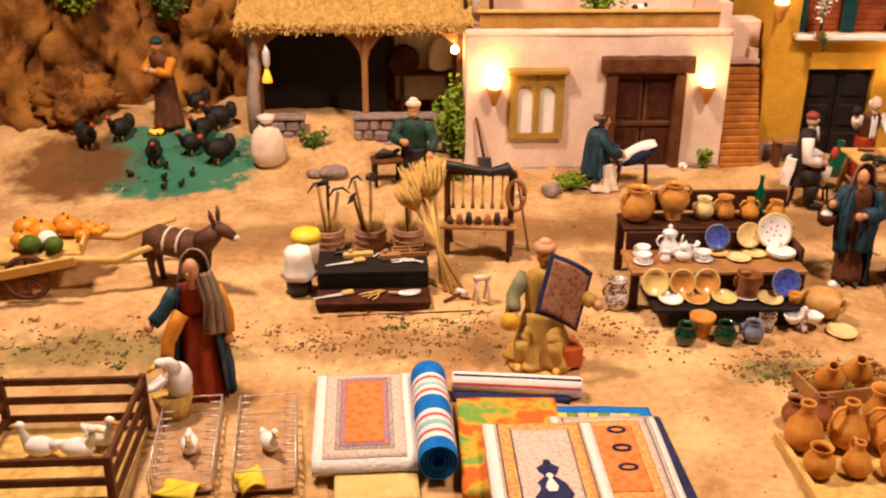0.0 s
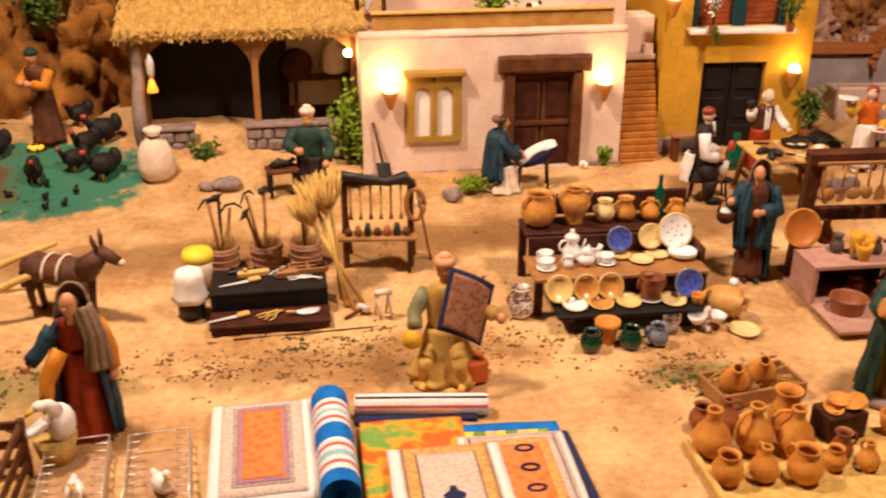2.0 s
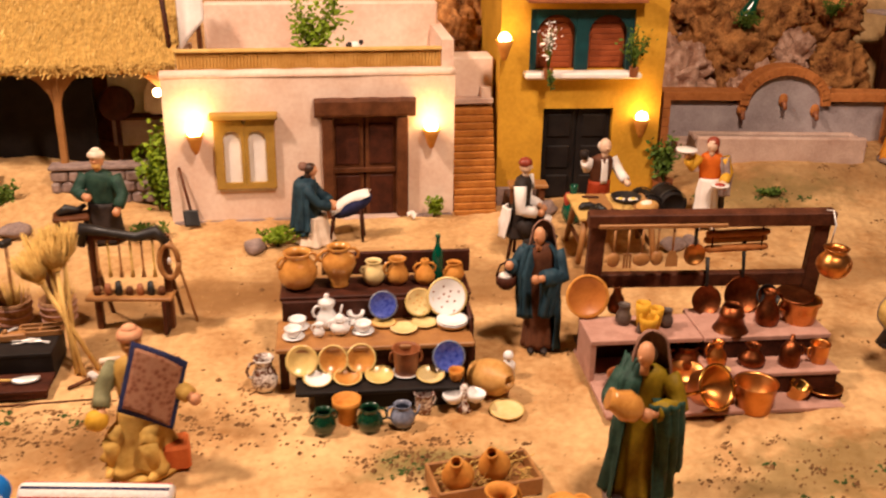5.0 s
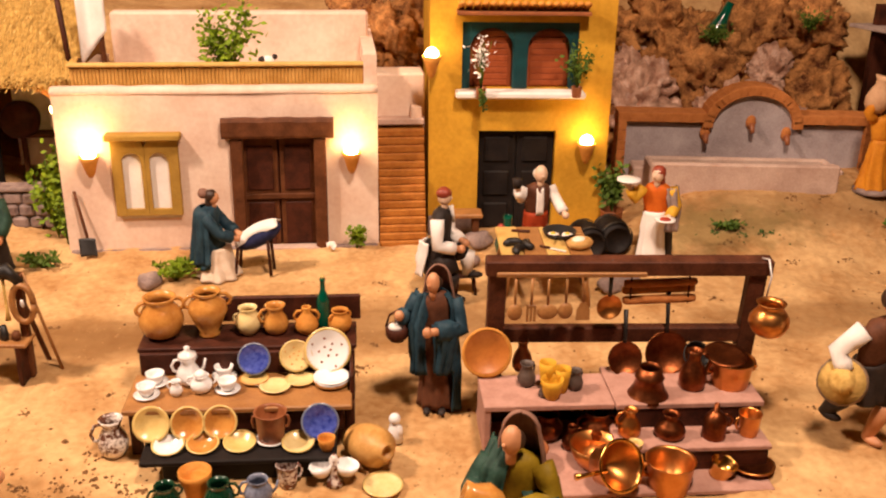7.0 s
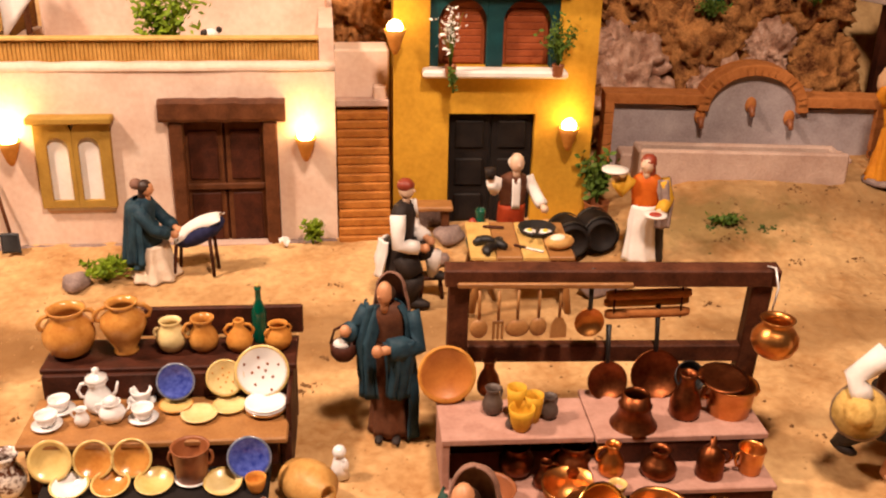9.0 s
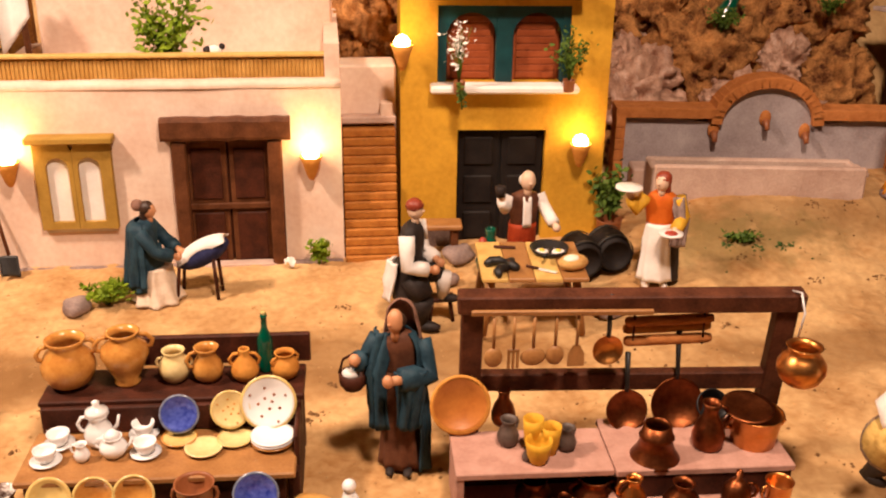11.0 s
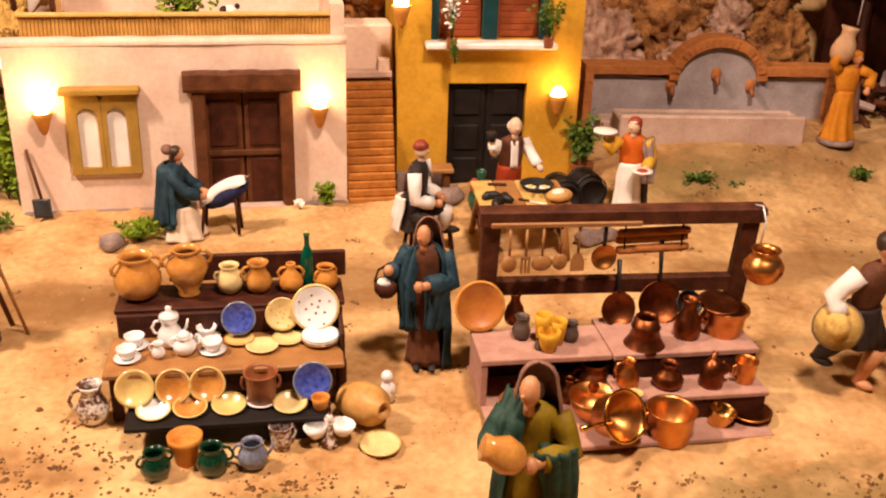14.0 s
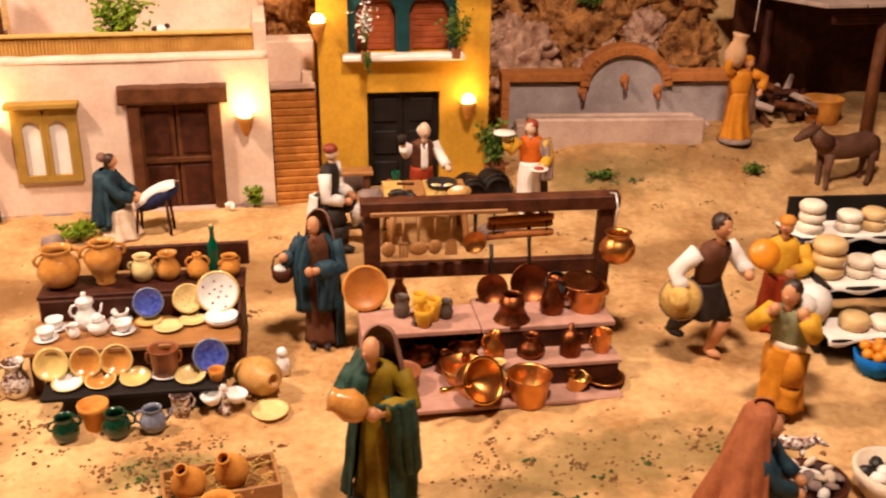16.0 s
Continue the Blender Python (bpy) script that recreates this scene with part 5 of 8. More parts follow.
t = rug("folded tan oriental rug with orange medallion and white fringes", -0.527, -0.405, -0.985, -0.772, -0.026, [(0.0, FRINGE, "fringe"), (0.012, RUG_TAN, "border"), (0.026, RUG_GREY, "inner_border"), (0.031, RUG_VIOLET, "corner_field"), (0.038, RUG_ORANGE, "medallion")], 0.018, 1, 0.012)
rug("lower pale yellow rug under the tan one", -0.50, -0.405, -1.03, -0.90, -0.036, [(0.0, CREAM, "body")], 0.012, 2, 0.003, 3)
t = thing("rolled_rug", "rolled rug striped blue, white and red", "rug", (-0.384, -0.800, -0.004), 1, GR, tilt=(90, 0))
zz, r = 0.0, 0.0225
seq = [(0.03, RUG_BLUE), (0.008, FRINGE), (0.006, RUG_RED), (0.009, FRINGE), (0.006, RUG_CYAN), (0.009, FRINGE), (0.006, RUG_RED), (0.008, FRINGE), (0.032, RUG_BLUE), (0.010, FRINGE), (0.006, RUG_RED), (0.008, FRINGE), (0.010, RUG_CYAN), (0.009, FRINGE), (0.006, RUG_RED), (0.010, FRINGE), (0.022, RUG_BLUE)]
for ln, m in seq:
    part("stripe", Shape().lathe([(r, zz), (r + 0.0006, zz + ln * 0.5), (r, zz + ln + 0.0002)], segs=26, caps=False), m, t)
    zz += ln
spiral = Shape()
for k in range(4):
    rr = 0.0225 - 0.0045 * k
    spiral.lathe([(rr, 0.0), (rr, zz), (rr - 0.0022, zz - 0.001 - 0.002 * k), (rr - 0.0022, 0.001)], segs=22, caps=False)
part("rolled_end", spiral, RUG_BLUE, t)
t = thing("rolled_rug", "slim rolled rug, white with red and blue stripes", "rug", (-0.352, -0.800, -0.014), -8, GR, tilt=(0, 90))
part("body", Shape().lathe([(0.013, 0), (0.014, 0.004), (0.0145, 0.09), (0.014, 0.166), (0.012, 0.17)], segs=18), FRINGE, t)
for ang, m in ((150, RUG_RED), (200, NAVY), (250, RUG_RED)):
    a = radians(ang)
    part("stripe", Shape().box((0, 0, 0.085), (0.0035, 0.0015, 0.166), 0, 0.0004), m, t, mx=pose(0.0138 * math.cos(a), 0.0138 * math.sin(a), 0, 0, 0, ang - 90))
rug("bright orange and green flower-painted cloth", -0.352, -0.226, -1.03, -0.832, -0.032, [(0.0, RUG_PAINT, "body")], 0.014, -2, 0.003, 5)
rug("dark navy rug under the rolled one", -0.352, -0.20, -0.835, -0.81, -0.030, [(0.0, NAVY, "body")], 0.010, -4, 0.002, 5)
t = rug("bright blue rug edged with yellow-green blocks", -0.236, -0.11, -1.0, -0.856, -0.034, [(0.0, RUG_BLUE, "body")], 0.014, -4, 0.003, 6)
for k in range(8):
    part("block", Shape().box((0, 0, 0), (0.0118, 0.018, 0.001)), (LEMON, LEAF, CREAM)[k % 3], t, mx=pose(-0.05 + 0.0132 * k, 0.040, 0.0152, 0, 0, 0))
gold = rug("white-fringed gold rug with dark-ringed lozenges", -0.240, -0.113, -1.09, -0.893, -0.030, [(0.0, FRINGE, "fringe"), (0.007, RUG_TAN, "border"), (0.012, NAVY, "border_line"), (0.0135, RUG_TAN, "inner_border"), (0.022, RUG_GOLD, "field"), (0.034, RUG_ORANGE, "panel")], 0.021, -2, 0.005, 7)
for dy in (0.055, 0.018, -0.02):
    part("ring_motif", Shape().lathe([(0.012, 0), (0.012, 0.0012), (0.008, 0.0012), (0.008, 0), (0.012, 0)], segs=8, flat=0.6, caps=False), NAVY, gold, mx=pose(0.01, dy, 0.0252))
solid("rug", Shape().box((-0.1045, -0.985, -0.026), (0.012, 0.19, 0.02), 0, 0.003), NAVY, "dark navy rug edge showing under the pile", "rug", group=GR)
t = rug("white-fringed tan prayer rug with dark blue vase motif", -0.325, -0.196, -1.12, -0.912, -0.022, [(0.0, FRINGE, "fringe"), (0.012, RUG_TAN, "outer_border"), (0.015, NAVY, "border_line"), (0.0163, RUG_GOLD, "border"), (0.030, NAVY, "inner_line"), (0.0313, RUG_TAN, "field")], 0.022, -1, 0.010, 9)
vs = Shape().rings([[(sx * w, y, z) for sx, z in ((-1, 0), (1, 0), (1, 0.0012), (-1, 0.0012))] for w, y in ((0.004, 0.048), (0.006, 0.038), (0.016, 0.030), (0.012, 0.018), (0.007, 0.010), (0.02, -0.006), (0.028, -0.03), (0.02, -0.05))], 0, False)
part("vase_motif", vs, NAVY, t, mx=pose(0.0, -0.028, 0.0252) @ Matrix.Scale(0.8, 4))
vi = Shape().rings([[(sx * w, y, z) for sx, z in ((-1, 0), (1, 0), (1, 0.0012), (-1, 0.0012))] for w, y in ((0.003, 0.028), (0.009, 0.020), (0.003, 0.010), (0.008, -0.002), (0.014, -0.020), (0.009, -0.036))], 0, False)
part("vase_centre", vi, FRINGE, t, mx=pose(0.0, -0.030, 0.0266) @ Matrix.Scale(0.5, 4))


# ---- clay figures: each one plain mesh ----
class Clay(Shape):
    """A modelled figure that faces -y, of height h."""

    mats = ()
    cloth = ()

    def add(self, verts, faces, m=0, smooth=True, mx=None):
        """Keeps which points belong to cloth, for the modelled folds."""
        self.cloth = list(self.cloth) + [m] * len(verts)
        return super().add(verts, faces, m, smooth, mx)

    def m(self, material):
        self.mats = self.mats or []
        if material not in self.mats:
            self.mats.append(material)
        return self.mats.index(material)

    def skirt(self, r0, z0, r1, z1, material, flat=0.8, folds=9, wob=0.07, c=(0, 0)):
        rings, n, k = [], 46, 14
        for i in range(k + 1):
            q = i / k
            r = r0 + (r1 - r0) * q ** 0.7
            rings.append([(c[0] + r * (1 + wob * (1 - q) * math.sin(folds * a + 2 * q)) * math.cos(a), c[1] + flat * r * (1 + wob * (1 - q) * math.sin(folds * a + 2 * q)) * math.sin(a), z0 + (z1 - z0) * q)
                          for a in (2 * math.pi * j / n for j in range(n))])
        return self.rings(rings, self.m(material))

    def torso(self, z0, z1, w0, w1, material, lean=0.0, c=(0, 0), flat=0.62):
        prof = [(w0, 0.0), (w0 * 1.05, 0.2), (w1 * 0.98, 0.55), (w1, 0.75), (w1 * 0.86, 0.9), (w1 * 0.38, 1.0)]
        rings = [[(c[0] + r * math.cos(a), c[1] - lean * q + flat * r * math.sin(a), z0 + (z1 - z0) * q) for a in (2 * math.pi * j / 28 for j in range(28))] for r, q in prof]
        return self.rings(rings, self.m(material))

    def head(self, c, r, skin, hair=None, style="hair", face=(0, -1)):
        f = Vector((face[0], face[1], 0)).normalized()
        self.tube([(c[0], c[1], c[2] - 1.7 * r), (c[0], c[1], c[2] - 0.5 * r)], 0.42 * r, self.m(skin), 10)
        self.ball(c, (0.8 * r, 0.86 * r, 1.08 * r), self.m(skin))
        self.ball((c[0] + f.x * 0.85 * r, c[1] + f.y * 0.85 * r, c[2] - 0.1 * r), 0.17 * r, self.m(skin), None, 8)
        if hair is None:
            return self
        h = self.m(hair)
        if style == "hair":
            self.ball((c[0] - f.x * 0.22 * r, c[1] - f.y * 0.22 * r, c[2] + 0.28 * r), (0.9 * r, 0.92 * r, 0.95 * r), h)
        elif style == "long":
            self.ball((c[0] - f.x * 0.25 * r, c[1] - f.y * 0.25 * r, c[2] + 0.22 * r), (0.95 * r, 0.95 * r, 1.0 * r), h)
            self.ball((c[0] - f.x * 0.55 * r, c[1] - f.y * 0.55 * r, c[2] - 0.8 * r), (0.75 * r, 0.6 * r, 1.2 * r), h)
        elif style == "cap":
            self.ball((c[0] - f.x * 0.1 * r, c[1] - f.y * 0.1 * r, c[2] + 0.5 * r), (0.95 * r, 0.95 * r, 0.72 * r), h)
        elif style == "bald":
            self.ball((c[0] - f.x * 0.35 * r, c[1] - f.y * 0.35 * r, c[2] - 0.05 * r), (0.86 * r, 0.75 * r, 0.75 * r), h)
        elif style == "turban":
            self.ball((c[0], c[1], c[2] + 0.62 * r), (1.05 * r, 1.05 * r, 0.62 * r), h)
            self.ball((c[0], c[1], c[2] + 1.1 * r), (0.6 * r, 0.6 * r, 0.4 * r), h)
        elif style == "bonnet":
            self.ball((c[0] - f.x * 0.35 * r, c[1] - f.y * 0.35 * r, c[2] + 0.35 * r), (1.05 * r, 1.05 * r, 0.95 * r), h)
            self.lathe([(0.9 * r, 0), (1.5 * r, 0.12 * r), (1.5 * r, 0.2 * r), (0.8 * r, 0.3 * r)], h, 16, Matrix.Translation((c[0], c[1], c[2] + 0.5 * r)) @ pose(0, 0, 0, -14))
        return self

    def veil(self, c, r, length, material, spread=1.5, back=0.5):
        """A cloth that lies over the head and falls on the back and shoulders."""
        def fn(u, v):
            a = math.pi * (-0.07 + 1.14 * u)
            if v < 0.4:
                q = v / 0.4
                rr, z = 1.22 * r * math.sin(q * math.pi / 2 + 0.05), c[2] + 1.32 * r * math.cos(q * math.pi / 2)
            else:
                q = (v - 0.4) / 0.6
                rr, z = r * (1.22 + (spread - 1.22) * q ** 0.8) * (1 + 0.05 * math.sin(9 * a) * q), c[2] - length * q
            return (c[0] + rr * math.cos(a), c[1] + rr * math.sin(a) * 0.95 + back * r * 0.2 + back * r * max(0, v - 0.4) * 0.8, z)
        return self.sheet(fn, 26, 18, 0.12 * r, self.m(material))

    def cloak(self, z0, z1, r0, r1, gap, material, flat=0.85, folds=7, c=(0, 0), shift=0.0):
        """A mantle over rounded shoulders, open in front by the angle gap (degrees)."""
        def fn(u, v):
            a = radians(-90 + shift + gap / 2 + (360 - gap) * u)
            r = r1 + (r0 - r1) * max(0.0, v - 0.12) ** 0.9
            r *= math.sin(min(1.0, (v + 0.05) / 0.17) * math.pi / 2) ** 0.8
            r *= 1 + 0.12 * v * math.sin(folds * a * 1.3 + 3 * v) + 0.05 * v * math.sin(folds * a * 3.1 + 1)
            return (c[0] + r * math.cos(a), c[1] + flat * r * math.sin(a), z1 + (z0 - z1) * v)
        return self.sheet(fn, 56, 22, 0.002, self.m(material))

    def drape(self, pts, w0, w1, material, face=(0, -1), folds=3):
        """A hanging length of cloth along pts, with folds across its width."""
        pts = [Vector(p) for p in pts]
        f = Vector((face[0], face[1], 0)).normalized()
        side = Vector((-f.y, f.x, 0))

        def fn(u, v):
            k = min(int(v * (len(pts) - 1)), len(pts) - 2)
            p = pts[k].lerp(pts[k + 1], v * (len(pts) - 1) - k)
            w = w0 + (w1 - w0) * v
            return tuple(p + side * w * (u - 0.5) + f * (0.0022 * math.sin(folds * 5.2 * u + 3 * v + 2 * v * u) + 0.0012 * math.sin(folds * 11 * u + 1) * v - 0.010 * (2 * u - 1) ** 2))
        return self.sheet(fn, 20, 16, 0.0022, self.m(material))

    def arm(self, a, b, c, r, sleeve, skin, wide=1.0):
        a, b, c = Vector(a), Vector(b), Vector(c)
        w = b.lerp(c, 0.72)
        self.tube([a, a.lerp(b, 0.5), b, b.lerp(c, 0.4), w], [r * 1.15, r * 1.1, r, r * 1.0 * wide, r * 0.95 * wide], self.m(sleeve), 10)
        self.tube([b.lerp(c, 0.6), c], [r * 0.6, r * 0.5], self.m(skin), 8)
        return self.ball(tuple(c), (r * 0.72, r * 0.72, r * 0.72), self.m(skin), None, 10)

    def leg(self, a, b, c, r, cloth, skin, shoe=None):
        self.tube([a, Vector(a).lerp(Vector(b), 0.5), b], [r * 1.25, r * 1.2, r], self.m(cloth), 10)
        self.tube([b, Vector(b).lerp(Vector(c), 0.35), c], [r, r * 0.9, r * 0.55], self.m(skin), 10)
        return self.ball((c[0], c[1] - r * 0.7, c[2] + r * 0.1), (r * 0.6, r * 1.3, r * 0.5), self.m(shoe or skin), None, 10)

    def base(self, r, material):
        return self.lathe([(r, 0), (r * 1.02, 0.004), (r * 0.94, 0.009)], self.m(material), 24)

    def done(self, name, label, place, turn=0, scale=1.0, slim=1.0):
        flesh = [i for i, m in enumerate(self.mats) if "flesh" in m.name]
        for i, (x, y, z) in enumerate(self.v):
            if self.cloth[i] not in flesh:
                q = math.hypot(x, y) + 1e-6
                d = 0.0019 * noise.noise((x * 95, y * 95, z * 34)) + 0.0007 * noise.noise((x * 260, y * 260, z * 160))
                self.v[i] = (x + d * x / q, y + d * y / q, z)
        ob = solid(name, self, self.mats, label, "figurine", place, turn, "clay figures of the scene")
        ob.scale = (scale * slim, scale * slim, scale)
        return ob


MAUVE = mat("painted_mauve_veil", (0.17, 0.085, 0.06), (0.30, 0.165, 0.12), 0.7, 60, 0.2)
# woman in green mantle carrying a jar
f = Clay()
f.base(0.041, STONE).skirt(0.031, 0.008, 0.019, 0.12, OLIVE, 0.8, 9, 0.11).torso(0.110, 0.166, 0.021, 0.026, OLIVE)
f.cloak(0.010, 0.132, 0.043, 0.030, 66, GREENCLOTH, 0.82, shift=-6)
f.head((-0.004, -0.014, 0.183), 0.0132, SKIN, HAIR, "bald", (-0.7, -1)).veil((0.003, -0.003, 0.184), 0.0146, 0.082, MAUVE, 2.2, 0.8)
f.arm((0.026, -0.002, 0.156), (0.041, -0.012, 0.126), (0.002, -0.042, 0.126), 0.0108, OLIVE, SKIN, 1.1)
f.arm((-0.026, -0.002, 0.156), (-0.042, -0.014, 0.130), (-0.036, -0.042, 0.138), 0.0105, GREENCLOTH, SKIN, 1.2)
f.drape([(-0.018, 0.004, 0.170), (-0.026, -0.020, 0.152), (-0.030, -0.030, 0.122)], 0.026, 0.036, GREENCLOTH, (-0.6, -1))
f.drape([(0.028, -0.036, 0.136), (0.035, -0.034, 0.100), (0.040, -0.024, 0.050)], 0.042, 0.034, GREENCLOTH, (0.4, -1), 4)
f.lathe([(0.008, -0.022), (0.015, -0.014), (0.0175, 0.0), (0.012, 0.014), (0.0125, 0.022), (0.009, 0.022)], f.m(GLAZED), 18, Matrix.Translation((-0.024, -0.048, 0.138)) @ pose(0, 0, 0, 10, -68, 0))
f.done("woman_figurine", "clay woman in green mantle and olive dress carrying a jar", at(0.342, -0.864), -18, 1.05, 0.88)

# woman in blue mantle with a basket
f = Clay()
f.skirt(0.026, 0.004, 0.019, 0.115, BROWNCLOTH, 0.8, 8, 0.12).torso(0.108, 0.160, 0.020, 0.024, BROWNCLOTH)
f.cloak(0.002, 0.158, 0.035, 0.027, 190, BLUECLOTH, 0.85, shift=-44)
f.head((-0.004, -0.010, 0.173), 0.0122, SKIN, HAIR, "bald", (-0.7, -1)).veil((0.002, -0.001, 0.174), 0.0134, 0.058, MAUVE, 2.0, 0.8)
f.arm((0.026, 0, 0.150), (0.038, -0.012, 0.116), (-0.008, -0.042, 0.120), 0.0098, BLUECLOTH, SKIN, 1.4)
f.arm((-0.026, 0, 0.150), (-0.042, -0.006, 0.124), (-0.050, -0.022, 0.132), 0.0098, BLUECLOTH, SKIN, 1.2)
f.drape([(-0.022, -0.006, 0.158), (-0.031, -0.020, 0.118), (-0.026, -0.022, 0.054)], 0.022, 0.030, BLUECLOTH, (-0.5, -1))
f.drape([(0.018, -0.034, 0.126), (0.018, -0.032, 0.096), (0.014, -0.028, 0.058)], 0.036, 0.028, BLUECLOTH, (0.2, -1))
f.lathe([(0.010, 0), (0.016, 0.006), (0.017, 0.018), (0.014, 0.018), (0.012, 0.006)], f.m(DARKWOOD), 14, Matrix.Translation((-0.054, -0.014, 0.096)))
f.tube([(-0.070, -0.014, 0.113), (-0.064, -0.016, 0.130), (-0.054, -0.016, 0.136), (-0.044, -0.016, 0.130), (-0.039, -0.014, 0.113)], 0.0018, f.m(DARKWOOD), 6)
f.ball((-0.056, -0.016, 0.114), (0.010, 0.009, 0.006), f.m(CLOTH_WHITE))
for sx in (-0.010, 0.012):
    f.ball((sx, -0.020, 0.003), (0.006, 0.011, 0.004), f.m(BLACKCLOTH), None, 10)
f.done("woman_figurine", "clay woman in blue-green mantle holding a dark basket", at(0.303, -0.518), -12, 1.03, 0.86)

# seated lace-maker
f = Clay()
f.skirt(0.042, 0.0, 0.026, 0.055, CLOTH_CREAM, 0.9, 8, 0.12, (0, -0.012)).skirt(0.034, 0.02, 0.024, 0.085, BLUECLOTH, 0.95, 7, 0.06)
f.torso(0.07, 0.128, 0.022, 0.025, BLUECLOTH, 0.004).cloak(0.03, 0.126, 0.036, 0.026, 150, BLUECLOTH, 0.9)
f.head((0, -0.010, 0.142), 0.0118, SKIN, HAIR, "long").ball((0, 0.006, 0.149), (0.0098, 0.009, 0.009), f.m(MAUVE))
for sx in (-1, 1):
    f.arm((sx * 0.022, 0, 0.115), (sx * 0.028, -0.022, 0.085), (sx * 0.010, -0.05, 0.072), 0.009, BLUECLOTH, SKIN, 1.2)
f.done("woman_figurine", "seated clay lace-maker in blue shawl and mauve cap", at(-0.022, -0.108), 82, 0.93)
t = thing("lace_pillow", "blue and white lace pillow on a wooden stand", "cushion", at(0.052, -0.106), 82)
part("cushion", Shape().ball((0, 0, 0), (0.020, 0.042, 0.017)), NAVY, t, mx=pose(0, -0.004, 0.064, -30))
part("lace", Shape().sheet(lambda u, v: (0.017 * (2 * u - 1), 0.040 * (2 * v - 1), 0.0185 * math.sqrt(max(0.02, 1 - 0.8 * (2 * u - 1) ** 2 - 0.75 * (2 * v - 1) ** 2))), 8, 12, 0.001), CLOTH_WHITE, t, "white lace", pose(0, -0.004, 0.066, -30))
for sx, sy in ((-0.014, 0.028), (0.014, 0.028), (-0.012, -0.02), (0.012, -0.02)):
    part("leg", Shape().tube([(sx, sy, 0.05 if sy > 0 else 0.062), (sx * 1.2, sy * 1.2, 0.0)], 0.0026, 0, 6), DARKWOOD, t)

# seated young man at the table
f = Clay()
f.skirt(0.026, 0.040, 0.021, 0.09, BLACKCLOTH, 0.9, 5, 0.05).torso(0.080, 0.144, 0.021, 0.024, BLACKCLOTH, 0.003)
f.head((0, -0.006, 0.160), 0.0122, SKIN_PALE, REDHAIR, "cap").tube([(0.004, -0.015, 0.146), (0.006, -0.020, 0.120)], [0.004, 0.002], f.m(CLOTH_WHITE), 7)
for sx in (-1, 1):
    f.arm((sx * 0.024, -0.002, 0.132), (sx * 0.034, -0.006, 0.094), (sx * 0.012, -0.036, 0.086), 0.0092, CLOTH_WHITE, SKIN, 1.1)
f.leg((0.012, -0.006, 0.070), (0.014, -0.040, 0.072), (0.014, -0.040, 0.036), 0.012, BLACKCLOTH, CLOTH_WHITE, BLACKCLOTH)
f.leg((-0.012, -0.006, 0.072), (-0.016, -0.022, 0.046), (-0.016, -0.018, 0.006), 0.014, BLACKCLOTH, BLACKCLOTH, BLACKCLOTH)
f.drape([(-0.012, 0.024, 0.092), (-0.014, 0.029, 0.066), (-0.014, 0.030, 0.040)], 0.024, 0.032, CLOTH_WHITE, (-0.3, 1))
f.done("man_figurine", "seated clay young man in black waistcoat, red cap", at(0.340, -0.212), 68, 1.04)
t = thing("wooden_stool", "low dark wooden stool", "stool", at(0.336, -0.212))
part("seat", Shape().lathe([(0.020, 0.040), (0.021, 0.043), (0.020, 0.047)], segs=16), DARKWOOD, t)
for k in range(3):
    a = radians(90 + 120 * k)
    part("leg", Shape().tube([(0.012 * math.cos(a), 0.012 * math.sin(a), 0.042), (0.020 * math.cos(a), 0.020 * math.sin(a), 0)], 0.003, 0, 6), DARKWOOD, t)
t = thing("wooden_stool", "small dark stool beside the seated man", "stool", at(0.382, -0.205))
part("seat", Shape().box((0, 0, 0.032), (0.036, 0.024, 0.005), 0, 0.001), DARKWOOD, t)
for sx, sy in ((-1, -1), (1, -1), (-1, 1), (1, 1)):
    part("leg", Shape().tube([(sx * 0.012, sy * 0.008, 0.032), (sx * 0.016, sy * 0.010, 0)], 0.0025, 0, 6), DARKWOOD, t)

# old man behind the table
f = Clay()
f.skirt(0.026, 0.0, 0.022, 0.09, REDCLOTH, 0.9, 5, 0.04).torso(0.085, 0.145, 0.021, 0.025, BROWNCLOTH, 0.006)
f.sheet(lambda u, v: (0.007 * (2 * u - 1), -0.0165 - 0.002 * math.sin(3 * v) - 0.003 * v, 0.138 - 0.05 * v), 4, 6, 0.002, f.m(CLOTH_WHITE))
f.head((0.002, -0.012, 0.163), 0.0150, SKIN_PALE, GREYHAIR, "bald")
f.arm((0.024, 0, 0.134), (0.036, -0.016, 0.108), (0.042, -0.042, 0.092), 0.0095, CLOTH_WHITE, SKIN_PALE, 1.1)
f.arm((-0.024, 0, 0.134), (-0.034, -0.008, 0.118), (-0.042, -0.016, 0.142), 0.0095, CLOTH_WHITE, SKIN_PALE)
f.lathe([(0.007, -0.008), (0.009, 0.008), (0.007, 0.009)], f.m(BLACKCLOTH), 10, Matrix.Translation((-0.044, -0.018, 0.15)))
f.done("man_figurine", "balding clay old man in waistcoat, raising a cup", at(0.514, -0.092), 8, 0.92)
t = thing("demijohn", "green bottle with a red cloth", "bottle", at(0.468, -0.088), 0)
part("body", vessel_shape(FLASK, 0.075, 0.05), EMERALD, t)
part("cloth", Shape().ball((-0.012, -0.006, 0.05), (0.008, 0.008, 0.014)), REDCOMB, t)

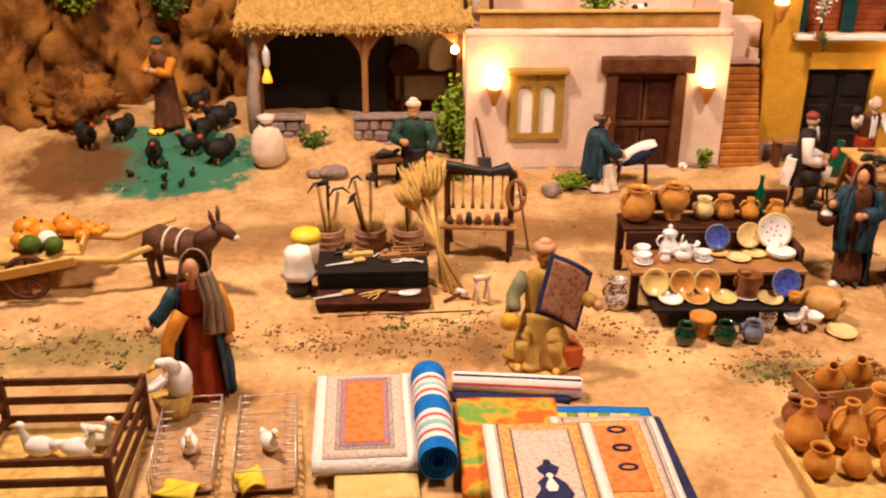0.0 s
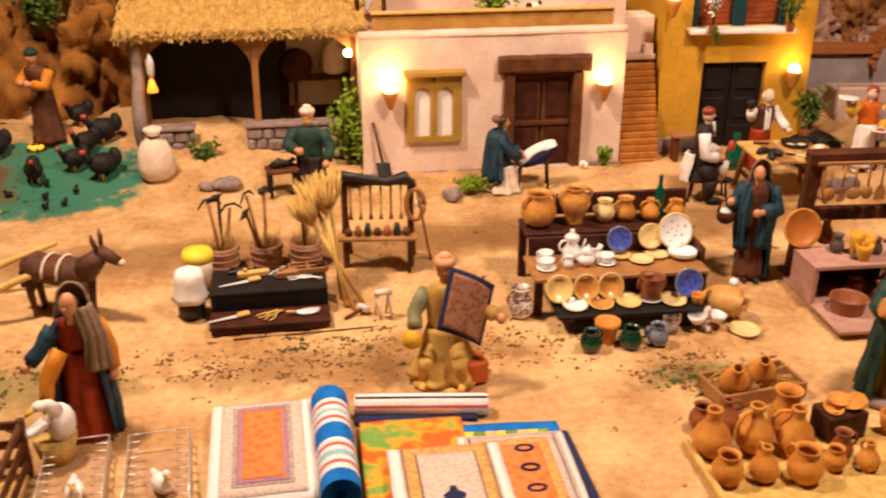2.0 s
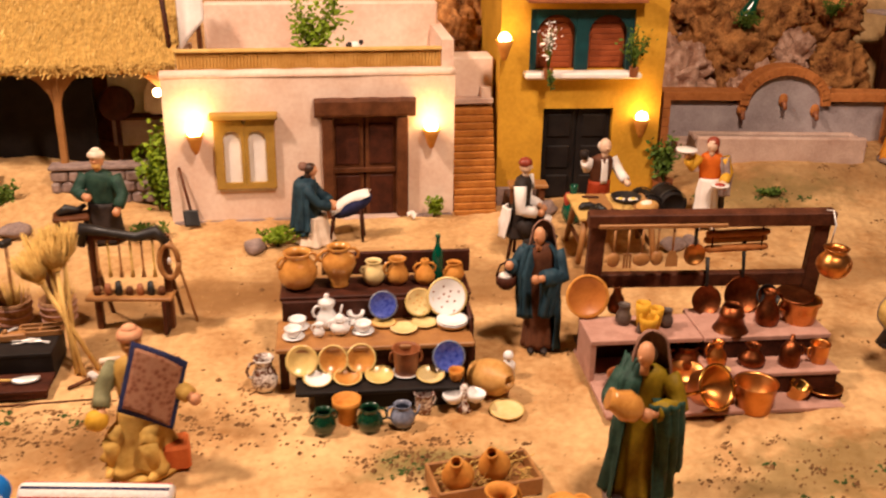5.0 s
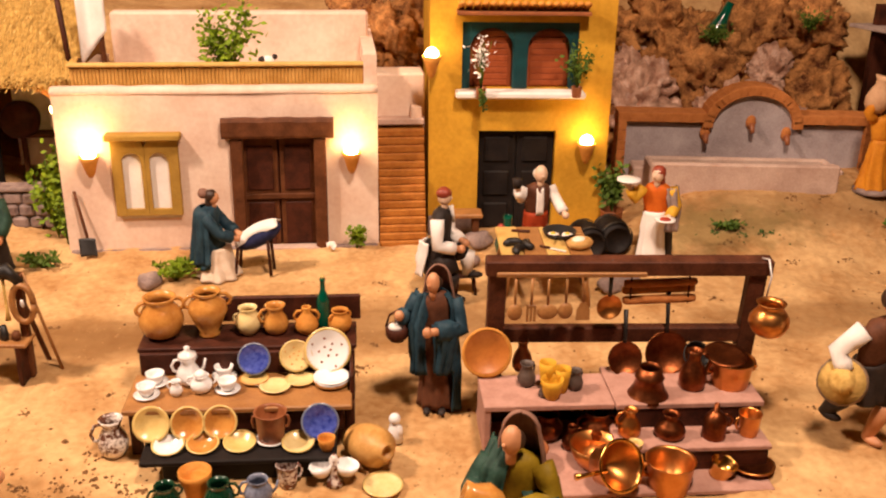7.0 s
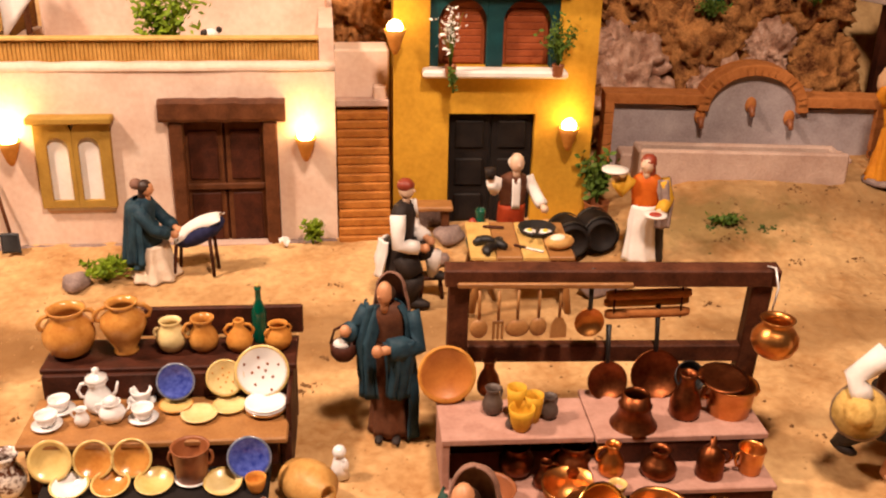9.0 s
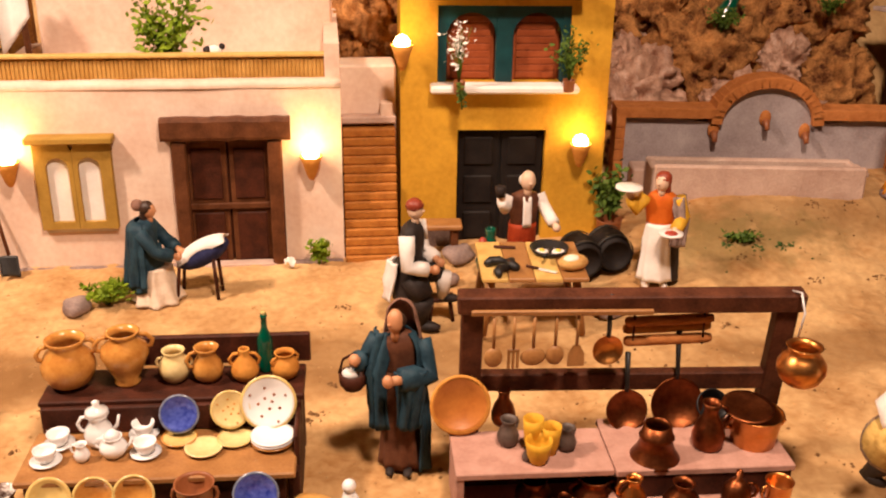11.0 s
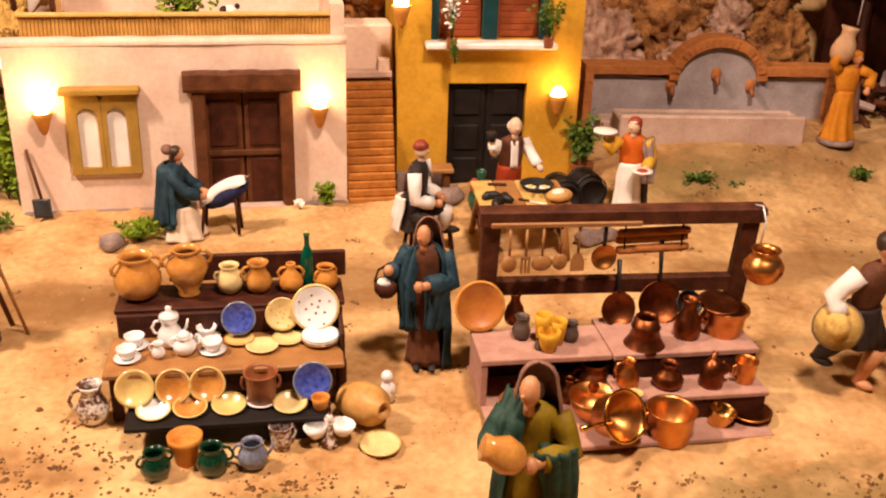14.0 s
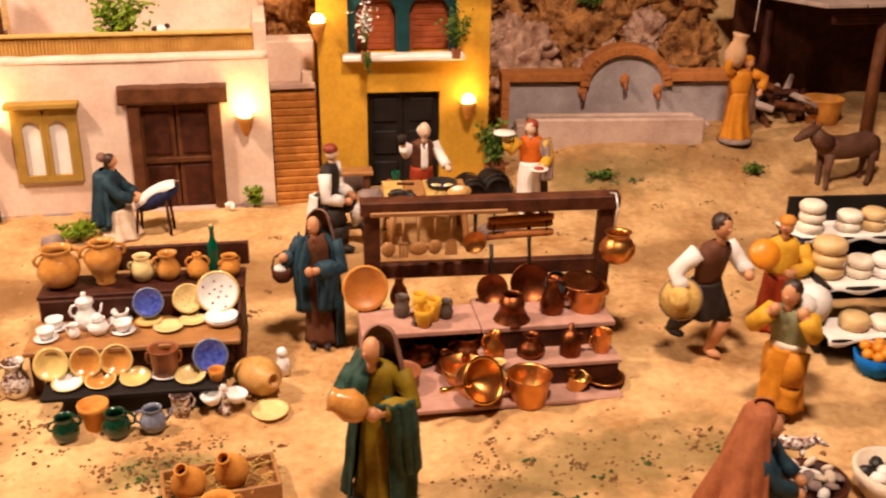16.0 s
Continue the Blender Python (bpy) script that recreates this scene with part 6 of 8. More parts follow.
# serving woman
f = Clay()
f.skirt(0.026, 0.012, 0.019, 0.098, CLOTH_WHITE, 0.8, 8, 0.08).torso(0.092, 0.146, 0.019, 0.022, mat("painted_vermilion_bodice", (0.50, 0.085, 0.008), (0.64, 0.15, 0.015), 0.6, 60, 0.15))
f.head((-0.002, -0.006, 0.160), 0.0125, SKIN_PALE, REDHAIR, "long", (-0.8, -1))
f.arm((-0.022, 0, 0.136), (-0.036, -0.008, 0.118), (-0.046, -0.010, 0.142), 0.0085, YELLOWCLOTH, SKIN_PALE, 1.1)
f.arm((0.022, 0, 0.136), (0.034, 0.0, 0.108), (0.014, -0.032, 0.092), 0.0085, YELLOWCLOTH, SKIN_PALE, 1.1)
f.drape([(0.026, -0.004, 0.138), (0.034, -0.008, 0.108), (0.032, -0.010, 0.066)], 0.026, 0.030, STONE, (0.8, -1))
f.lathe([(0.010, 0), (0.020, 0.003), (0.020, 0.005), (0.008, 0.003)], f.m(CLOTH_WHITE), 18, Matrix.Translation((-0.048, -0.012, 0.148)))
f.lathe([(0.009, 0), (0.017, 0.003), (0.017, 0.005), (0.008, 0.003)], f.m(CLOTH_WHITE), 18, Matrix.Translation((0.012, -0.040, 0.093)))
f.ball((0.012, -0.040, 0.097), (0.009, 0.007, 0.003), f.m(REDCOMB))
f.skirt(0.024, 0.010, 0.018, 0.09, BLACKCLOTH, 0.8, 5, 0.03, (0.012, 0.006))
for sx in (-0.012, 0.014):
    f.tube([(sx, 0, 0.016), (sx, 0, 0.004)], 0.006, f.m(CLOTH_WHITE), 8).ball((sx, -0.006, 0.004), (0.006, 0.011, 0.005), f.m(CLOTH_WHITE))
f.done("woman_figurine", "clay serving woman in red bodice carrying two plates", at(0.694, -0.168), -12, 0.99)

# water carrier
f = Clay()
f.base(0.034, STONE).skirt(0.032, 0.006, 0.017, 0.10, ORANGECLOTH, 0.8, 8, 0.13).torso(0.095, 0.146, 0.018, 0.022, ORANGECLOTH)
f.head((0.010, -0.004, 0.160), 0.0115, SKIN, ORANGECLOTH, "cap", (0.6, -1))
f.arm((-0.020, 0, 0.136), (-0.034, -0.008, 0.152), (-0.022, -0.010, 0.176), 0.0088, ORANGECLOTH, SKIN)
f.arm((0.020, 0, 0.138), (0.046, -0.002, 0.128), (0.034, -0.014, 0.100), 0.0088, ORANGECLOTH, SKIN)
f.drape([(0.026, 0.010, 0.130), (0.034, 0.014, 0.080), (0.040, 0.016, 0.034)], 0.030, 0.040, MAUVE, (0.6, -0.6))
f.lathe([(r * 0.052, z * 0.064) for r, z in JUG], f.m(mat("tan_clay_jar", (0.42, 0.23, 0.12), (0.60, 0.38, 0.22), 0.7, 40, 0.2)), 18, Matrix.Translation((-0.022, 0, 0.152)) @ pose(0, 0, 0, 0, 10, 0))
f.done("woman_figurine", "clay water carrier in orange dress, jar on her shoulder", at(1.160, 0.005), -6, 0.99)

# boy with a straw hat
f = Clay()
f.leg((0.012, 0, 0.098), (0.018, -0.020, 0.058), (0.012, -0.006, 0.006), 0.0115, BLACKCLOTH, SKIN)
f.leg((-0.012, 0, 0.098), (-0.020, 0.014, 0.058), (-0.020, 0.034, 0.030), 0.0125, BLACKCLOTH, BLACKCLOTH, BLACKCLOTH)
f.skirt(0.027, 0.062, 0.022, 0.11, BLACKCLOTH, 0.85, 5, 0.06).torso(0.103, 0.168, 0.021, 0.026, BROWNCLOTH, 0.010)
f.head((0, -0.016, 0.188), 0.0142, SKIN, HAIR, "hair")
f.arm((-0.026, -0.004, 0.156), (-0.044, 0.012, 0.128), (-0.044, -0.006, 0.100), 0.0105, CLOTH_WHITE, SKIN)
f.arm((0.025, -0.006, 0.156), (0.038, -0.022, 0.132), (0.030, -0.042, 0.124), 0.010, CLOTH_WHITE, SKIN)
mx = Matrix.Translation((-0.046, -0.002, 0.096)) @ pose(0, 0, 0, 24, -62, 0)
f.lathe([(0.025, 0), (0.026, 0.003), (0.015, 0.004), (0.0145, 0.012), (0.009, 0.017), (0.002, 0.018)], f.m(STRAW), 22, mx)
f.lathe([(0.0255, -0.001), (0.028, 0.001), (0.0255, 0.0035)], f.m(GREYCLOTH), 22, mx, caps=False)
f.done("boy_figurine", "barefoot clay boy in brown waistcoat holding a straw hat", at(0.796, -0.668), 24, 1.02)

# cheese seller
f = Clay()
f.skirt(0.027, 0.0, 0.022, 0.085, REDCLOTH, 0.85, 7, 0.1).torso(0.08, 0.140, 0.021, 0.024, YELLOWCLOTH)
f.head((-0.002, -0.006, 0.157), 0.0125, SKIN, TERRA, "cap", (-0.7, -1))
f.arm((0.022, 0, 0.127), (0.034, -0.012, 0.10), (0.000, -0.036, 0.098), 0.0095, YELLOWCLOTH, SKIN)
f.arm((-0.022, 0, 0.127), (-0.036, -0.010, 0.108), (-0.038, -0.032, 0.118), 0.0095, YELLOWCLOTH, SKIN)
f.lathe([(0.019, -0.006), (0.021, 0), (0.019, 0.006), (0.004, 0.008)], f.m(PUMPKIN), 20, Matrix.Translation((-0.036, -0.040, 0.128)) @ pose(0, 0, 0, 62, 0, 0))
f.torso(0.098, 0.139, 0.0232, 0.0248, NAVY, 0, (0.003, 0.004))
f.done("woman_figurine", "clay cheese seller in yellow blouse and pink kerchief", at(0.934, -0.612), -14, 1.0)

# porter with a white sack
f = Clay()
f.leg((0.012, 0, 0.09), (0.014, -0.010, 0.05), (0.012, 0.0, 0.006), 0.014, ORANGECLOTH, ORANGECLOTH, BROWNCLOTH)
f.leg((-0.012, 0, 0.09), (-0.016, 0.0, 0.05), (-0.018, 0.018, 0.008), 0.014, ORANGECLOTH, ORANGECLOTH, BROWNCLOTH)
f.skirt(0.030, 0.016, 0.022, 0.098, ORANGECLOTH, 0.85, 7, 0.10).torso(0.09, 0.152, 0.022, 0.026, SAGE, 0.010)
f.head((0, -0.016, 0.168), 0.0145, SKIN, HAIR, "hair")
f.arm((-0.024, -0.004, 0.138), (-0.036, -0.030, 0.124), (-0.012, -0.030, 0.150), 0.011, YELLOWCLOTH, SKIN)
f.arm((0.024, -0.004, 0.138), (0.038, -0.022, 0.128), (0.020, -0.020, 0.150), 0.011, YELLOWCLOTH, SKIN)
f.ball((0.006, 0.036, 0.138), (0.026, 0.038, 0.025), f.m(CLOTH_WHITE)).ball((0.006, 0.010, 0.146), (0.018, 0.016, 0.016), f.m(CLOTH_WHITE)).ball((0.004, 0.072, 0.122), (0.012, 0.013, 0.016), f.m(CREAM))
f.lathe([(0.023, 0), (0.024, 0.006), (0.0225, 0.010)], f.m(CLOTH_CREAM), 18, Matrix.Translation((0, 0, 0.094)), 0.8)
f.done("man_figurine", "clay porter in orange trousers with a white sack", at(0.838, -0.812), -52, 1.0, 0.94)

# kneeling woman in the foreground
f = Clay()
RUST = mat("painted_rust_veil", (0.25, 0.075, 0.03), (0.38, 0.13, 0.055), 0.7, 60, 0.15)
f.skirt(0.040, 0.0, 0.025, 0.05, BLUECLOTH, 0.9, 7, 0.08, (0, -0.012)).torso(0.045, 0.092, 0.022, 0.022, BLUECLOTH, 0.014)
f.head((0, -0.020, 0.100), 0.0125, SKIN).cloak(0.002, 0.122, 0.052, 0.019, 130, RUST, 1.0, 5, (0, -0.011))
f.ball((0, -0.010, 0.106), (0.0155, 0.0155, 0.0165), f.m(RUST))
f.arm((0.018, -0.012, 0.08), (0.024, -0.032, 0.05), (0.014, -0.054, 0.036), 0.009, BLUECLOTH, SKIN)
f.arm((-0.018, -0.012, 0.08), (-0.024, -0.032, 0.05), (-0.010, -0.054, 0.036), 0.009, BLUECLOTH, SKIN)
f.done("woman_figurine", "kneeling clay woman in rust veil and blue dress", at(0.716, -0.962), 58, 1.06)

# goose woman
f = Clay()
f.skirt(0.034, 0.0, 0.021, 0.115, REDCLOTH, 0.8, 8, 0.1).torso(0.108, 0.160, 0.022, 0.025, REDCLOTH)
f.cloak(0.004, 0.156, 0.043, 0.028, 96, BLUECLOTH, 0.8, shift=-6).head((-0.002, -0.012, 0.174), 0.0138, SKIN, HAIR, "bald", (-0.4, -1)).veil((0.002, 0.000, 0.176), 0.0142, 0.052, GREYCLOTH, 2.0)
f.drape([(0.016, -0.014, 0.170), (0.028, -0.024, 0.135), (0.030, -0.026, 0.095)], 0.024, 0.040, GREYCLOTH, (0.5, -1), 4)
f.arm((-0.026, -0.002, 0.144), (-0.044, -0.012, 0.122), (-0.064, -0.020, 0.106), 0.0095, BLUECLOTH, SKIN)
f.arm((-0.020, -0.014, 0.120), (-0.040, -0.030, 0.090), (-0.044, -0.040, 0.060), 0.0095, ORANGECLOTH, SKIN)
f.arm((0.026, 0, 0.144), (0.040, -0.004, 0.108), (0.040, -0.012, 0.080), 0.0105, ORANGECLOTH, SKIN)
f.done("woman_figurine", "clay woman in blue mantle and taupe veil feeding geese", at(-0.676, -0.792), 8, 1.04, 0.88)

# rug seller on a brick
f = Clay()
TUNIC = mat("painted_ochre_tunic", (0.50, 0.28, 0.055), (0.68, 0.44, 0.12), 0.7, 60, 0.15)
f.skirt(0.046, 0.010, 0.024, 0.080, TUNIC, 1.0, 6, 0.16).torso(0.068, 0.145, 0.022, 0.025, TUNIC, 0.004).head((0, -0.004, 0.164), 0.0150, mat("painted_ochre_flesh", (0.50, 0.22, 0.06), (0.60, 0.30, 0.09), 0.6, 60, 0.05), mat("painted_rose_turban", (0.56, 0.24, 0.12), (0.68, 0.36, 0.20), 0.7, 60, 0.15), "turban")
for sx in (-1, 1):
    f.leg((sx * 0.014, -0.006, 0.055), (sx * 0.022, -0.036, 0.05), (sx * 0.026, -0.030, 0.008), 0.0105, TUNIC, TUNIC, TUNIC)
f.arm((-0.024, 0, 0.130), (-0.040, -0.008, 0.100), (-0.036, -0.026, 0.078), 0.0105, SAGE, SKIN)
f.arm((0.024, 0, 0.130), (0.050, -0.006, 0.110), (0.074, -0.014, 0.100), 0.0105, TUNIC, SKIN)
f.ball((-0.040, -0.030, 0.072), (0.014, 0.012, 0.013), f.m(YELLOWCLOTH))
f.lathe([(0.046, 0), (0.046, 0.004), (0.036, 0.008)], f.m(TUNIC), 20)
f.done("man_figurine", "seated clay rug seller in ochre tunic and turban", at(-0.226, -0.735), -14)
t = thing("brick_block", "small orange brick used as a seat", "brick", at(-0.188, -0.742), 10)
part("body", Shape().box((0, 0, 0.016), (0.032, 0.036, 0.032), 0, 0.003), BRICK_ORANGE, t)
t = thing("rug", "small brown rug with navy border hung from an arm", "rug", (-0.1935, -0.752, 0.142), 18, GR)
RUGB = pattern("brown_rug_field", (0.16, 0.05, 0.025), (0.26, 0.10, 0.05), (0.34, 0.16, 0.09), 150)
mxr = pose(0, 0, 0, -6, 14, -10)
part("border", Shape().sheet(lambda u, v: (-0.030 + 0.064 * u - 0.004 * v, -0.006 * math.sin(math.pi * u) - 0.008 * v, -0.082 * v + 0.004 * math.sin(3 * u) - 0.018 * u), 12, 14, 0.002), NAVY, t, mx=mxr)
part("field", Shape().sheet(lambda u, v: (-0.025 + 0.054 * u - 0.004 * v, -0.0025 - 0.006 * math.sin(math.pi * (0.08 + 0.84 * u)) - 0.008 * v, -0.006 - 0.070 * v + 0.004 * math.sin(3 * u) - 0.018 * u), 12, 14, 0.001), RUGB, t, mx=mxr)

# cobbler by the shed
f = Clay()
f.skirt(0.034, 0.0, 0.026, 0.07, BLACKCLOTH, 0.95, 6, 0.05).torso(0.06, 0.13, 0.023, 0.027, GREENCLOTH, 0.004)
f.head((0, -0.006, 0.148), 0.0145, SKIN, CLOTH_CREAM, "turban").ball((0, -0.012, 0.139), (0.009, 0.007, 0.008), f.m(BREAD))
f.arm((-0.026, 0, 0.118), (-0.040, -0.016, 0.09), (-0.010, -0.036, 0.088), 0.0105, GREENCLOTH, SKIN)
f.arm((0.026, 0, 0.118), (0.042, -0.010, 0.088), (0.036, -0.030, 0.062), 0.0105, GREENCLOTH, SKIN)
f.done("man_figurine", "seated clay craftsman in green robe and pale turban", at(-0.378, -0.07), -14)
t = thing("workbench", "low dark wooden workbench with black tools", "bench", at(-0.432, -0.085), 10)
part("top", Shape().box((0, 0, 0.05), (0.06, 0.04, 0.008), 0, 0.002), MIDWOOD, t)
for sx, sy in ((-1, -1), (1, -1), (-1, 1), (1, 1)):
    part("leg", Shape().box((sx * 0.024, sy * 0.014, 0.023), (0.007, 0.007, 0.046), 0, 0.001), BLACKWOOD, t)
part("clamp", Shape().tube([(-0.02, 0, 0.056), (-0.006, -0.004, 0.066), (0.012, 0.002, 0.060), (0.026, 0.004, 0.068)], [0.007, 0.009, 0.006, 0.004], 0, 8), IRON, t)

# chestnut roaster
f = Clay()
f.skirt(0.036, 0.0, 0.022, 0.10, BROWNCLOTH, 0.85, 6, 0.10).torso(0.095, 0.152, 0.022, 0.027, BROWNCLOTH, 0.010)
f.head((0, -0.012, 0.168), 0.0135, SKIN, GREENCLOTH, "turban")
for sx in (-1, 1):
    f.arm((sx * 0.024, 0, 0.140), (sx * 0.034, -0.020, 0.116), (sx * 0.008, -0.040, 0.122), 0.010, ORANGECLOTH, SKIN)
f.done("woman_figurine", "clay woman in dark brown dress beside a small fire", at(-0.888, 0.128), -36)
t = thing("camp_fire", "small glowing camp fire of logs", "fire", at(-0.908, 0.092))
part("embers", Shape().ball((0, 0, 0.006), (0.016, 0.012, 0.006), 0, None, 10), GLIMMER, t)
for k in range(5):
    part("log", Shape().tube([(0.02 * math.cos(k * 1.26), 0.016 * math.sin(k * 1.26), 0.002), (-0.008 * math.cos(k * 1.26), -0.006 * math.sin(k * 1.26), 0.012)], 0.0026, 0, 6), DARKWOOD, t)


# ---- animals of painted clay ----
def turkey(x, y, turn, s=1.0):
    b = Clay()
    b.ball((0, 0.004, 0.026), (0.018, 0.024, 0.017), b.m(DARKFEATHER)).ball((0, 0.026, 0.032), (0.013, 0.010, 0.016), b.m(DARKFEATHER))
    b.tube([(0, -0.014, 0.030), (0, -0.022, 0.042), (0, -0.024, 0.048)], [0.008, 0.005, 0.004], b.m(DARKFEATHER), 8)
    b.ball((0, -0.026, 0.050), (0.005, 0.006, 0.005), b.m(REDCOMB), None, 8)
    for sx in (-0.006, 0.006):
        b.tube([(sx, 0, 0.012), (sx, -0.002, 0)], 0.0018, b.m(BEAK), 5)
    ob = solid("turkey", b, b.mats, "dark feathered clay turkey with red head", "turkey", at(x, y), turn, "turkeys on the green patch")
    ob.scale = (s, s, s)


for x, y, tn, s in ((-0.838, 0.178, -40, 1.05), (-0.783, 0.105, -60, 1.2), (-0.812, 0.068, -35, 1.1), (-0.828, 0.022, -50, 1.0), (-0.772, -0.008, -55, 1.2), (-0.894, -0.010, 10, 1.0), (-0.977, 0.070, -30, 1.1), (-1.036, 0.045, 40, 1.1)):
    turkey(x, y, tn, s)
for x, y in ((-0.935, -0.048), (-0.872, -0.020), (-0.868, -0.060), (-0.815, -0.045), (-0.83, -0.085), (-0.862, -0.095)):
    b = Clay()
    b.ball((0, 0, 0.006), (0.0055, 0.008, 0.006), b.m(DARKFEATHER), None, 10).ball((0, -0.006, 0.012), 0.0036, b.m(DARKFEATHER), None, 8)
    b.done("poult", "tiny dark clay turkey chick on sand", at(x, y), x * 2000)


def quadruped(name, label, place, turn, L, H, body, ears=0.02, tail=True, neck=1.0, s=1.0, muzzle=None):
    b = Clay()
    m = b.m(body)
    b.tube([(0, L * 0.42, H * 0.62), (0, L * 0.3, H * 0.66), (0, 0, H * 0.62), (0, -L * 0.25, H * 0.64), (0, -L * 0.38, H * 0.68)], [H * 0.15, H * 0.205, H * 0.195, H * 0.20, H * 0.14], m, 14)
    hx = (0, -L * 0.62, H * (0.62 + 0.32 * neck))
    b.tube([(0, -L * 0.32, H * 0.68), (0, -L * 0.46, H * (0.68 + 0.14 * neck)), (0, -L * 0.56, hx[2])], [H * 0.175, H * 0.135, H * 0.105], m, 12)
    b.tube([(0, -L * 0.53, hx[2] + H * 0.02), (0, -L * 0.66, hx[2] - H * 0.03), (0, -L * 0.78, hx[2] - H * 0.10)], [H * 0.095, H * 0.085, H * 0.055], m, 12)
    b.ball((0, -L * 0.79, hx[2] - H * 0.105), (H * 0.055, H * 0.06, H * 0.05), b.m(muzzle or body), None, 10)
    for sx in (-1, 1):
        b.tube([(sx * H * 0.05, -L * 0.54, hx[2] + H * 0.06), (sx * H * 0.09, -L * 0.52, hx[2] + H * 0.06 + ears * 0.6), (sx * H * 0.10, -L * 0.51, hx[2] + H * 0.06 + ears)], [H * 0.03, H * 0.035, H * 0.01], m, 7)
        for ly, kn in ((0.34, 0.03), (-0.3, -0.01)):
            b.tube([(sx * H * 0.09, L * ly, H * 0.58), (sx * H * 0.10, L * (ly + kn), H * 0.3), (sx * H * 0.10, L * ly, H * 0.03), (sx * H * 0.10, L * ly - H * 0.02, 0)], [H * 0.10, H * 0.05, H * 0.04, H * 0.05], m, 9)
    if tail:
        b.tube([(0, L * 0.44, H * 0.68), (0, L * 0.52, H * 0.55), (0, L * 0.52, H * 0.34)], [H * 0.03, H * 0.025, H * 0.03], m, 7)
    ob = solid(name, b, b.mats, label, name, place, turn)
    return ob


quadruped("donkey", "brown clay donkey standing beside the vegetable cart", at(-0.756, -0.492), 68, 0.128, 0.114, DONKEY, 0.026, muzzle=CLOTH_CREAM)
t = thing("pack_saddle", "tan leather pack saddle with straps", "saddle", (-0.757, -0.4925, level(-0.757, -0.492) + 0.086), 68)
t.scale = (1.22, 1.2, 1.22)
part("pad", Shape().sheet(lambda u, v: (0.022 * math.sin(math.pi * (u - 0.5)) * 1.0, 0.022 * (v - 0.5), 0.020 * math.cos(math.pi * (u - 0.5)) - 0.013), 12, 4, 0.0025), BROWNCLOTH, t)
for dy in (-0.010, 0.010):
    part("strap", Shape().tube([(0.0225 * math.sin(a), dy, 0.022 * math.cos(a) - 0.013) for a in (math.pi * (i / 8 - 0.5) for i in range(9))], 0.0018, 0, 6), CLOTH_CREAM, t)
quadruped("goat", "dark brown clay goat by the woodshed", at(1.308, -0.150), -82, 0.145, 0.118, DONKEY, 0.012)
quadruped("dog", "small white clay dog with brown spots", at(0.802, -0.902), 62, 0.05, 0.042, SPECKLE, 0.006, neck=0.7)


def goose(x, y, z, turn, s=1.0, label="white clay goose with orange beak"):
    b = Clay()
    w = b.m(CLOTH_WHITE)
    b.ball((0, 0, 0.016), (0.013, 0.021, 0.012), w).tube([(0, -0.014, 0.02), (0, -0.019, 0.032), (0, -0.020, 0.040)], [0.007, 0.0045, 0.004], w, 8).ball((0, -0.021, 0.043), (0.0052, 0.0065, 0.005), w, None, 10)
    b.tube([(0, -0.026, 0.042), (0, -0.034, 0.040)], [0.0028, 0.0014], b.m(BEAK), 6).tube([(0, 0.016, 0.018), (0, 0.028, 0.023)], [0.008, 0.002], w, 8)
    ob = solid("goose", b, b.mats, label, "goose", (x, y, z), turn, "white geese")
    ob.scale = (s, s, s)


gz = level(-0.8, -0.93) + 0.004
goose(-0.845, -0.925, gz, -100)
goose(-0.800, -0.930, gz, 80)
goose(-0.782, -0.905, gz, 60)
b = Clay()
w = b.m(CLOTH_WHITE)
b.ball((0.006, 0, 0.018), (0.017, 0.020, 0.024), w).tube([(0.004, -0.006, 0.036), (-0.002, -0.012, 0.050), (-0.008, -0.016, 0.052)], [0.010, 0.007, 0.006], w, 10).ball((-0.010, -0.018, 0.052), (0.008, 0.007, 0.0065), w, None, 10)
b.tube([(-0.015, -0.020, 0.050), (-0.025, -0.024, 0.043)], [0.0038, 0.002], b.m(BEAK), 7)
b.drape([(-0.006, -0.012, 0.026), (-0.024, -0.020, 0.014), (-0.046, -0.020, 0.024)], 0.014, 0.020, CLOTH_WHITE, (0, -1))
solid("goose", b, b.mats, "big white clay goose with a spread wing on a basket", "goose", at(-0.702, -0.842, 0.034), 0, "white geese")
t = thing("straw_basket", "pale straw basket under the big goose", "basket", at(-0.706, -0.842))
part("body", Shape().lathe([(0.018, 0), (0.021, 0.012), (0.026, 0.034), (0.022, 0.034)], segs=16), STRAW, t)
goose(-0.672, -0.925, level(-0.67, -0.925) + 0.004, 10, 0.85, "white clay hen inside a wire cage")
goose(-0.578, -0.925, level(-0.57, -0.925) + 0.004, 30, 0.85, "white clay rooster inside a wire cage")


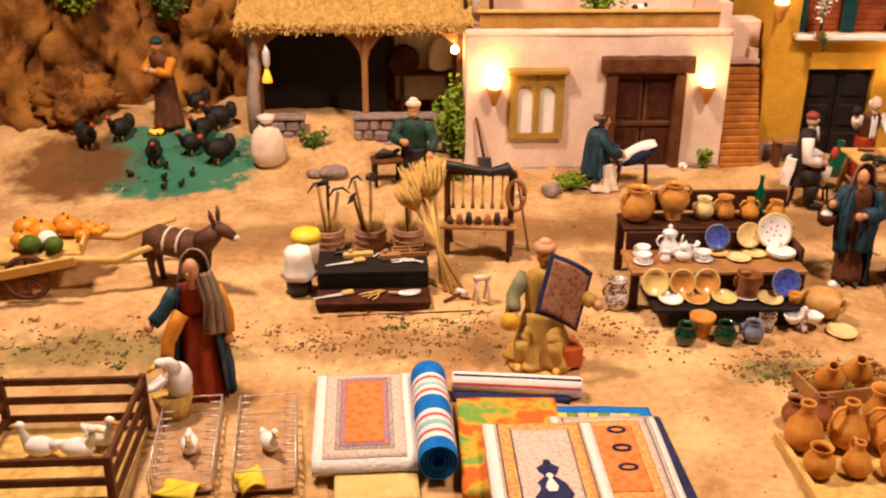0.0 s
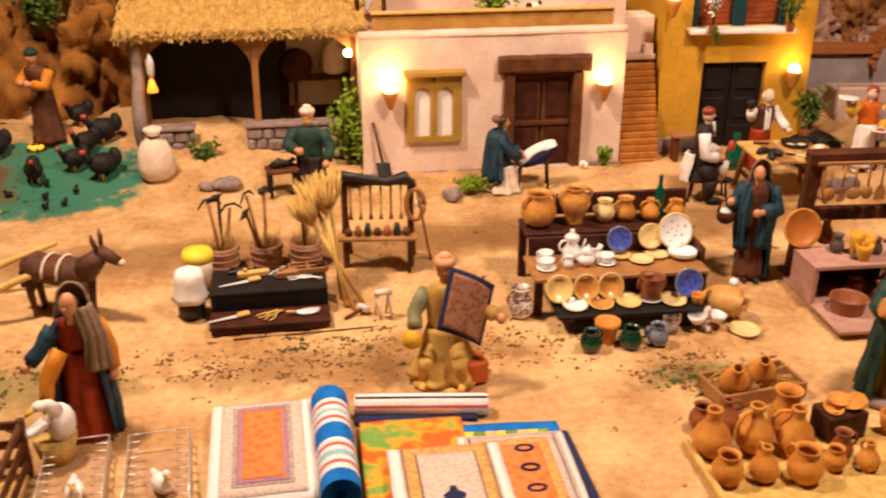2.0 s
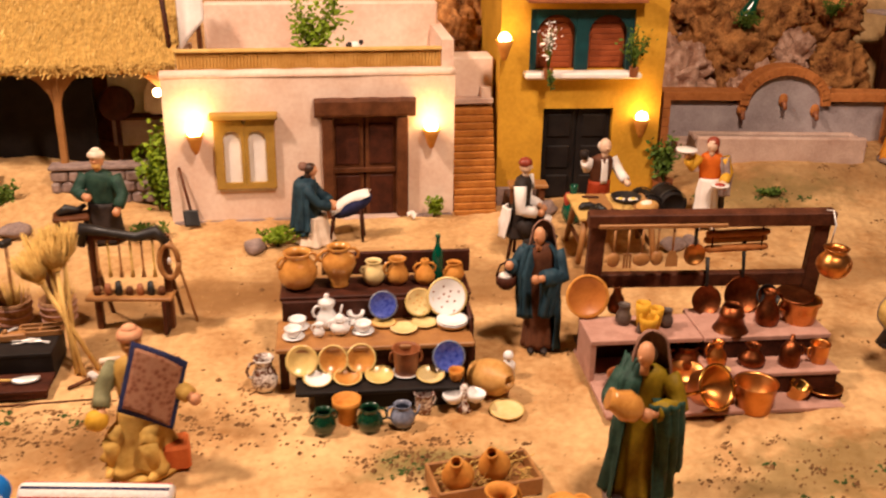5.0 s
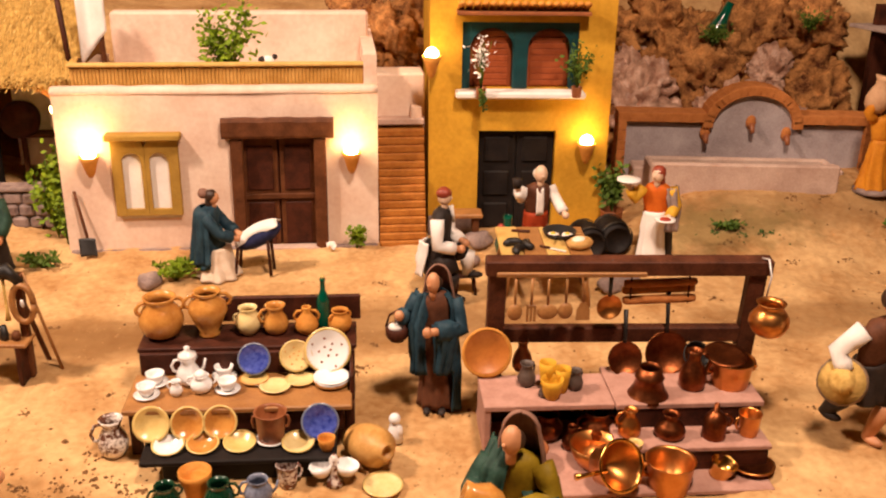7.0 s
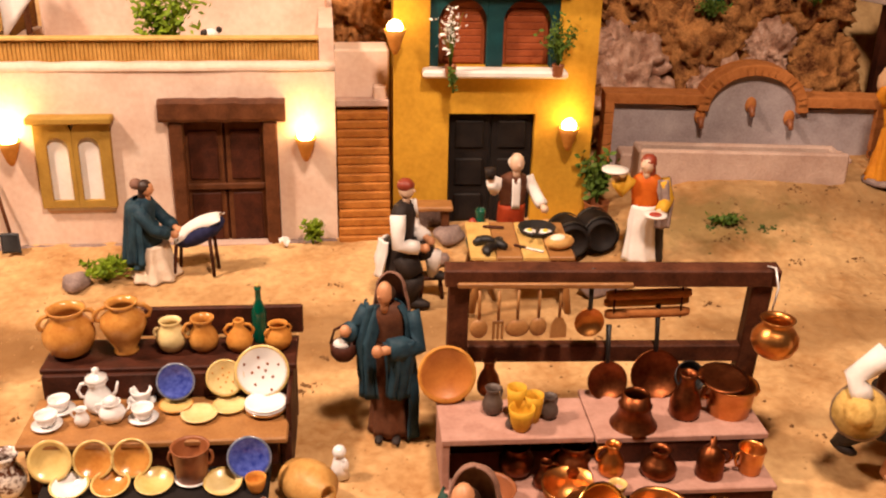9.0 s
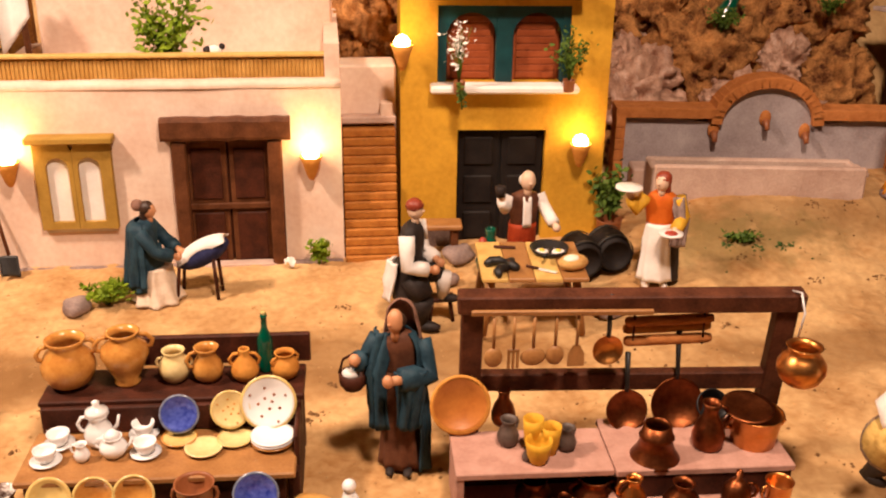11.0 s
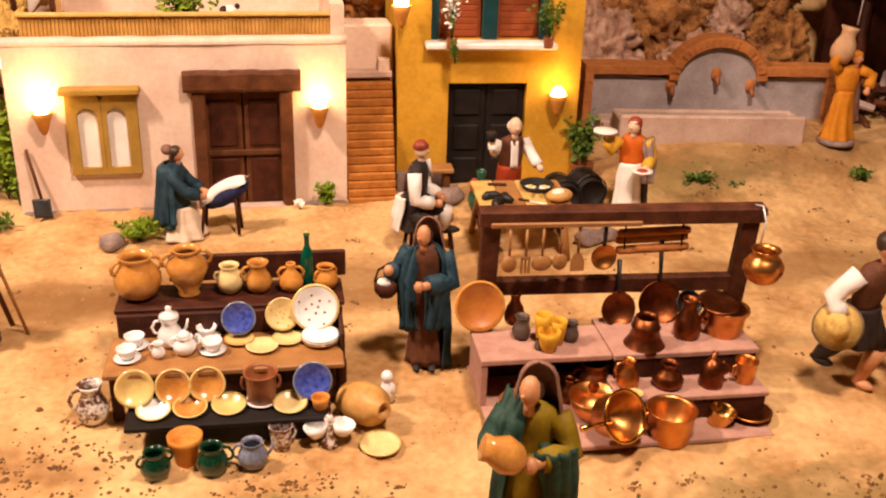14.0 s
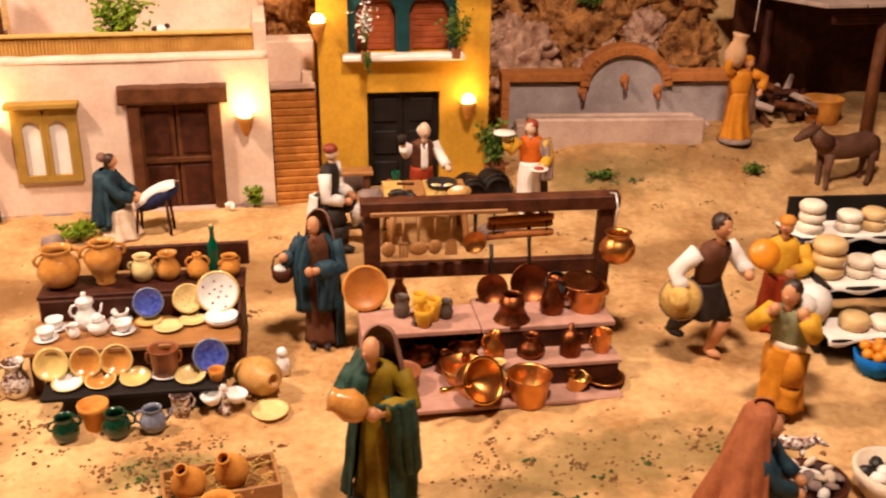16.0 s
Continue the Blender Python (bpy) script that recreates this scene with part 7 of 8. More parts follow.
# ---- goose crate and wire cages ----
def slat_crate():
    x0, x1, y0, y1, z = -0.905, -0.735, -1.03, -0.862, level(-0.8, -0.93)
    t = thing("goose_crate", "brown slatted wooden crate for geese", "crate", ((x0 + x1) / 2, (y0 + y1) / 2, z))
    w, d = x1 - x0, y1 - y0
    for sx in (-1, 1):
        for sy in (-1, 1):
            part("post", Shape().box((sx * w / 2, sy * d / 2, 0.038), (0.009, 0.009, 0.078), 0, 0.001), MIDWOOD, t)
    for k in range(3):
        zz = 0.018 + 0.026 * k
        for sy in (-1, 1):
            part("slat", Shape().box((0, sy * d / 2, zz), (w, 0.005, 0.010), 0, 0.001), MIDWOOD, t)
        for sx in (-1, 1):
            part("slat", Shape().box((sx * w / 2, 0, zz), (0.005, d, 0.010), 0, 0.001), MIDWOOD, t)
    part("floor", Shape().box((0, 0, 0.002), (w, d, 0.004)), STRAW, t)


slat_crate()


CAGE_FLOOR = mat("sandy_cage_floor", (0.34, 0.19, 0.09), (0.52, 0.32, 0.17), 0.9, 40, 0.3)


def wire_cage(x, y, w, d, h):
    t = thing("wire_cage", "flat bright wire cage for poultry", "cage", at(x, y), 4, "wire poultry cages")
    part("floor", Shape().box((0, 0, 0.003), (w, d, 0.004), 0, 0.001), CAGE_FLOOR, t)
    n = 11
    for i in range(n):
        yy = -d / 2 + d * i / (n - 1)
        for sx in (-1, 1):
            part("rung", Shape().tube([(sx * w / 2, yy, 0.004), (sx * w / 2, yy, h), (sx * (w / 2 - 0.014), yy, h)], 0.0012, 0, 5), WIRE, t)
    for sx in (-1, 1):
        part("rod", Shape().tube([(sx * w / 2, -d / 2, h), (sx * w / 2, d / 2, h)], 0.0009, 0, 5), WIRE, t)
    for sy in (-1, 1):
        part("rod", Shape().tube([(-w / 2, sy * d / 2, h), (w / 2, sy * d / 2, h)], 0.0009, 0, 5), WIRE, t)


wire_cage(-0.675, -0.92, 0.07, 0.16, 0.03)
wire_cage(-0.582, -0.92, 0.07, 0.16, 0.03)
sh = Shape().sheet(lambda u, v: (0.03 * (u - 0.5), 0.05 * (v - 0.5), 0.012 + 0.01 * math.sin(3 * u) * math.cos(2 * v)), 8, 8, 0.002)
solid("yellow_cloth", sh, LEMON, "crumpled bright yellow cloth on the ground", "cloth", at(-0.595, -0.985, 0.0), 20)
solid("yellow_cloth", sh, LEMON, "crumpled yellow cloth beside the cage", "cloth", at(-0.672, -1.0, 0.0), 70)


# ---- vegetable cart ----
def cart():
    t = thing("hand_cart", "pale wooden hand cart loaded with pumpkins", "cart", at(-0.945, -0.470, 0.012), 8)
    for sy in (-1, 1):
        part("shaft", Shape().tube([(-0.12, sy * 0.048, 0.050), (0.02, sy * 0.048, 0.046), (0.09, sy * 0.048, 0.038), (0.125, sy * 0.046, 0.050), (0.175, sy * 0.044, 0.066)], [0.006, 0.006, 0.007, 0.006, 0.005], 0, 6), LIGHTWOOD, t)
        part("side_board", Shape().box((-0.045, sy * 0.055, 0.068), (0.17, 0.005, 0.018), 0, 0.001, pose(0, 0, 0, -sy * 18, -8, 0)), LIGHTWOOD, t)
        wh = part("wheel", Shape().lathe([(0.030, -0.004), (0.036, -0.004), (0.036, 0.004), (0.030, 0.004), (0.030, -0.004)], segs=22, caps=False), MIDWOOD, t, mx=pose(-0.04, sy * 0.062, 0.026, 90, 0, 0))
        for k in range(4):
            part("spoke", Shape().box((0, 0, 0), (0.064, 0.005, 0.005), 0, 0.001), MIDWOOD, wh, mx=pose(0, 0, 0, 0, 0, 45 * k))
    part("bed", Shape().box((-0.045, 0, 0.052), (0.17, 0.095, 0.006), 0, 0.001), LIGHTWOOD, t)
    part("tail_board", Shape().box((0.04, 0, 0.060), (0.006, 0.095, 0.018), 0, 0.001), LIGHTWOOD, t)


cart()


def pumpkin(x, y, z, r, m=PUMPKIN, label="ribbed orange pumpkin on the cart"):
    s = Shape()
    rings = [[(r * math.sin(a) * (1 + 0.06 * math.cos(9 * b)) * math.cos(b), r * math.sin(a) * (1 + 0.06 * math.cos(9 * b)) * math.sin(b), r * 0.78 * (1 - math.cos(a)) - 0.1 * r * math.exp(-8 * (math.pi - a))) for b in (2 * math.pi * j / 27 for j in range(27))]
             for a in (math.pi * (i + 0.15) / 9.3 for i in range(10))]
    s.rings(rings)
    s.tube([(0, 0, 1.45 * r), (0.1 * r, 0, 1.75 * r)], [0.12 * r, 0.08 * r], 1, 6)
    solid("pumpkin", s, [m, LEAF_DARK], label, "pumpkin", (x, y + 0.035, z), x * 3000, "vegetables on the cart")


cz = level(-0.95, -0.47) + 0.068
for x, y, r, dz in ((-0.935, -0.48, 0.019, 0.0), (-0.97, -0.50, 0.021, 0.0), (-1.00, -0.48, 0.020, 0.0), (-0.905, -0.475, 0.014, 0.0), (-0.89, -0.49, 0.011, 0.002), (-0.91, -0.50, 0.012, 0.0), (-0.95, -0.455, 0.016, 0.002), (-0.885, -0.47, 0.010, 0.0), (-0.99, -0.53, 0.018, 0.0)):
    pumpkin(x, y, cz + dz, r)
for x, y, r, m, lb in ((-0.955, -0.525, 0.016, CLOTH_WHITE, "white cauliflower on the cart"), (-0.975, -0.545, 0.017, LEAF_DARK, "dark green cabbage on the cart"), (-0.94, -0.545, 0.015, LEAF_DARK, "dark green leafy vegetable on the cart"), (-0.985, -0.47, 0.012, LEAF, "bright green pepper on the cart"), (-0.965, -0.475, 0.010, REDCOMB, "red tomato on the cart")):
    rock_s = Shape().ball((0, 0, r * 0.8), (r, r, r * 0.85), 0, None, 12)
    solid("vegetable", rock_s, m, lb, "vegetable", (x, y + 0.035, cz), 0, "vegetables on the cart")


# ---- the table with the meal ----
def meal_table():
    t = thing("trestle_table", "square pale wooden table with splayed legs", "table", (0.500, -0.222, level(0.5, -0.21)), -4)
    h = 0.083
    for k in range(4):
        part("plank", Shape().box((-0.0525 + 0.035 * k, 0, h), (0.0342, 0.126, 0.006), 0, 0.0012), PLANKWOOD if k % 2 else LIGHTWOOD, t)
    for sx in (-1, 1):
        for sy in (-1, 1):
            part("leg", Shape().tube([(sx * 0.055, sy * 0.045, h), (sx * 0.066, sy * 0.055, 0)], [0.006, 0.005], 0, 6), PLANKWOOD, t)
        part("brace", Shape().box((sx * 0.060, 0, 0.03), (0.005, 0.1, 0.008), 0, 0.001), MIDWOOD, t)


meal_table()
TZ = level(0.5, -0.21) + 0.0862
t = pan((0.530, -0.202, TZ), 0.054, IRON, 0.02, "black iron frying pan with two fried eggs", 0, 160)
for x, y in ((0.520, -0.203), (0.542, -0.206)):
    e = thing("fried_egg", "fried egg in the black pan", "egg", (x, y, TZ + 0.0022), group="fried eggs")
    part("white", Shape().lathe([(0.0095, 0), (0.0085, 0.0016), (0.004, 0.002)], segs=14, wob=0.08, folds=4), CLOTH_WHITE, e)
    part("yolk", Shape().ball((0, 0, 0.0022), (0.0042, 0.0042, 0.0026), 0, None, 10), YOLK, e)
t = thing("bread_loaf", "round crusty bread loaf", "bread", (0.550, -0.257, TZ), 20)
part("crust", Shape().ball((0, 0, 0.009), (0.022, 0.016, 0.010)), BREAD, t)
part("crumb", Shape().ball((-0.004, -0.002, 0.0155), (0.012, 0.009, 0.0045)), CHEESE, t)
for k, (x, y, tn) in enumerate(((0.450, -0.242, 10), (0.474, -0.248, 100), (0.455, -0.270, 60))):
    sgs = Shape().tube([(-0.014, 0, 0.005), (-0.006, 0.005, 0.006), (0.006, 0.005, 0.006), (0.014, -0.002, 0.005)], [0.004, 0.0065, 0.0065, 0.004], 0, 9)
    solid("black_pudding", sgs, IRON, "curved dark blood sausage on the table", "sausage", (x, y, TZ), tn, "sausages on the table")
t = thing("knife", "kitchen knife with steel blade", "knife", (0.505, -0.258, TZ), -35)
part("blade", Shape().box((0.012, 0, 0.0015), (0.026, 0.006, 0.0012), 0, 0.0004), STEEL, t)
part("handle", Shape().box((-0.010, 0, 0.002), (0.018, 0.004, 0.003), 0, 0.001), DARKWOOD, t)
solid("knife", Shape().box((0, 0, 0.002), (0.03, 0.006, 0.003), 0, 0.001), DARKWOOD, "short dark wooden paddle on the table", "paddle", (0.472, -0.182, TZ), -12)
for x, y in ((0.600, -0.108), (0.646, -0.100)):
    b = thing("barrel", "black barrel lying on its side", "barrel", at(x, y, 0.030), 4, "black barrels", tilt=(90, 0))
    part("body", Shape().lathe([(0.024, -0.03), (0.028, -0.015), (0.030, 0.0), (0.028, 0.015), (0.024, 0.03), (0.021, 0.03), (0.020, 0.026)], segs=20), BLACKWOOD, b)
    for z in (-0.02, 0.02):
        part("hoop", Shape().lathe([(0.0285, z - 0.003), (0.0295, z - 0.003), (0.0295, z + 0.003), (0.0285, z + 0.003), (0.0285, z - 0.003)], segs=20, caps=False), IRON, b)
for x, y, r, lb in ((0.43, -0.028, 0.022, "grey stone by the ochre house"), (0.612, -0.235, 0.019, "grey stone beside the table"), (0.645, -0.225, 0.015, "small grey stone beside the table"), (0.405, -0.10, 0.014, "flat grey stone on sand"),
                    (-0.118, -0.142, 0.018, "pale grey stone beside a grass tuft"), (-0.55, -0.05, 0.016, "pale stone near the shed"), (-0.53, -0.055, 0.020, "pale stone among straw near the shed"), (-0.575, -0.055, 0.013, "brown stone near the shed")):
    s = Shape()
    b = bmesh.new()
    bmesh.ops.create_icosphere(b, subdivisions=3, radius=r)
    for v in b.verts:
        v.co = Vector((v.co.x * 1.25, v.co.y, v.co.z * 0.7)) * (1 + 0.3 * noise.noise(v.co * 60 + Vector((x * 50, y * 50, 0))))
    me = bpy.data.meshes.new("stone")
    b.to_mesh(me)
    b.free()
    me.materials.append(STONE)
    me.polygons.foreach_set("use_smooth", [True] * len(me.polygons))
    solid("stone", me, None, lb, "stone", at(x, y, r * 0.4), x * 900)
t = thing("bench", "small ochre stone bench against the house", "bench", (0.398, -0.012, 0.012), -3)
part("seat", Shape().box((0, 0, 0.056), (0.075, 0.036, 0.008), 0, 0.002), PLANKWOOD, t)
for sx in (-0.026, 0.026):
    part("support", Shape().box((sx, 0.002, 0.026), (0.012, 0.028, 0.054), 0, 0.002), MIDWOOD, t)


# ---- plants ----
def bush(name, label, place, rx, ry, rz, n, m, seed, leaf=0.006, stems=8, pot=None, spike=False):
    t = thing(name, label, "plant", place)
    rnd = random.Random(seed)
    st, lv = Shape(), Shape()
    tips = []
    for k in range(stems):
        a, q = rnd.uniform(0, 6.28), rnd.uniform(0.3, 1)
        tip = Vector((rx * q * math.cos(a), ry * q * math.sin(a), rz * rnd.uniform(0.6, 1.0)))
        mid = Vector((tip.x * 0.3, tip.y * 0.3, tip.z * 0.5))
        st.tube([(0, 0, 0), mid, tip], [0.0016, 0.0011, 0.0005], 0, 4)
        tips += [mid, mid.lerp(tip, 0.4), mid.lerp(tip, 0.7), tip]
    for k in range(n):
        c = rnd.choice(tips) + Vector((rnd.gauss(0, rx * 0.16), rnd.gauss(0, ry * 0.16), rnd.gauss(0, rz * 0.10)))
        c.z = max(c.z, 0.001)
        d = Vector((rnd.gauss(0, 1), rnd.gauss(0, 1), rnd.uniform(0.1, 1.6) if spike else rnd.gauss(0.2, 0.8))).normalized()
        side = d.orthogonal().normalized()
        L, W = leaf * rnd.uniform(0.7, 1.4), leaf * rnd.uniform(0.12, 0.2) if spike else leaf * rnd.uniform(0.25, 0.4)
        up = d.cross(side) * W * 0.35
        lv.add([c, c + d * L * 0.5 + side * W, c + d * L, c + d * L * 0.5 - side * W, c + d * L * 0.5 + up], [(0, 1, 4), (1, 2, 4), (2, 3, 4), (3, 0, 4)], 0, True)
    part("stem", st, LEAF_DARK, t)
    tagged(part("leaves", lv, m, t), kind="stuff")
    if pot:
        part("pot", vessel_shape(BUCKET, pot, pot), TERRA_DARK, t, mx=pose(0, 0, -pot * 0.92))
    return t


bush("climbing_plant", "bright green bush against the shed corner", (-0.300, 0.045, 0.02), 0.040, 0.03, 0.15, 420, LEAF, 1, 0.013, 16)
bush("climbing_plant", "trailing green creeper down the house corner", (-0.276, 0.01, 0.02), 0.02, 0.012, 0.11, 160, LEAF, 2, 0.009, 6)
bush("grass_tuft", "green moss tuft on sand", at(-0.078, -0.128), 0.035, 0.025, 0.026, 420, LEAF, 3, 0.012, 14, spike=True)
bush("grass_tuft", "small green shrub at the house wall", at(0.216, -0.022), 0.018, 0.012, 0.038, 260, LEAF, 4, 0.009, 10)
bush("potted_plant", "green feathery plant on the terrace", (0.002, 0.075, 0.275), 0.055, 0.02, 0.13, 520, LEAF, 5, 0.012, 12)
bush("flower_vase", "trailing white blossoms in a small vase on the sill", (0.428, -0.006, 0.288), 0.024, 0.01, 0.085, 110, CLOTH_WHITE, 6, 0.007, 9, pot=0.018)
bush("flower_vase", "green trailing plant on the window sill", (0.592, -0.006, 0.288), 0.03, 0.012, 0.07, 200, LEAF_DARK, 7, 0.008, 9, pot=0.018)
bush("hanging_plant", "green trailing leaves over the sill", (0.430, -0.026, 0.252), 0.008, 0.004, 0.04, 70, LEAF_DARK, 16, 0.007, 4)
bush("potted_plant", "green leafy potted plant beside the ochre house", (0.672, 0.0, 0.062), 0.034, 0.02, 0.080, 300, LEAF_DARK, 8, 0.012, 12, pot=0.04)
bush("grass_tuft", "dark green herb at the trough", at(0.86, -0.09), 0.03, 0.02, 0.012, 200, LEAF_DARK, 9, 0.009, 8)
bush("grass_tuft", "dark green weed on sand", at(1.16, -0.10), 0.028, 0.02, 0.012, 160, LEAF_DARK, 10, 0.009, 8)
bush("grass_tuft", "green weed by the stone wall", (-0.585, 0.045, 0.035), 0.03, 0.015, 0.04, 200, LEAF_DARK, 11, 0.011, 8)
bush("rock_shrub", "green shrub on the red rocks", (-0.90, 0.27, 0.26), 0.055, 0.04, 0.10, 500, LEAF_DARK, 12, 0.013, 14)
bush("rock_shrub", "bright green foliage above the rocks", (-1.08, 0.22, 0.27), 0.06, 0.04, 0.12, 500, LEAF, 13, 0.016, 14)
bush("rock_shrub", "grey-green tuft on the cork rocks", (0.94, 0.30, 0.30), 0.045, 0.03, 0.04, 300, LEAF_DARK, 14, 0.008, 12)
bush("rock_shrub", "green tuft on the cork rocks", (1.16, 0.34, 0.32), 0.04, 0.03, 0.04, 220, LEAF_DARK, 15, 0.008, 12)
bush("grass_tuft", "small weed by the house corner", at(-0.30, -0.07), 0.03, 0.02, 0.02, 160, LEAF_DARK, 17, 0.010, 8)
bt = Clay()
bt.ball((0, 0, 0.009), (0.013, 0.008, 0.008), bt.m(CLOTH_WHITE), None, 10).ball((0.012, 0, 0.015), 0.005, bt.m(BLACKCLOTH), None, 8).ball((-0.008, 0, 0.010), (0.008, 0.007, 0.006), bt.m(BLACKCLOTH), None, 10)
bt.done("cat_figurine", "tiny black and white clay animal on the terrace", (0.075, 0.045, 0.318), 0)
t = thing("green_bottle_top", "green painted cone on the hillside", "cone", (0.972, 0.40, 0.280), 0, tilt=(0, 22))
part("body", Shape().lathe([(0.03, 0), (0.024, 0.03), (0.012, 0.07), (0.008, 0.1)], segs=14), EMERALD, t)

# ---- tools and sacks ----
t = thing("shovel", "iron shovel leaning on the house wall", "shovel", (-0.236, -0.024, 0.012))
part("handle", Shape().tube([(-0.016, 0.018, 0.108), (0.0, 0.004, 0.03)], 0.0028, 0, 7), MIDWOOD, t)
part("blade", Shape().sheet(lambda u, v: (0.014 * (2 * u - 1) + 0.004 * v, -0.012 * v + 0.003 * math.cos(3 * (u - 0.5)), 0.030 - 0.028 * v), 8, 8, 0.0016), IRON, t)
t = thing("grain_sack", "full cream sackcloth bag tied at the top", "sack", at(-0.668, -0.014), 10)
t.scale = (0.9, 0.9, 0.92)
part("body", Shape().lathe([(0.026, 0), (0.036, 0.008), (0.039, 0.03), (0.036, 0.06), (0.026, 0.08), (0.013, 0.090)], segs=24, flat=0.75, wob=0.035, folds=5), CLOTH_CREAM, t)
part("tied_top", Shape().lathe([(0.013, 0.088), (0.010, 0.093), (0.020, 0.104), (0.016, 0.110), (0.006, 0.102)], segs=18, wob=0.14, folds=5), CLOTH_CREAM, t)
part("cord", Shape().lathe([(0.0115, 0.089), (0.0135, 0.0915), (0.0115, 0.094)], segs=14, caps=False), BROWNCLOTH, t)


def tool_table():
    t = thing("tool_stand", "low two-step black stand displaying hand tools", "market stand", (-0.457, -0.52, -0.014), 0.5)
    part("upper_top", Shape().box((0, 0.022, 0.040), (0.172, 0.085, 0.006), 0, 0.001), BLACKWOOD, t)
    part("upper_front", Shape().box((0, -0.016, 0.023), (0.168, 0.006, 0.03)), BLACKWOOD, t)
    part("lower_top", Shape().box((0, -0.042, 0.010), (0.174, 0.052, 0.006), 0, 0.001), DARKWOOD, t)
    part("lower_front", Shape().box((0, -0.064, 0.004), (0.17, 0.005, 0.008)), DARKWOOD, t)
    for sx in (-0.083, 0.083):
        part("side", Shape().box((sx, 0.022, 0.020), (0.005, 0.08, 0.036)), BLACKWOOD, t)


tool_table()
UZ, LZ = 0.0295, 0.0000
GTL = "hand tools laid out for sale"


def hand_saw(x, y, z, turn):
    t = thing("hand_saw", "small hand saw with wooden grip", "saw", (x, y, z), turn, GTL)
    part("blade", Shape().rings([[(0.0, -0.002, zz), (0.045, 0.0, zz), (0.045, 0.003, zz), (0.0, 0.007, zz)] for zz in (0.0015, 0.0025)], 0, False), STEEL, t)
    part("grip", Shape().box((-0.009, 0.003, 0.0035), (0.019, 0.011, 0.006), 0, 0.002), LIGHTWOOD, t)


hand_saw(-0.488, -0.505, UZ, 200)
hand_saw(-0.505, -0.560, LZ, 200)
for x, y, z, sx, sy, sz, tn, m, lb in ((-0.480, -0.488, UZ, 0.048, 0.011, 0.010, 8, LIGHTWOOD, "pale wooden plane on the stand"), (-0.430, -0.498, UZ, 0.034, 0.013, 0.012, 6, PLANKWOOD, "brown wooden brush on the stand"), (-0.505, -0.470, UZ, 0.03, 0.01, 0.006, 20, IRON, "black iron tool on the stand")):
    t = thing("wood_plane", lb, "tool", (x, y, z), tn, GTL)
    part("body", Shape().box((0, 0, sz / 2), (sx, sy, sz), 0, 0.002), m, t)
    part("knob", Shape().ball((-sx * 0.25, 0, sz + 0.002), (0.004, 0.004, 0.004), 0, None, 8), m, t)
t = thing("tool_tray", "open wooden tray with compartments", "tray", (-0.398, -0.476, UZ), 4, GTL)
for sy in (-0.013, 0.0, 0.013):
    part("rail", Shape().box((0, sy, 0.004), (0.056, 0.003, 0.008), 0, 0.0006), PLANKWOOD, t)
for sx in (-0.028, 0.0, 0.028):
    part("cross_rail", Shape().box((sx, 0, 0.004), (0.003, 0.026, 0.0075), 0, 0.0006), PLANKWOOD, t)
for x, y, z, tn, k in ((-0.405, -0.505, UZ, 10, 0), (-0.390, -0.510, UZ, -20, 1), (-0.440, -0.472, UZ, 60, 2), (-0.455, -0.558, LZ, 30, 3), (-0.447, -0.562, LZ, 55, 4)):
    t = thing("pliers", "bright steel pliers with open handles", "pliers", (x, y, z), tn, GTL)
    for sy in (-1, 1):
        part("jaw", Shape().tube([(0.012, -sy * 0.002, 0.002), (0, 0, 0.003), (-0.014, sy * 0.005, 0.002), (-0.024, sy * 0.004, 0.002)], 0.0014, 0, 6), STEEL if k < 3 else LIGHTWOOD, t)
t = thing("trowel", "round bright steel trowel blade", "trowel", (-0.402, -0.562, LZ), 10, GTL)
part("blade", Shape().sheet(lambda u, v: (0.018 * (2 * u - 1), 0.010 * (2 * v - 1) * math.sqrt(max(0.05, 1 - (2 * u - 1) ** 2)), 0.002 + 0.004 * (1 - (2 * v - 1) ** 2)), 12, 6, 0.0012), STEEL, t)
part("handle", Shape().tube([(-0.018, 0, 0.004), (-0.032, 0, 0.006)], 0.0022, 0, 6), LIGHTWOOD, t)
solid("iron_rail", Shape().tube([(-0.51, -0.600, level(-0.5, -0.6) + 0.001), (-0.30, -0.592, level(-0.3, -0.6) + 0.001)], 0.0014, 0, 5), MIDWOOD, "thin brown rod lying on sand", "rod")

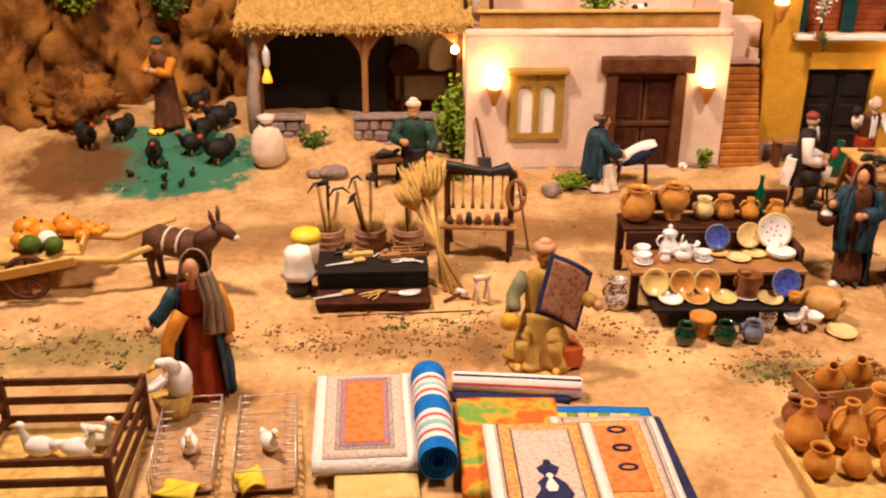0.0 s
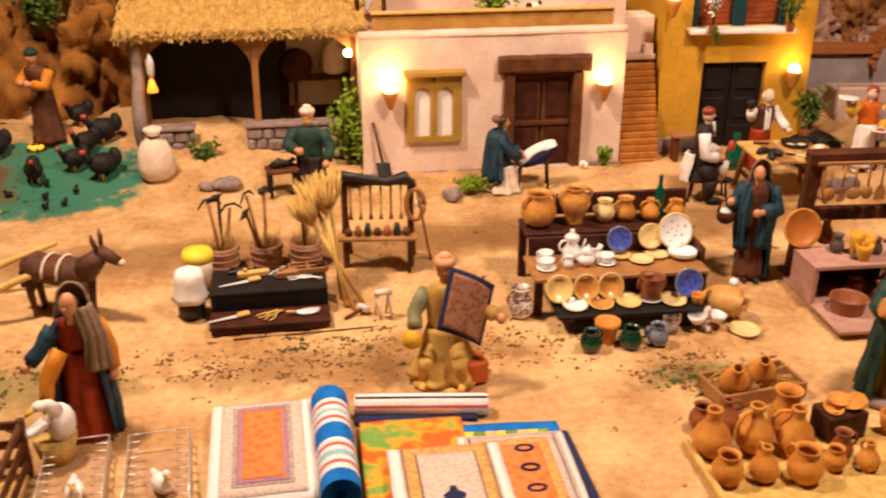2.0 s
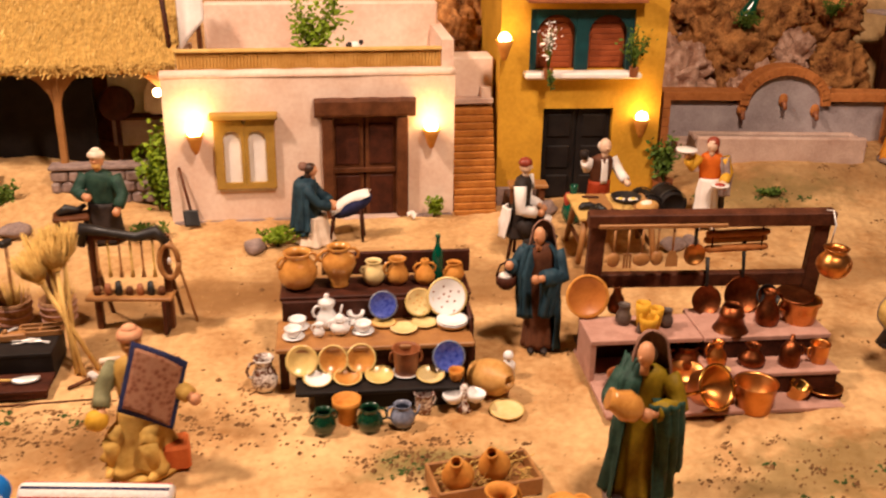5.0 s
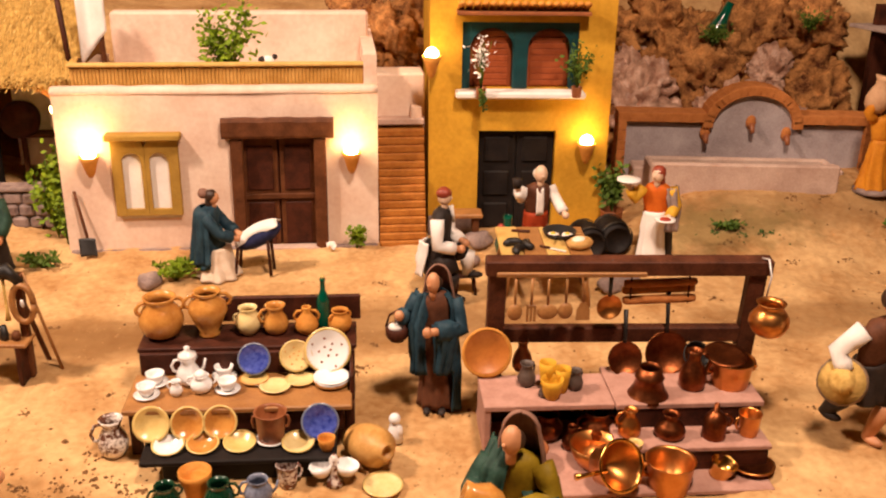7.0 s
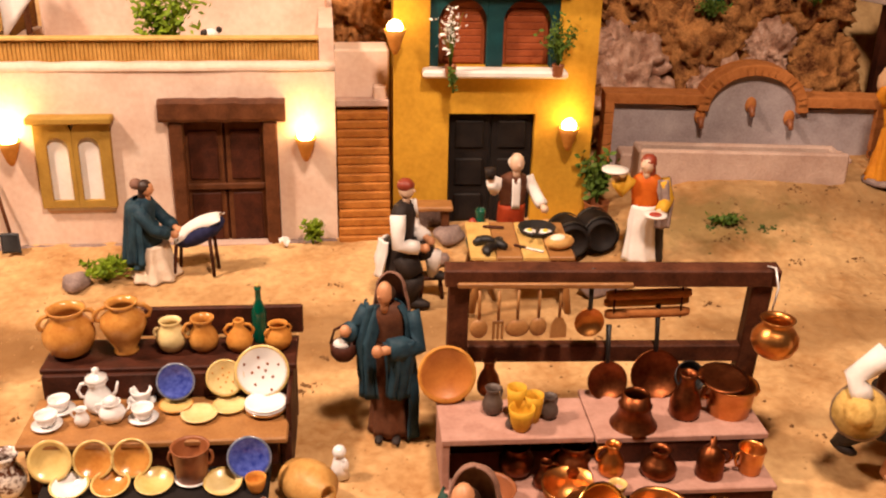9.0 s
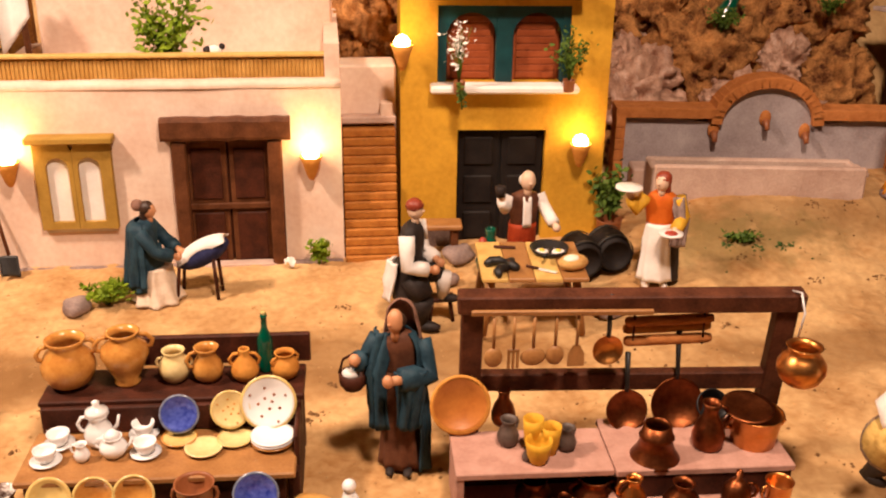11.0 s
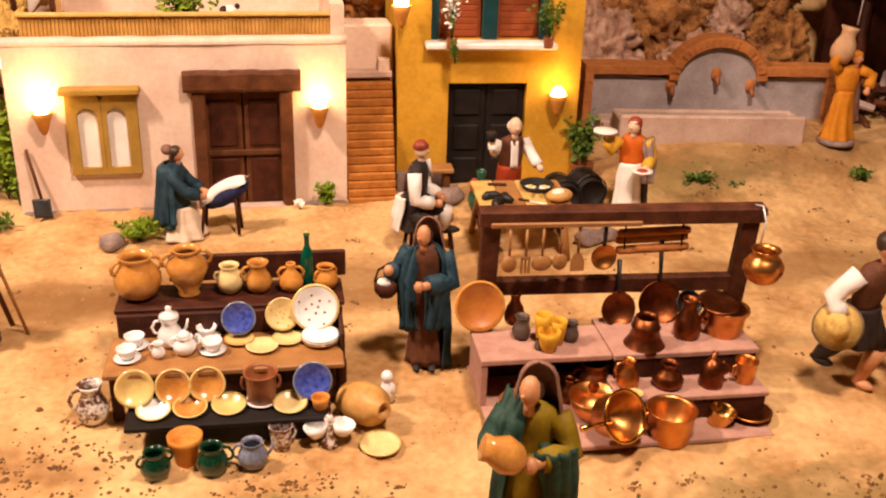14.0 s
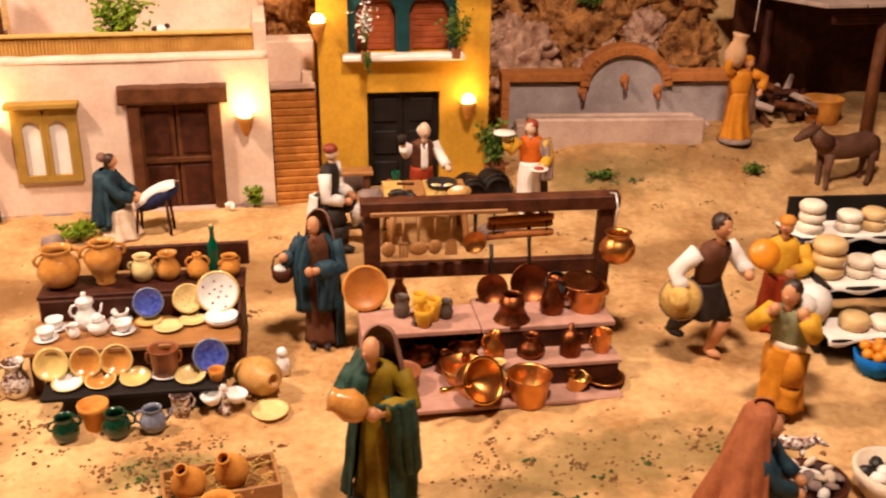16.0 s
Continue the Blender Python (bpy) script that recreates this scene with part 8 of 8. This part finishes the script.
# baskets of tool handles and reeds
def basket(x, y, seed, long_tools):
    t = thing("tool_basket", "small wicker basket full of straw and tool handles", "basket", at(x, y), seed * 30, "baskets behind the tool stand")
    part("body", Shape().lathe([(0.020, 0), (0.025, 0.012), (0.0265, 0.034), (0.027, 0.040), (0.023, 0.040), (0.021, 0.012)], segs=20), WICKER, t)
    for z in (0.008, 0.02, 0.032):
        part("hoop", Shape().lathe([(0.0235 + z * 0.09, z - 0.002), (0.0255 + z * 0.09, z), (0.0235 + z * 0.09, z + 0.002)], segs=20, caps=False), FELT_PINK, t)
    rnd = random.Random(seed)
    st = Shape()
    for k in range(70):
        a, q = rnd.uniform(0, 6.28), rnd.uniform(0, 0.02)
        p0 = Vector((q * math.cos(a), q * math.sin(a), 0.025))
        p1 = p0 + Vector((0.014 * math.cos(a) * rnd.random(), 0.014 * math.sin(a) * rnd.random(), rnd.uniform(0.02, 0.05)))
        st.tube([p0, p1], [0.0008, 0.0003], 0, 3)
    tagged(part("straw", st, STRAW, t), kind="stuff")
    for dx, dy, h, kind in long_tools:
        p1 = Vector((dx, dy, h))
        part("tool_handle", Shape().tube([(dx * 0.2, dy * 0.2, 0.01), p1], 0.0028, 0, 6), PLANKWOOD if kind != "hoe" else MIDWOOD, t)
        if kind == "hammer":
            part("tool_head", Shape().box((dx, dy, h + 0.004), (0.020, 0.010, 0.010), 0, 0.002), IRON, t)
        elif kind == "hoe":
            part("tool_head", Shape().sheet(lambda u, v: (dx + 0.010 * (2 * u - 1) - 0.016 * v, dy - 0.004 * v, h + 0.004 - 0.010 * v), 4, 4, 0.0014), IRON, t)
        else:
            part("tool_head", Shape().tube([(dx - 0.02, dy, h - 0.008), (dx - 0.008, dy, h + 0.006), (dx + 0.008, dy, h + 0.006), (dx + 0.022, dy, h - 0.006)], [0.001, 0.0024, 0.0024, 0.001], 0, 6), IRON, t)


basket(-0.532, -0.372, 1, [(-0.014, 0.004, 0.115, "pick"), (0.006, 0.01, 0.12, "hoe"), (0.02, 0.0, 0.10, "x")])
basket(-0.462, -0.372, 2, [(0.004, 0.0, 0.125, "hammer"), (-0.045, 0.004, 0.11, "hoe"), (-0.030, 0.01, 0.13, "pick")])
basket(-0.398, -0.372, 3, [(-0.028, 0.004, 0.10, "hoe"), (-0.016, -0.004, 0.11, "x")])
t = thing("bucket", "white bucket with yellow lid", "bucket", at(-0.566, -0.43), 0)
part("body", Shape().lathe([(0.018, 0), (0.023, 0.05), (0.019, 0.05)], segs=20), CLOTH_CREAM, t)
part("lid", Shape().lathe([(0.0245, 0.046), (0.025, 0.054), (0.022, 0.062), (0.006, 0.064)], segs=20), LEMON, t, "bright yellow lid")
t = thing("cloth_jar", "black jar covered with a white cloth", "jar", at(-0.572, -0.520), 0)
part("body", Shape().lathe([(0.018, 0), (0.020, 0.01), (0.020, 0.03), (0.014, 0.03)], segs=18), IRON, t)
part("cloth", Shape().lathe([(0.027, 0.028), (0.0245, 0.036), (0.021, 0.055), (0.022, 0.066), (0.017, 0.074), (0.004, 0.075)], segs=24, wob=0.07, folds=6), CLOTH_WHITE, t)

# brooms and the tool rack
def broom(x0, y0, x1, y1, z1, seed, fan=0.022):
    t = thing("straw_broom", "straw broom with pale stick standing upside down", "broom", at(x0, y0), 0, "straw brooms")
    top = Vector((x1 - x0, y1 - y0, z1 - level(x0, y0)))
    d = top.normalized()
    part("stick", Shape().tube([(0, 0, 0), top * 0.8], 0.0034, 0, 7), LIGHTWOOD, t)
    rnd = random.Random(seed)
    st = Shape()
    side = d.orthogonal().normalized()
    for k in range(130):
        a = rnd.uniform(0, 6.28)
        off = (Matrix.Rotation(a, 3, d) @ side) * math.sqrt(rnd.random())
        p0 = top * 0.76 + off * 0.004
        p1 = top * rnd.uniform(0.92, 1.04) + off * fan
        st.tube([p0, p0.lerp(p1, 0.4) + off * fan * 0.25, p1], [0.0012, 0.0012, 0.0007], 0, 3)
    tagged(part("bristles", st, STRAW, t), kind="stuff")
    part("binding", Shape().tube([top * 0.75, top * 0.79], 0.0065, 0, 9), STRAW, t)


broom(-0.345, -0.525, -0.372, -0.46, 0.165, 1, 0.026)
broom(-0.335, -0.530, -0.392, -0.445, 0.165, 2, 0.024)
broom(-0.318, -0.515, -0.408, -0.47, 0.145, 3, 0.024)
broom(-0.35, -0.50, -0.36, -0.45, 0.175, 4, 0.022)
t = thing("tool_rack", "brown wooden rack with shelf and hanging brushes", "rack", at(-0.284, -0.40), -6)
for sx in (-0.05, 0.055):
    part("post", Shape().box((sx, 0.0, 0.075), (0.010, 0.012, 0.15), 0, 0.0015), MIDWOOD, t)
    part("strut", Shape().tube([(sx, 0.004, 0.11), (sx + 0.006, 0.045, 0.0)], 0.0035, 0, 6), MIDWOOD, t)
part("top_rail", Shape().box((0, 0, 0.146), (0.125, 0.012, 0.008), 0, 0.001), MIDWOOD, t)
part("shelf", Shape().box((0.002, -0.012, 0.058), (0.125, 0.034, 0.005), 0, 0.001), PLANKWOOD, t)
part("side_panel", Shape().box((0.052, -0.012, 0.028), (0.006, 0.034, 0.056), 0, 0.001), DARKWOOD, t)
for k in range(6):
    part("hanging_brush", Shape().tube([(-0.04 + 0.016 * k, -0.010, 0.145), (-0.04 + 0.016 * k, -0.011, 0.10), (-0.04 + 0.016 * k, -0.012, 0.088)], [0.002, 0.002, 0.004], 0, 6), STRAW if k % 2 else PLANKWOOD, t)
for k in range(7):
    part("shelf_pot", Shape().lathe([(0.005, 0.06), (0.006, 0.066), (0.004, 0.072 + 0.004 * (k % 3))], segs=9), (MIDWOOD, TERRA_DARK, IRON)[k % 3], t, mx=pose(-0.045 + 0.0155 * k, -0.014, 0.001))
part("harness", Shape().tube([(-0.062, -0.008, 0.135), (-0.056, -0.01, 0.162), (-0.02, -0.014, 0.158), (0.018, -0.012, 0.150), (0.046, -0.01, 0.158), (0.06, -0.008, 0.14)], [0.006, 0.010, 0.006, 0.007, 0.010, 0.006], 0, 9), IRON, t, "black leather harness")
part("coiled_rope", Shape().tube([(0.062 + 0.014 * math.cos(a), -0.012, 0.112 + 0.026 * math.sin(a)) for a in (2 * math.pi * i / 16 for i in range(17))], 0.0042, 0, 7), PLANKWOOD, t)
part("steel_hook", Shape().ball((0.064, -0.018, 0.115), (0.003, 0.002, 0.006), 0, None, 8), STEEL, t)
part("leaning_pole", Shape().tube([(0.062, 0.0, 0.15), (0.088, 0.02, 0.0)], 0.0022, 0, 6), PLANKWOOD, t)
t = thing("sawhorse", "tiny pale wooden trestle", "trestle", at(-0.292, -0.565), 20)
part("bar", Shape().tube([(-0.012, 0, 0.042), (0.014, 0, 0.040)], 0.005, 0, 8), CLOTH_CREAM, t)
for sx in (-0.008, 0.010):
    for sy in (-0.010, 0.010):
        part("leg", Shape().tube([(sx, 0, 0.040), (sx, sy, 0)], 0.0025, 0, 6), CLOTH_CREAM, t)
t = thing("hammer", "steel hammer with wooden handle on sand", "hammer", at(-0.330, -0.552, 0.005), 40)
part("head", Shape().box((0.014, 0, 0.001), (0.010, 0.022, 0.009), 0, 0.002), STEEL, t)
part("handle", Shape().tube([(0.014, 0, 0), (-0.024, 0, -0.002)], 0.0028, 0, 7), MIDWOOD, t)

# ---- shed contents ----
t = thing("storage_barrel", "dark barrel hanging inside the shed", "barrel", (-0.392, 0.225, 0.185), 0, tilt=(90, 0))
part("body", Shape().lathe([(0.028, -0.03), (0.036, 0), (0.028, 0.03)], segs=18), DARKWOOD, t)
t = thing("cloth_sack", "pale sack hanging on the inner wall", "sack", (-0.312, 0.215, 0.165), 0)
part("body", Shape().lathe([(0.014, 0), (0.026, 0.01), (0.024, 0.045), (0.012, 0.066), (0.008, 0.075)], segs=16, flat=0.5, wob=0.06), CLOTH_CREAM, t)
t = thing("shelf", "brown plank shelf inside the shed", "shelf", (-0.345, 0.235, 0.155), 0)
part("plank", Shape().box((0, 0, 0), (0.13, 0.04, 0.006), 0, 0.001), MIDWOOD, t)
for sx in (-0.05, 0.05):
    part("bracket", Shape().box((sx, 0.004, -0.05), (0.008, 0.012, 0.095), 0, 0.001), MIDWOOD, t)
t = thing("leaning_board", "brown board leaning inside the shed", "board", (-0.335, 0.135, 0.05), 0, tilt=(0, 35))
part("plank", Shape().box((0, 0, 0.04), (0.01, 0.012, 0.09), 0, 0.001), PLANKWOOD, t)

s_ = Shape().sheet(lambda u, v: (0.016 * (u - 0.5), 0.010 * (v - 0.5), 0.004 + 0.006 * math.sin(7 * u + 3 * v) * math.cos(5 * v) + 0.006 * v), 8, 8, 0.001)
solid("paper_scrap", s_, CLOTH_WHITE, "crumpled scrap of white paper by the door", "paper", at(0.172, -0.030, 0.004), 15)
vessel("jug", "small white glazed jug beside the copper bucket", "jug", at(0.516, -0.690, 0.008), JUG, 0.036, CREAM, 0.028, 1, 150)

# terrace clutter: pole and draped cloth
t = thing("terrace_pole", "leaning dark pole with pale draped cloth", "pole", (-0.262, 0.12, 0.262), 0)
part("pole", Shape().tube([(0.0, 0, 0.0), (-0.012, 0, 0.17)], 0.005, 0, 7), DARKWOOD, t)
part("cloth", Shape().sheet(lambda u, v: (0.012 + 0.05 * u, 0.02 + 0.01 * math.sin(5 * u), 0.16 - 0.12 * v * (1 - 0.5 * u)), 8, 8, 0.002), CLOTH_WHITE, t)
part("beam", Shape().tube([(0.052, 0.02, 0.0), (0.048, 0.02, 0.17)], 0.005, 0, 7), MIDWOOD, t)


# ---- cheese stand ----
def cheese_stand():
    t = thing("cheese_stand", "black stepped stand with white cloth shelves", "market stand", (1.100, -0.60, 0.0), -5)
    for nm, y, z, d, w in (("top_shelf", 0.03, 0.125, 0.06, 0.28), ("middle_shelf", -0.045, 0.086, 0.075, 0.31), ("lower_shelf", -0.105, 0.036, 0.06, 0.27)):
        part(nm, Shape().box((0, y, z), (w, d, 0.007), 0, 0.002), BLACKWOOD, t)
        part("cloth", Shape().sheet(lambda u, v: ((w + 0.004) * (u - 0.5), y - d / 2 - 0.002 + (d + 0.002) * v, z + 0.0055 - (0.009 + 0.004 * math.sin(30 * u)) * max(0, 1 - v * 14)), 40, 16, 0.0015), CLOTH_WHITE, t)
        part("riser", Shape().box((0, y + d / 2 - 0.004, z - 0.022), (w - 0.01, 0.006, 0.05)), BLACKWOOD, t)
    part("back_board", Shape().box((0.01, 0.062, 0.125), (0.27, 0.006, 0.085)), BLACKWOOD, t)
    for sx in (-0.13, 0.13):
        part("side", Shape().box((sx, -0.03, 0.05), (0.006, 0.14, 0.1)), BLACKWOOD, t)


cheese_stand()


def cheese(x, y, z, r, h, m=CHEESE):
    s = Shape().lathe([(r * 0.8, 0), (r, h * 0.25), (r, h * 0.75), (r * 0.8, h), (r * 0.2, h * 1.02)], segs=20)
    solid("cheese", s, m, "round pale cheese wheel with smooth rind", "cheese", (x, y, z), 0, "cheeses on the stand")


CHEESE_GOLD = mat("golden_cheese_rind", (0.60, 0.40, 0.16), (0.74, 0.54, 0.28), 0.5, 60, 0.08)
for x, y, z, r, h, n, m in ((0.958, -0.567, 0.1305, 0.018, 0.015, 3, CHEESE), (1.015, -0.570, 0.1305, 0.018, 0.014, 2, CHEESE), (1.052, -0.572, 0.1305, 0.018, 0.015, 2, CHEESE_GOLD), (1.10, -0.575, 0.1305, 0.018, 0.015, 2, CHEESE),
                            (0.952, -0.632, 0.0915, 0.023, 0.018, 3, CHEESE_GOLD), (0.995, -0.640, 0.0915, 0.018, 0.014, 2, CHEESE), (1.032, -0.645, 0.0915, 0.020, 0.015, 2, CLOTH_WHITE), (1.075, -0.65, 0.0915, 0.02, 0.015, 1, CHEESE_GOLD),
                            (0.965, -0.695, 0.0415, 0.020, 0.02, 1, CHEESE_GOLD), (1.005, -0.70, 0.0415, 0.019, 0.014, 1, CHEESE), (1.045, -0.704, 0.0415, 0.018, 0.013, 2, CLOTH_WHITE), (1.085, -0.708, 0.0415, 0.018, 0.013, 2, CHEESE)):
    for k in range(n):
        cheese(x + 0.036 + 0.001 * (k % 2), y - 0.003, z + h * k, r, h, m)
for x, y, m, bm_, lb in ((1.010, -0.745, PUMPKIN, RUG_BLUE, "blue bowl heaped with orange fruit"), (1.075, -0.752, CLOTH_WHITE, WICKER, "wicker basket with white eggs"), (1.125, -0.77, YELLOWCLOTH, GLAZED, "bowl of yellow fruit")):
    t = thing("fruit_bowl", lb, "bowl", at(x, y))
    part("bowl", vessel_shape(BOWL, 0.03, 0.06), bm_, t)
    for k in range(9):
        a = k * 2.4
        part("fruit", Shape().ball((0, 0, 0), 0.008, 0, None, 10), m, t, mx=pose(0.016 * math.cos(a) * (k > 0), 0.016 * math.sin(a) * (k > 0), 0.03 + 0.006 * (k < 4)))
# shellfish plate and basket in the foreground
t = thing("shell_basket", "dark basket heaped with white shells", "basket", at(0.800, -0.962), 0)
part("body", Shape().lathe([(0.026, 0), (0.036, 0.016), (0.038, 0.024), (0.033, 0.022), (0.024, 0.006)], segs=22), DARKWOOD, t)
for k in range(16):
    a, r = k * 2.4, 0.0068 * math.sqrt(k)
    part("shell", Shape().ball((0, 0, 0), (0.009, 0.007, 0.004), 0, None, 8), (CLOTH_WHITE, STONE, CLOTH_CREAM)[k % 3], t, mx=pose(r * math.cos(a), r * math.sin(a), 0.022 + 0.004 * (k % 3), 30 * (k % 4) - 40, 25 * (k % 3) - 20, k * 50))
t = thing("white_basket", "pale woven basket with dark contents", "basket", at(0.885, -0.975), 0)
part("body", Shape().lathe([(0.028, 0), (0.040, 0.022), (0.043, 0.036), (0.038, 0.036), (0.034, 0.02)], segs=24), CLOTH_CREAM, t)
for k in range(10):
    part("produce", Shape().ball((0, 0, 0), (0.011, 0.008, 0.007), 0, None, 8), (IRON, CLOTH_WHITE, LEAF_DARK)[k % 3], t, mx=pose(0.0095 * math.sqrt(k) * math.cos(k * 2.4), 0.0095 * math.sqrt(k) * math.sin(k * 2.4), 0.028, 0, 0, k * 40))


# ---- woodshed on the far side ----
def woodshed():
    t = thing("woodshed", "dark open woodshed with plank roof", "shed", (1.55, 0.12, 0.08))
    part("post", Shape().tube([(-0.14, -0.17, -0.02), (-0.142, -0.17, 0.14), (-0.138, -0.168, 0.255)], [0.014, 0.012, 0.013], 0, 9), MIDWOOD, t)
    part("post", Shape().tube([(-0.22, 0.12, -0.02), (-0.22, 0.12, 0.265)], [0.012, 0.011], 0, 9), DARKWOOD, t)
    part("rear_wall", Shape().box((0.1, 0.2, 0.13), (0.72, 0.02, 0.34)), DARKWOOD, t)
    part("side_wall", Shape().box((0.42, 0.0, 0.13), (0.02, 0.4, 0.34)), DARKWOOD, t)
    for k in range(9):
        part("roof_plank", Shape().box((-0.25 + 0.085 * k, 0.0, 0.268), (0.08, 0.46, 0.008), 0, 0.001, pose(0, 0, 0, -4, 0, 0)), GREYWOOD, t)
    part("beam", Shape().box((0.08, -0.17, 0.251), (0.66, 0.014, 0.016), 0, 0.002), DARKWOOD, t)


woodshed()
vessel("tub", "wide terracotta tub by the woodshed", "tub", at(1.392, 0.085, 0.0), BUCKET, 0.052, TERRA, 0.078, 0)
rnd = random.Random(31)
for k in range(34):
    x, y = rnd.uniform(1.22, 1.40), rnd.uniform(0.09, 0.2)
    z = level(x, y) + 0.006 + rnd.random() * 0.075 * (1 - abs(x - 1.30) / 0.12 * 0.7)
    L = rnd.uniform(0.03, 0.055)
    s = Shape().tube([(-L, 0, 0), (-L * 0.3, rnd.uniform(-0.003, 0.003), 0.001), (L, 0, 0)], [0.007, 0.0085, 0.0065], 0, 7, None, False)
    solid("log", s, (MIDWOOD, GREYWOOD, DARKWOOD)[k % 3], "rough split firewood log in a heap", "log", (x, y, z), rnd.uniform(0, 180), "firewood heap", tilt=(0, rnd.uniform(-20, 20)))
t = thing("hanging_chain", "thin pale chain hanging by the woodshed", "chain", (1.235, 0.12, 0.28))
part("chain", Shape().tube([(0, 0, 0), (0.004, 0, 0.1), (0.006, 0, 0.2)], 0.0016, 0, 5), STEEL, t)
solid("bones", Shape().tube([(-0.03, 0, 0.004), (-0.01, 0.004, 0.007), (0.02, -0.002, 0.004), (0.045, 0.0, 0.006)], [0.005, 0.004, 0.004, 0.006], 0, 8), CLOTH_CREAM, "pale branch lying on sand", "branch", at(1.20, -0.28), -8)


# ---- crumbs of earth and flock on the sand ----
def crumbs(name, label, m, spots, n, seed, r0, r1, tight=0.8):
    rnd = random.Random(seed)
    s = Shape()
    for x, y, rx, ry, share in spots:
        heaps = [(x + rnd.gauss(0, rx), y + rnd.gauss(0, ry)) for k in range(max(3, int(n * share / 14)))]
        for k in range(int(n * share)):
            hx, hy = rnd.choice(heaps)
            px, py = (hx + rnd.gauss(0, 0.007), hy + rnd.gauss(0, 0.004)) if rnd.random() < tight else (x + rnd.gauss(0, rx), y + rnd.gauss(0, ry))
            r = rnd.uniform(r0, r1) * (1.7 if rnd.random() < 0.08 else 1)
            z = level(px, py) + 0.004 * noise.noise((px * 9, py * 9, 1)) + 0.0044 * noise.noise((px * 26, py * 34, 5)) - 0.001
            v = [(px + r * a * rnd.uniform(0.7, 1.3), py + r * b * rnd.uniform(0.7, 1.3), z + r * c) for a, b, c in ((1, 0, 0), (0, 1, 0), (-1, 0, 0), (0, -1, 0), (0, 0, 0.9), (0.4, 0.4, 0.6))]
            s.add(v, [(0, 1, 5), (1, 4, 5), (4, 0, 5), (1, 2, 4), (2, 3, 4), (3, 0, 4)], 0, False)
    solid(name, s, m, label, "earth", kind="stuff")


EARTH = mat("brown_earth", (0.10, 0.045, 0.016), (0.28, 0.15, 0.06), 0.95, 60, 0.3)
GRIT = mat("sand_grit", (0.30, 0.16, 0.06), (0.55, 0.34, 0.15), 0.95, 60, 0.2)
crumbs("earth_crumbs", "scattered crumbs of dark earth on sand", EARTH, [(-0.42, -0.66, 0.12, 0.03, 0.22), (-0.12, -0.66, 0.10, 0.04, 0.10), (0.12, -0.77, 0.05, 0.025, 0.14), (0.58, -0.86, 0.11, 0.045, 0.12), (-0.85, -0.66, 0.10, 0.03, 0.14), (0.85, -0.05, 0.16, 0.06, 0.05), (0.2, -0.4, 0.4, 0.1, 0.08), (0.9, -0.3, 0.2, 0.1, 0.05)], 3800, 41, 0.0008, 0.0029, 0.7)
crumbs("sand_grit", "loose grains of coarse sand", GRIT, [(0.0, -0.5, 0.55, 0.3, 1.0)], 2600, 42, 0.0008, 0.002, 0.3)
crumbs("moss_flock", "green flock scattered on the sand", MOSS, [(0.14, -0.79, 0.05, 0.02, 0.25), (0.62, -0.88, 0.09, 0.04, 0.1), (-0.80, -0.68, 0.08, 0.025, 0.25), (0.86, -0.09, 0.06, 0.03, 0.15), (-0.45, -0.63, 0.10, 0.02, 0.1), (-0.86, -0.03, 0.10, 0.06, 0.15)], 700, 43, 0.0012, 0.003)
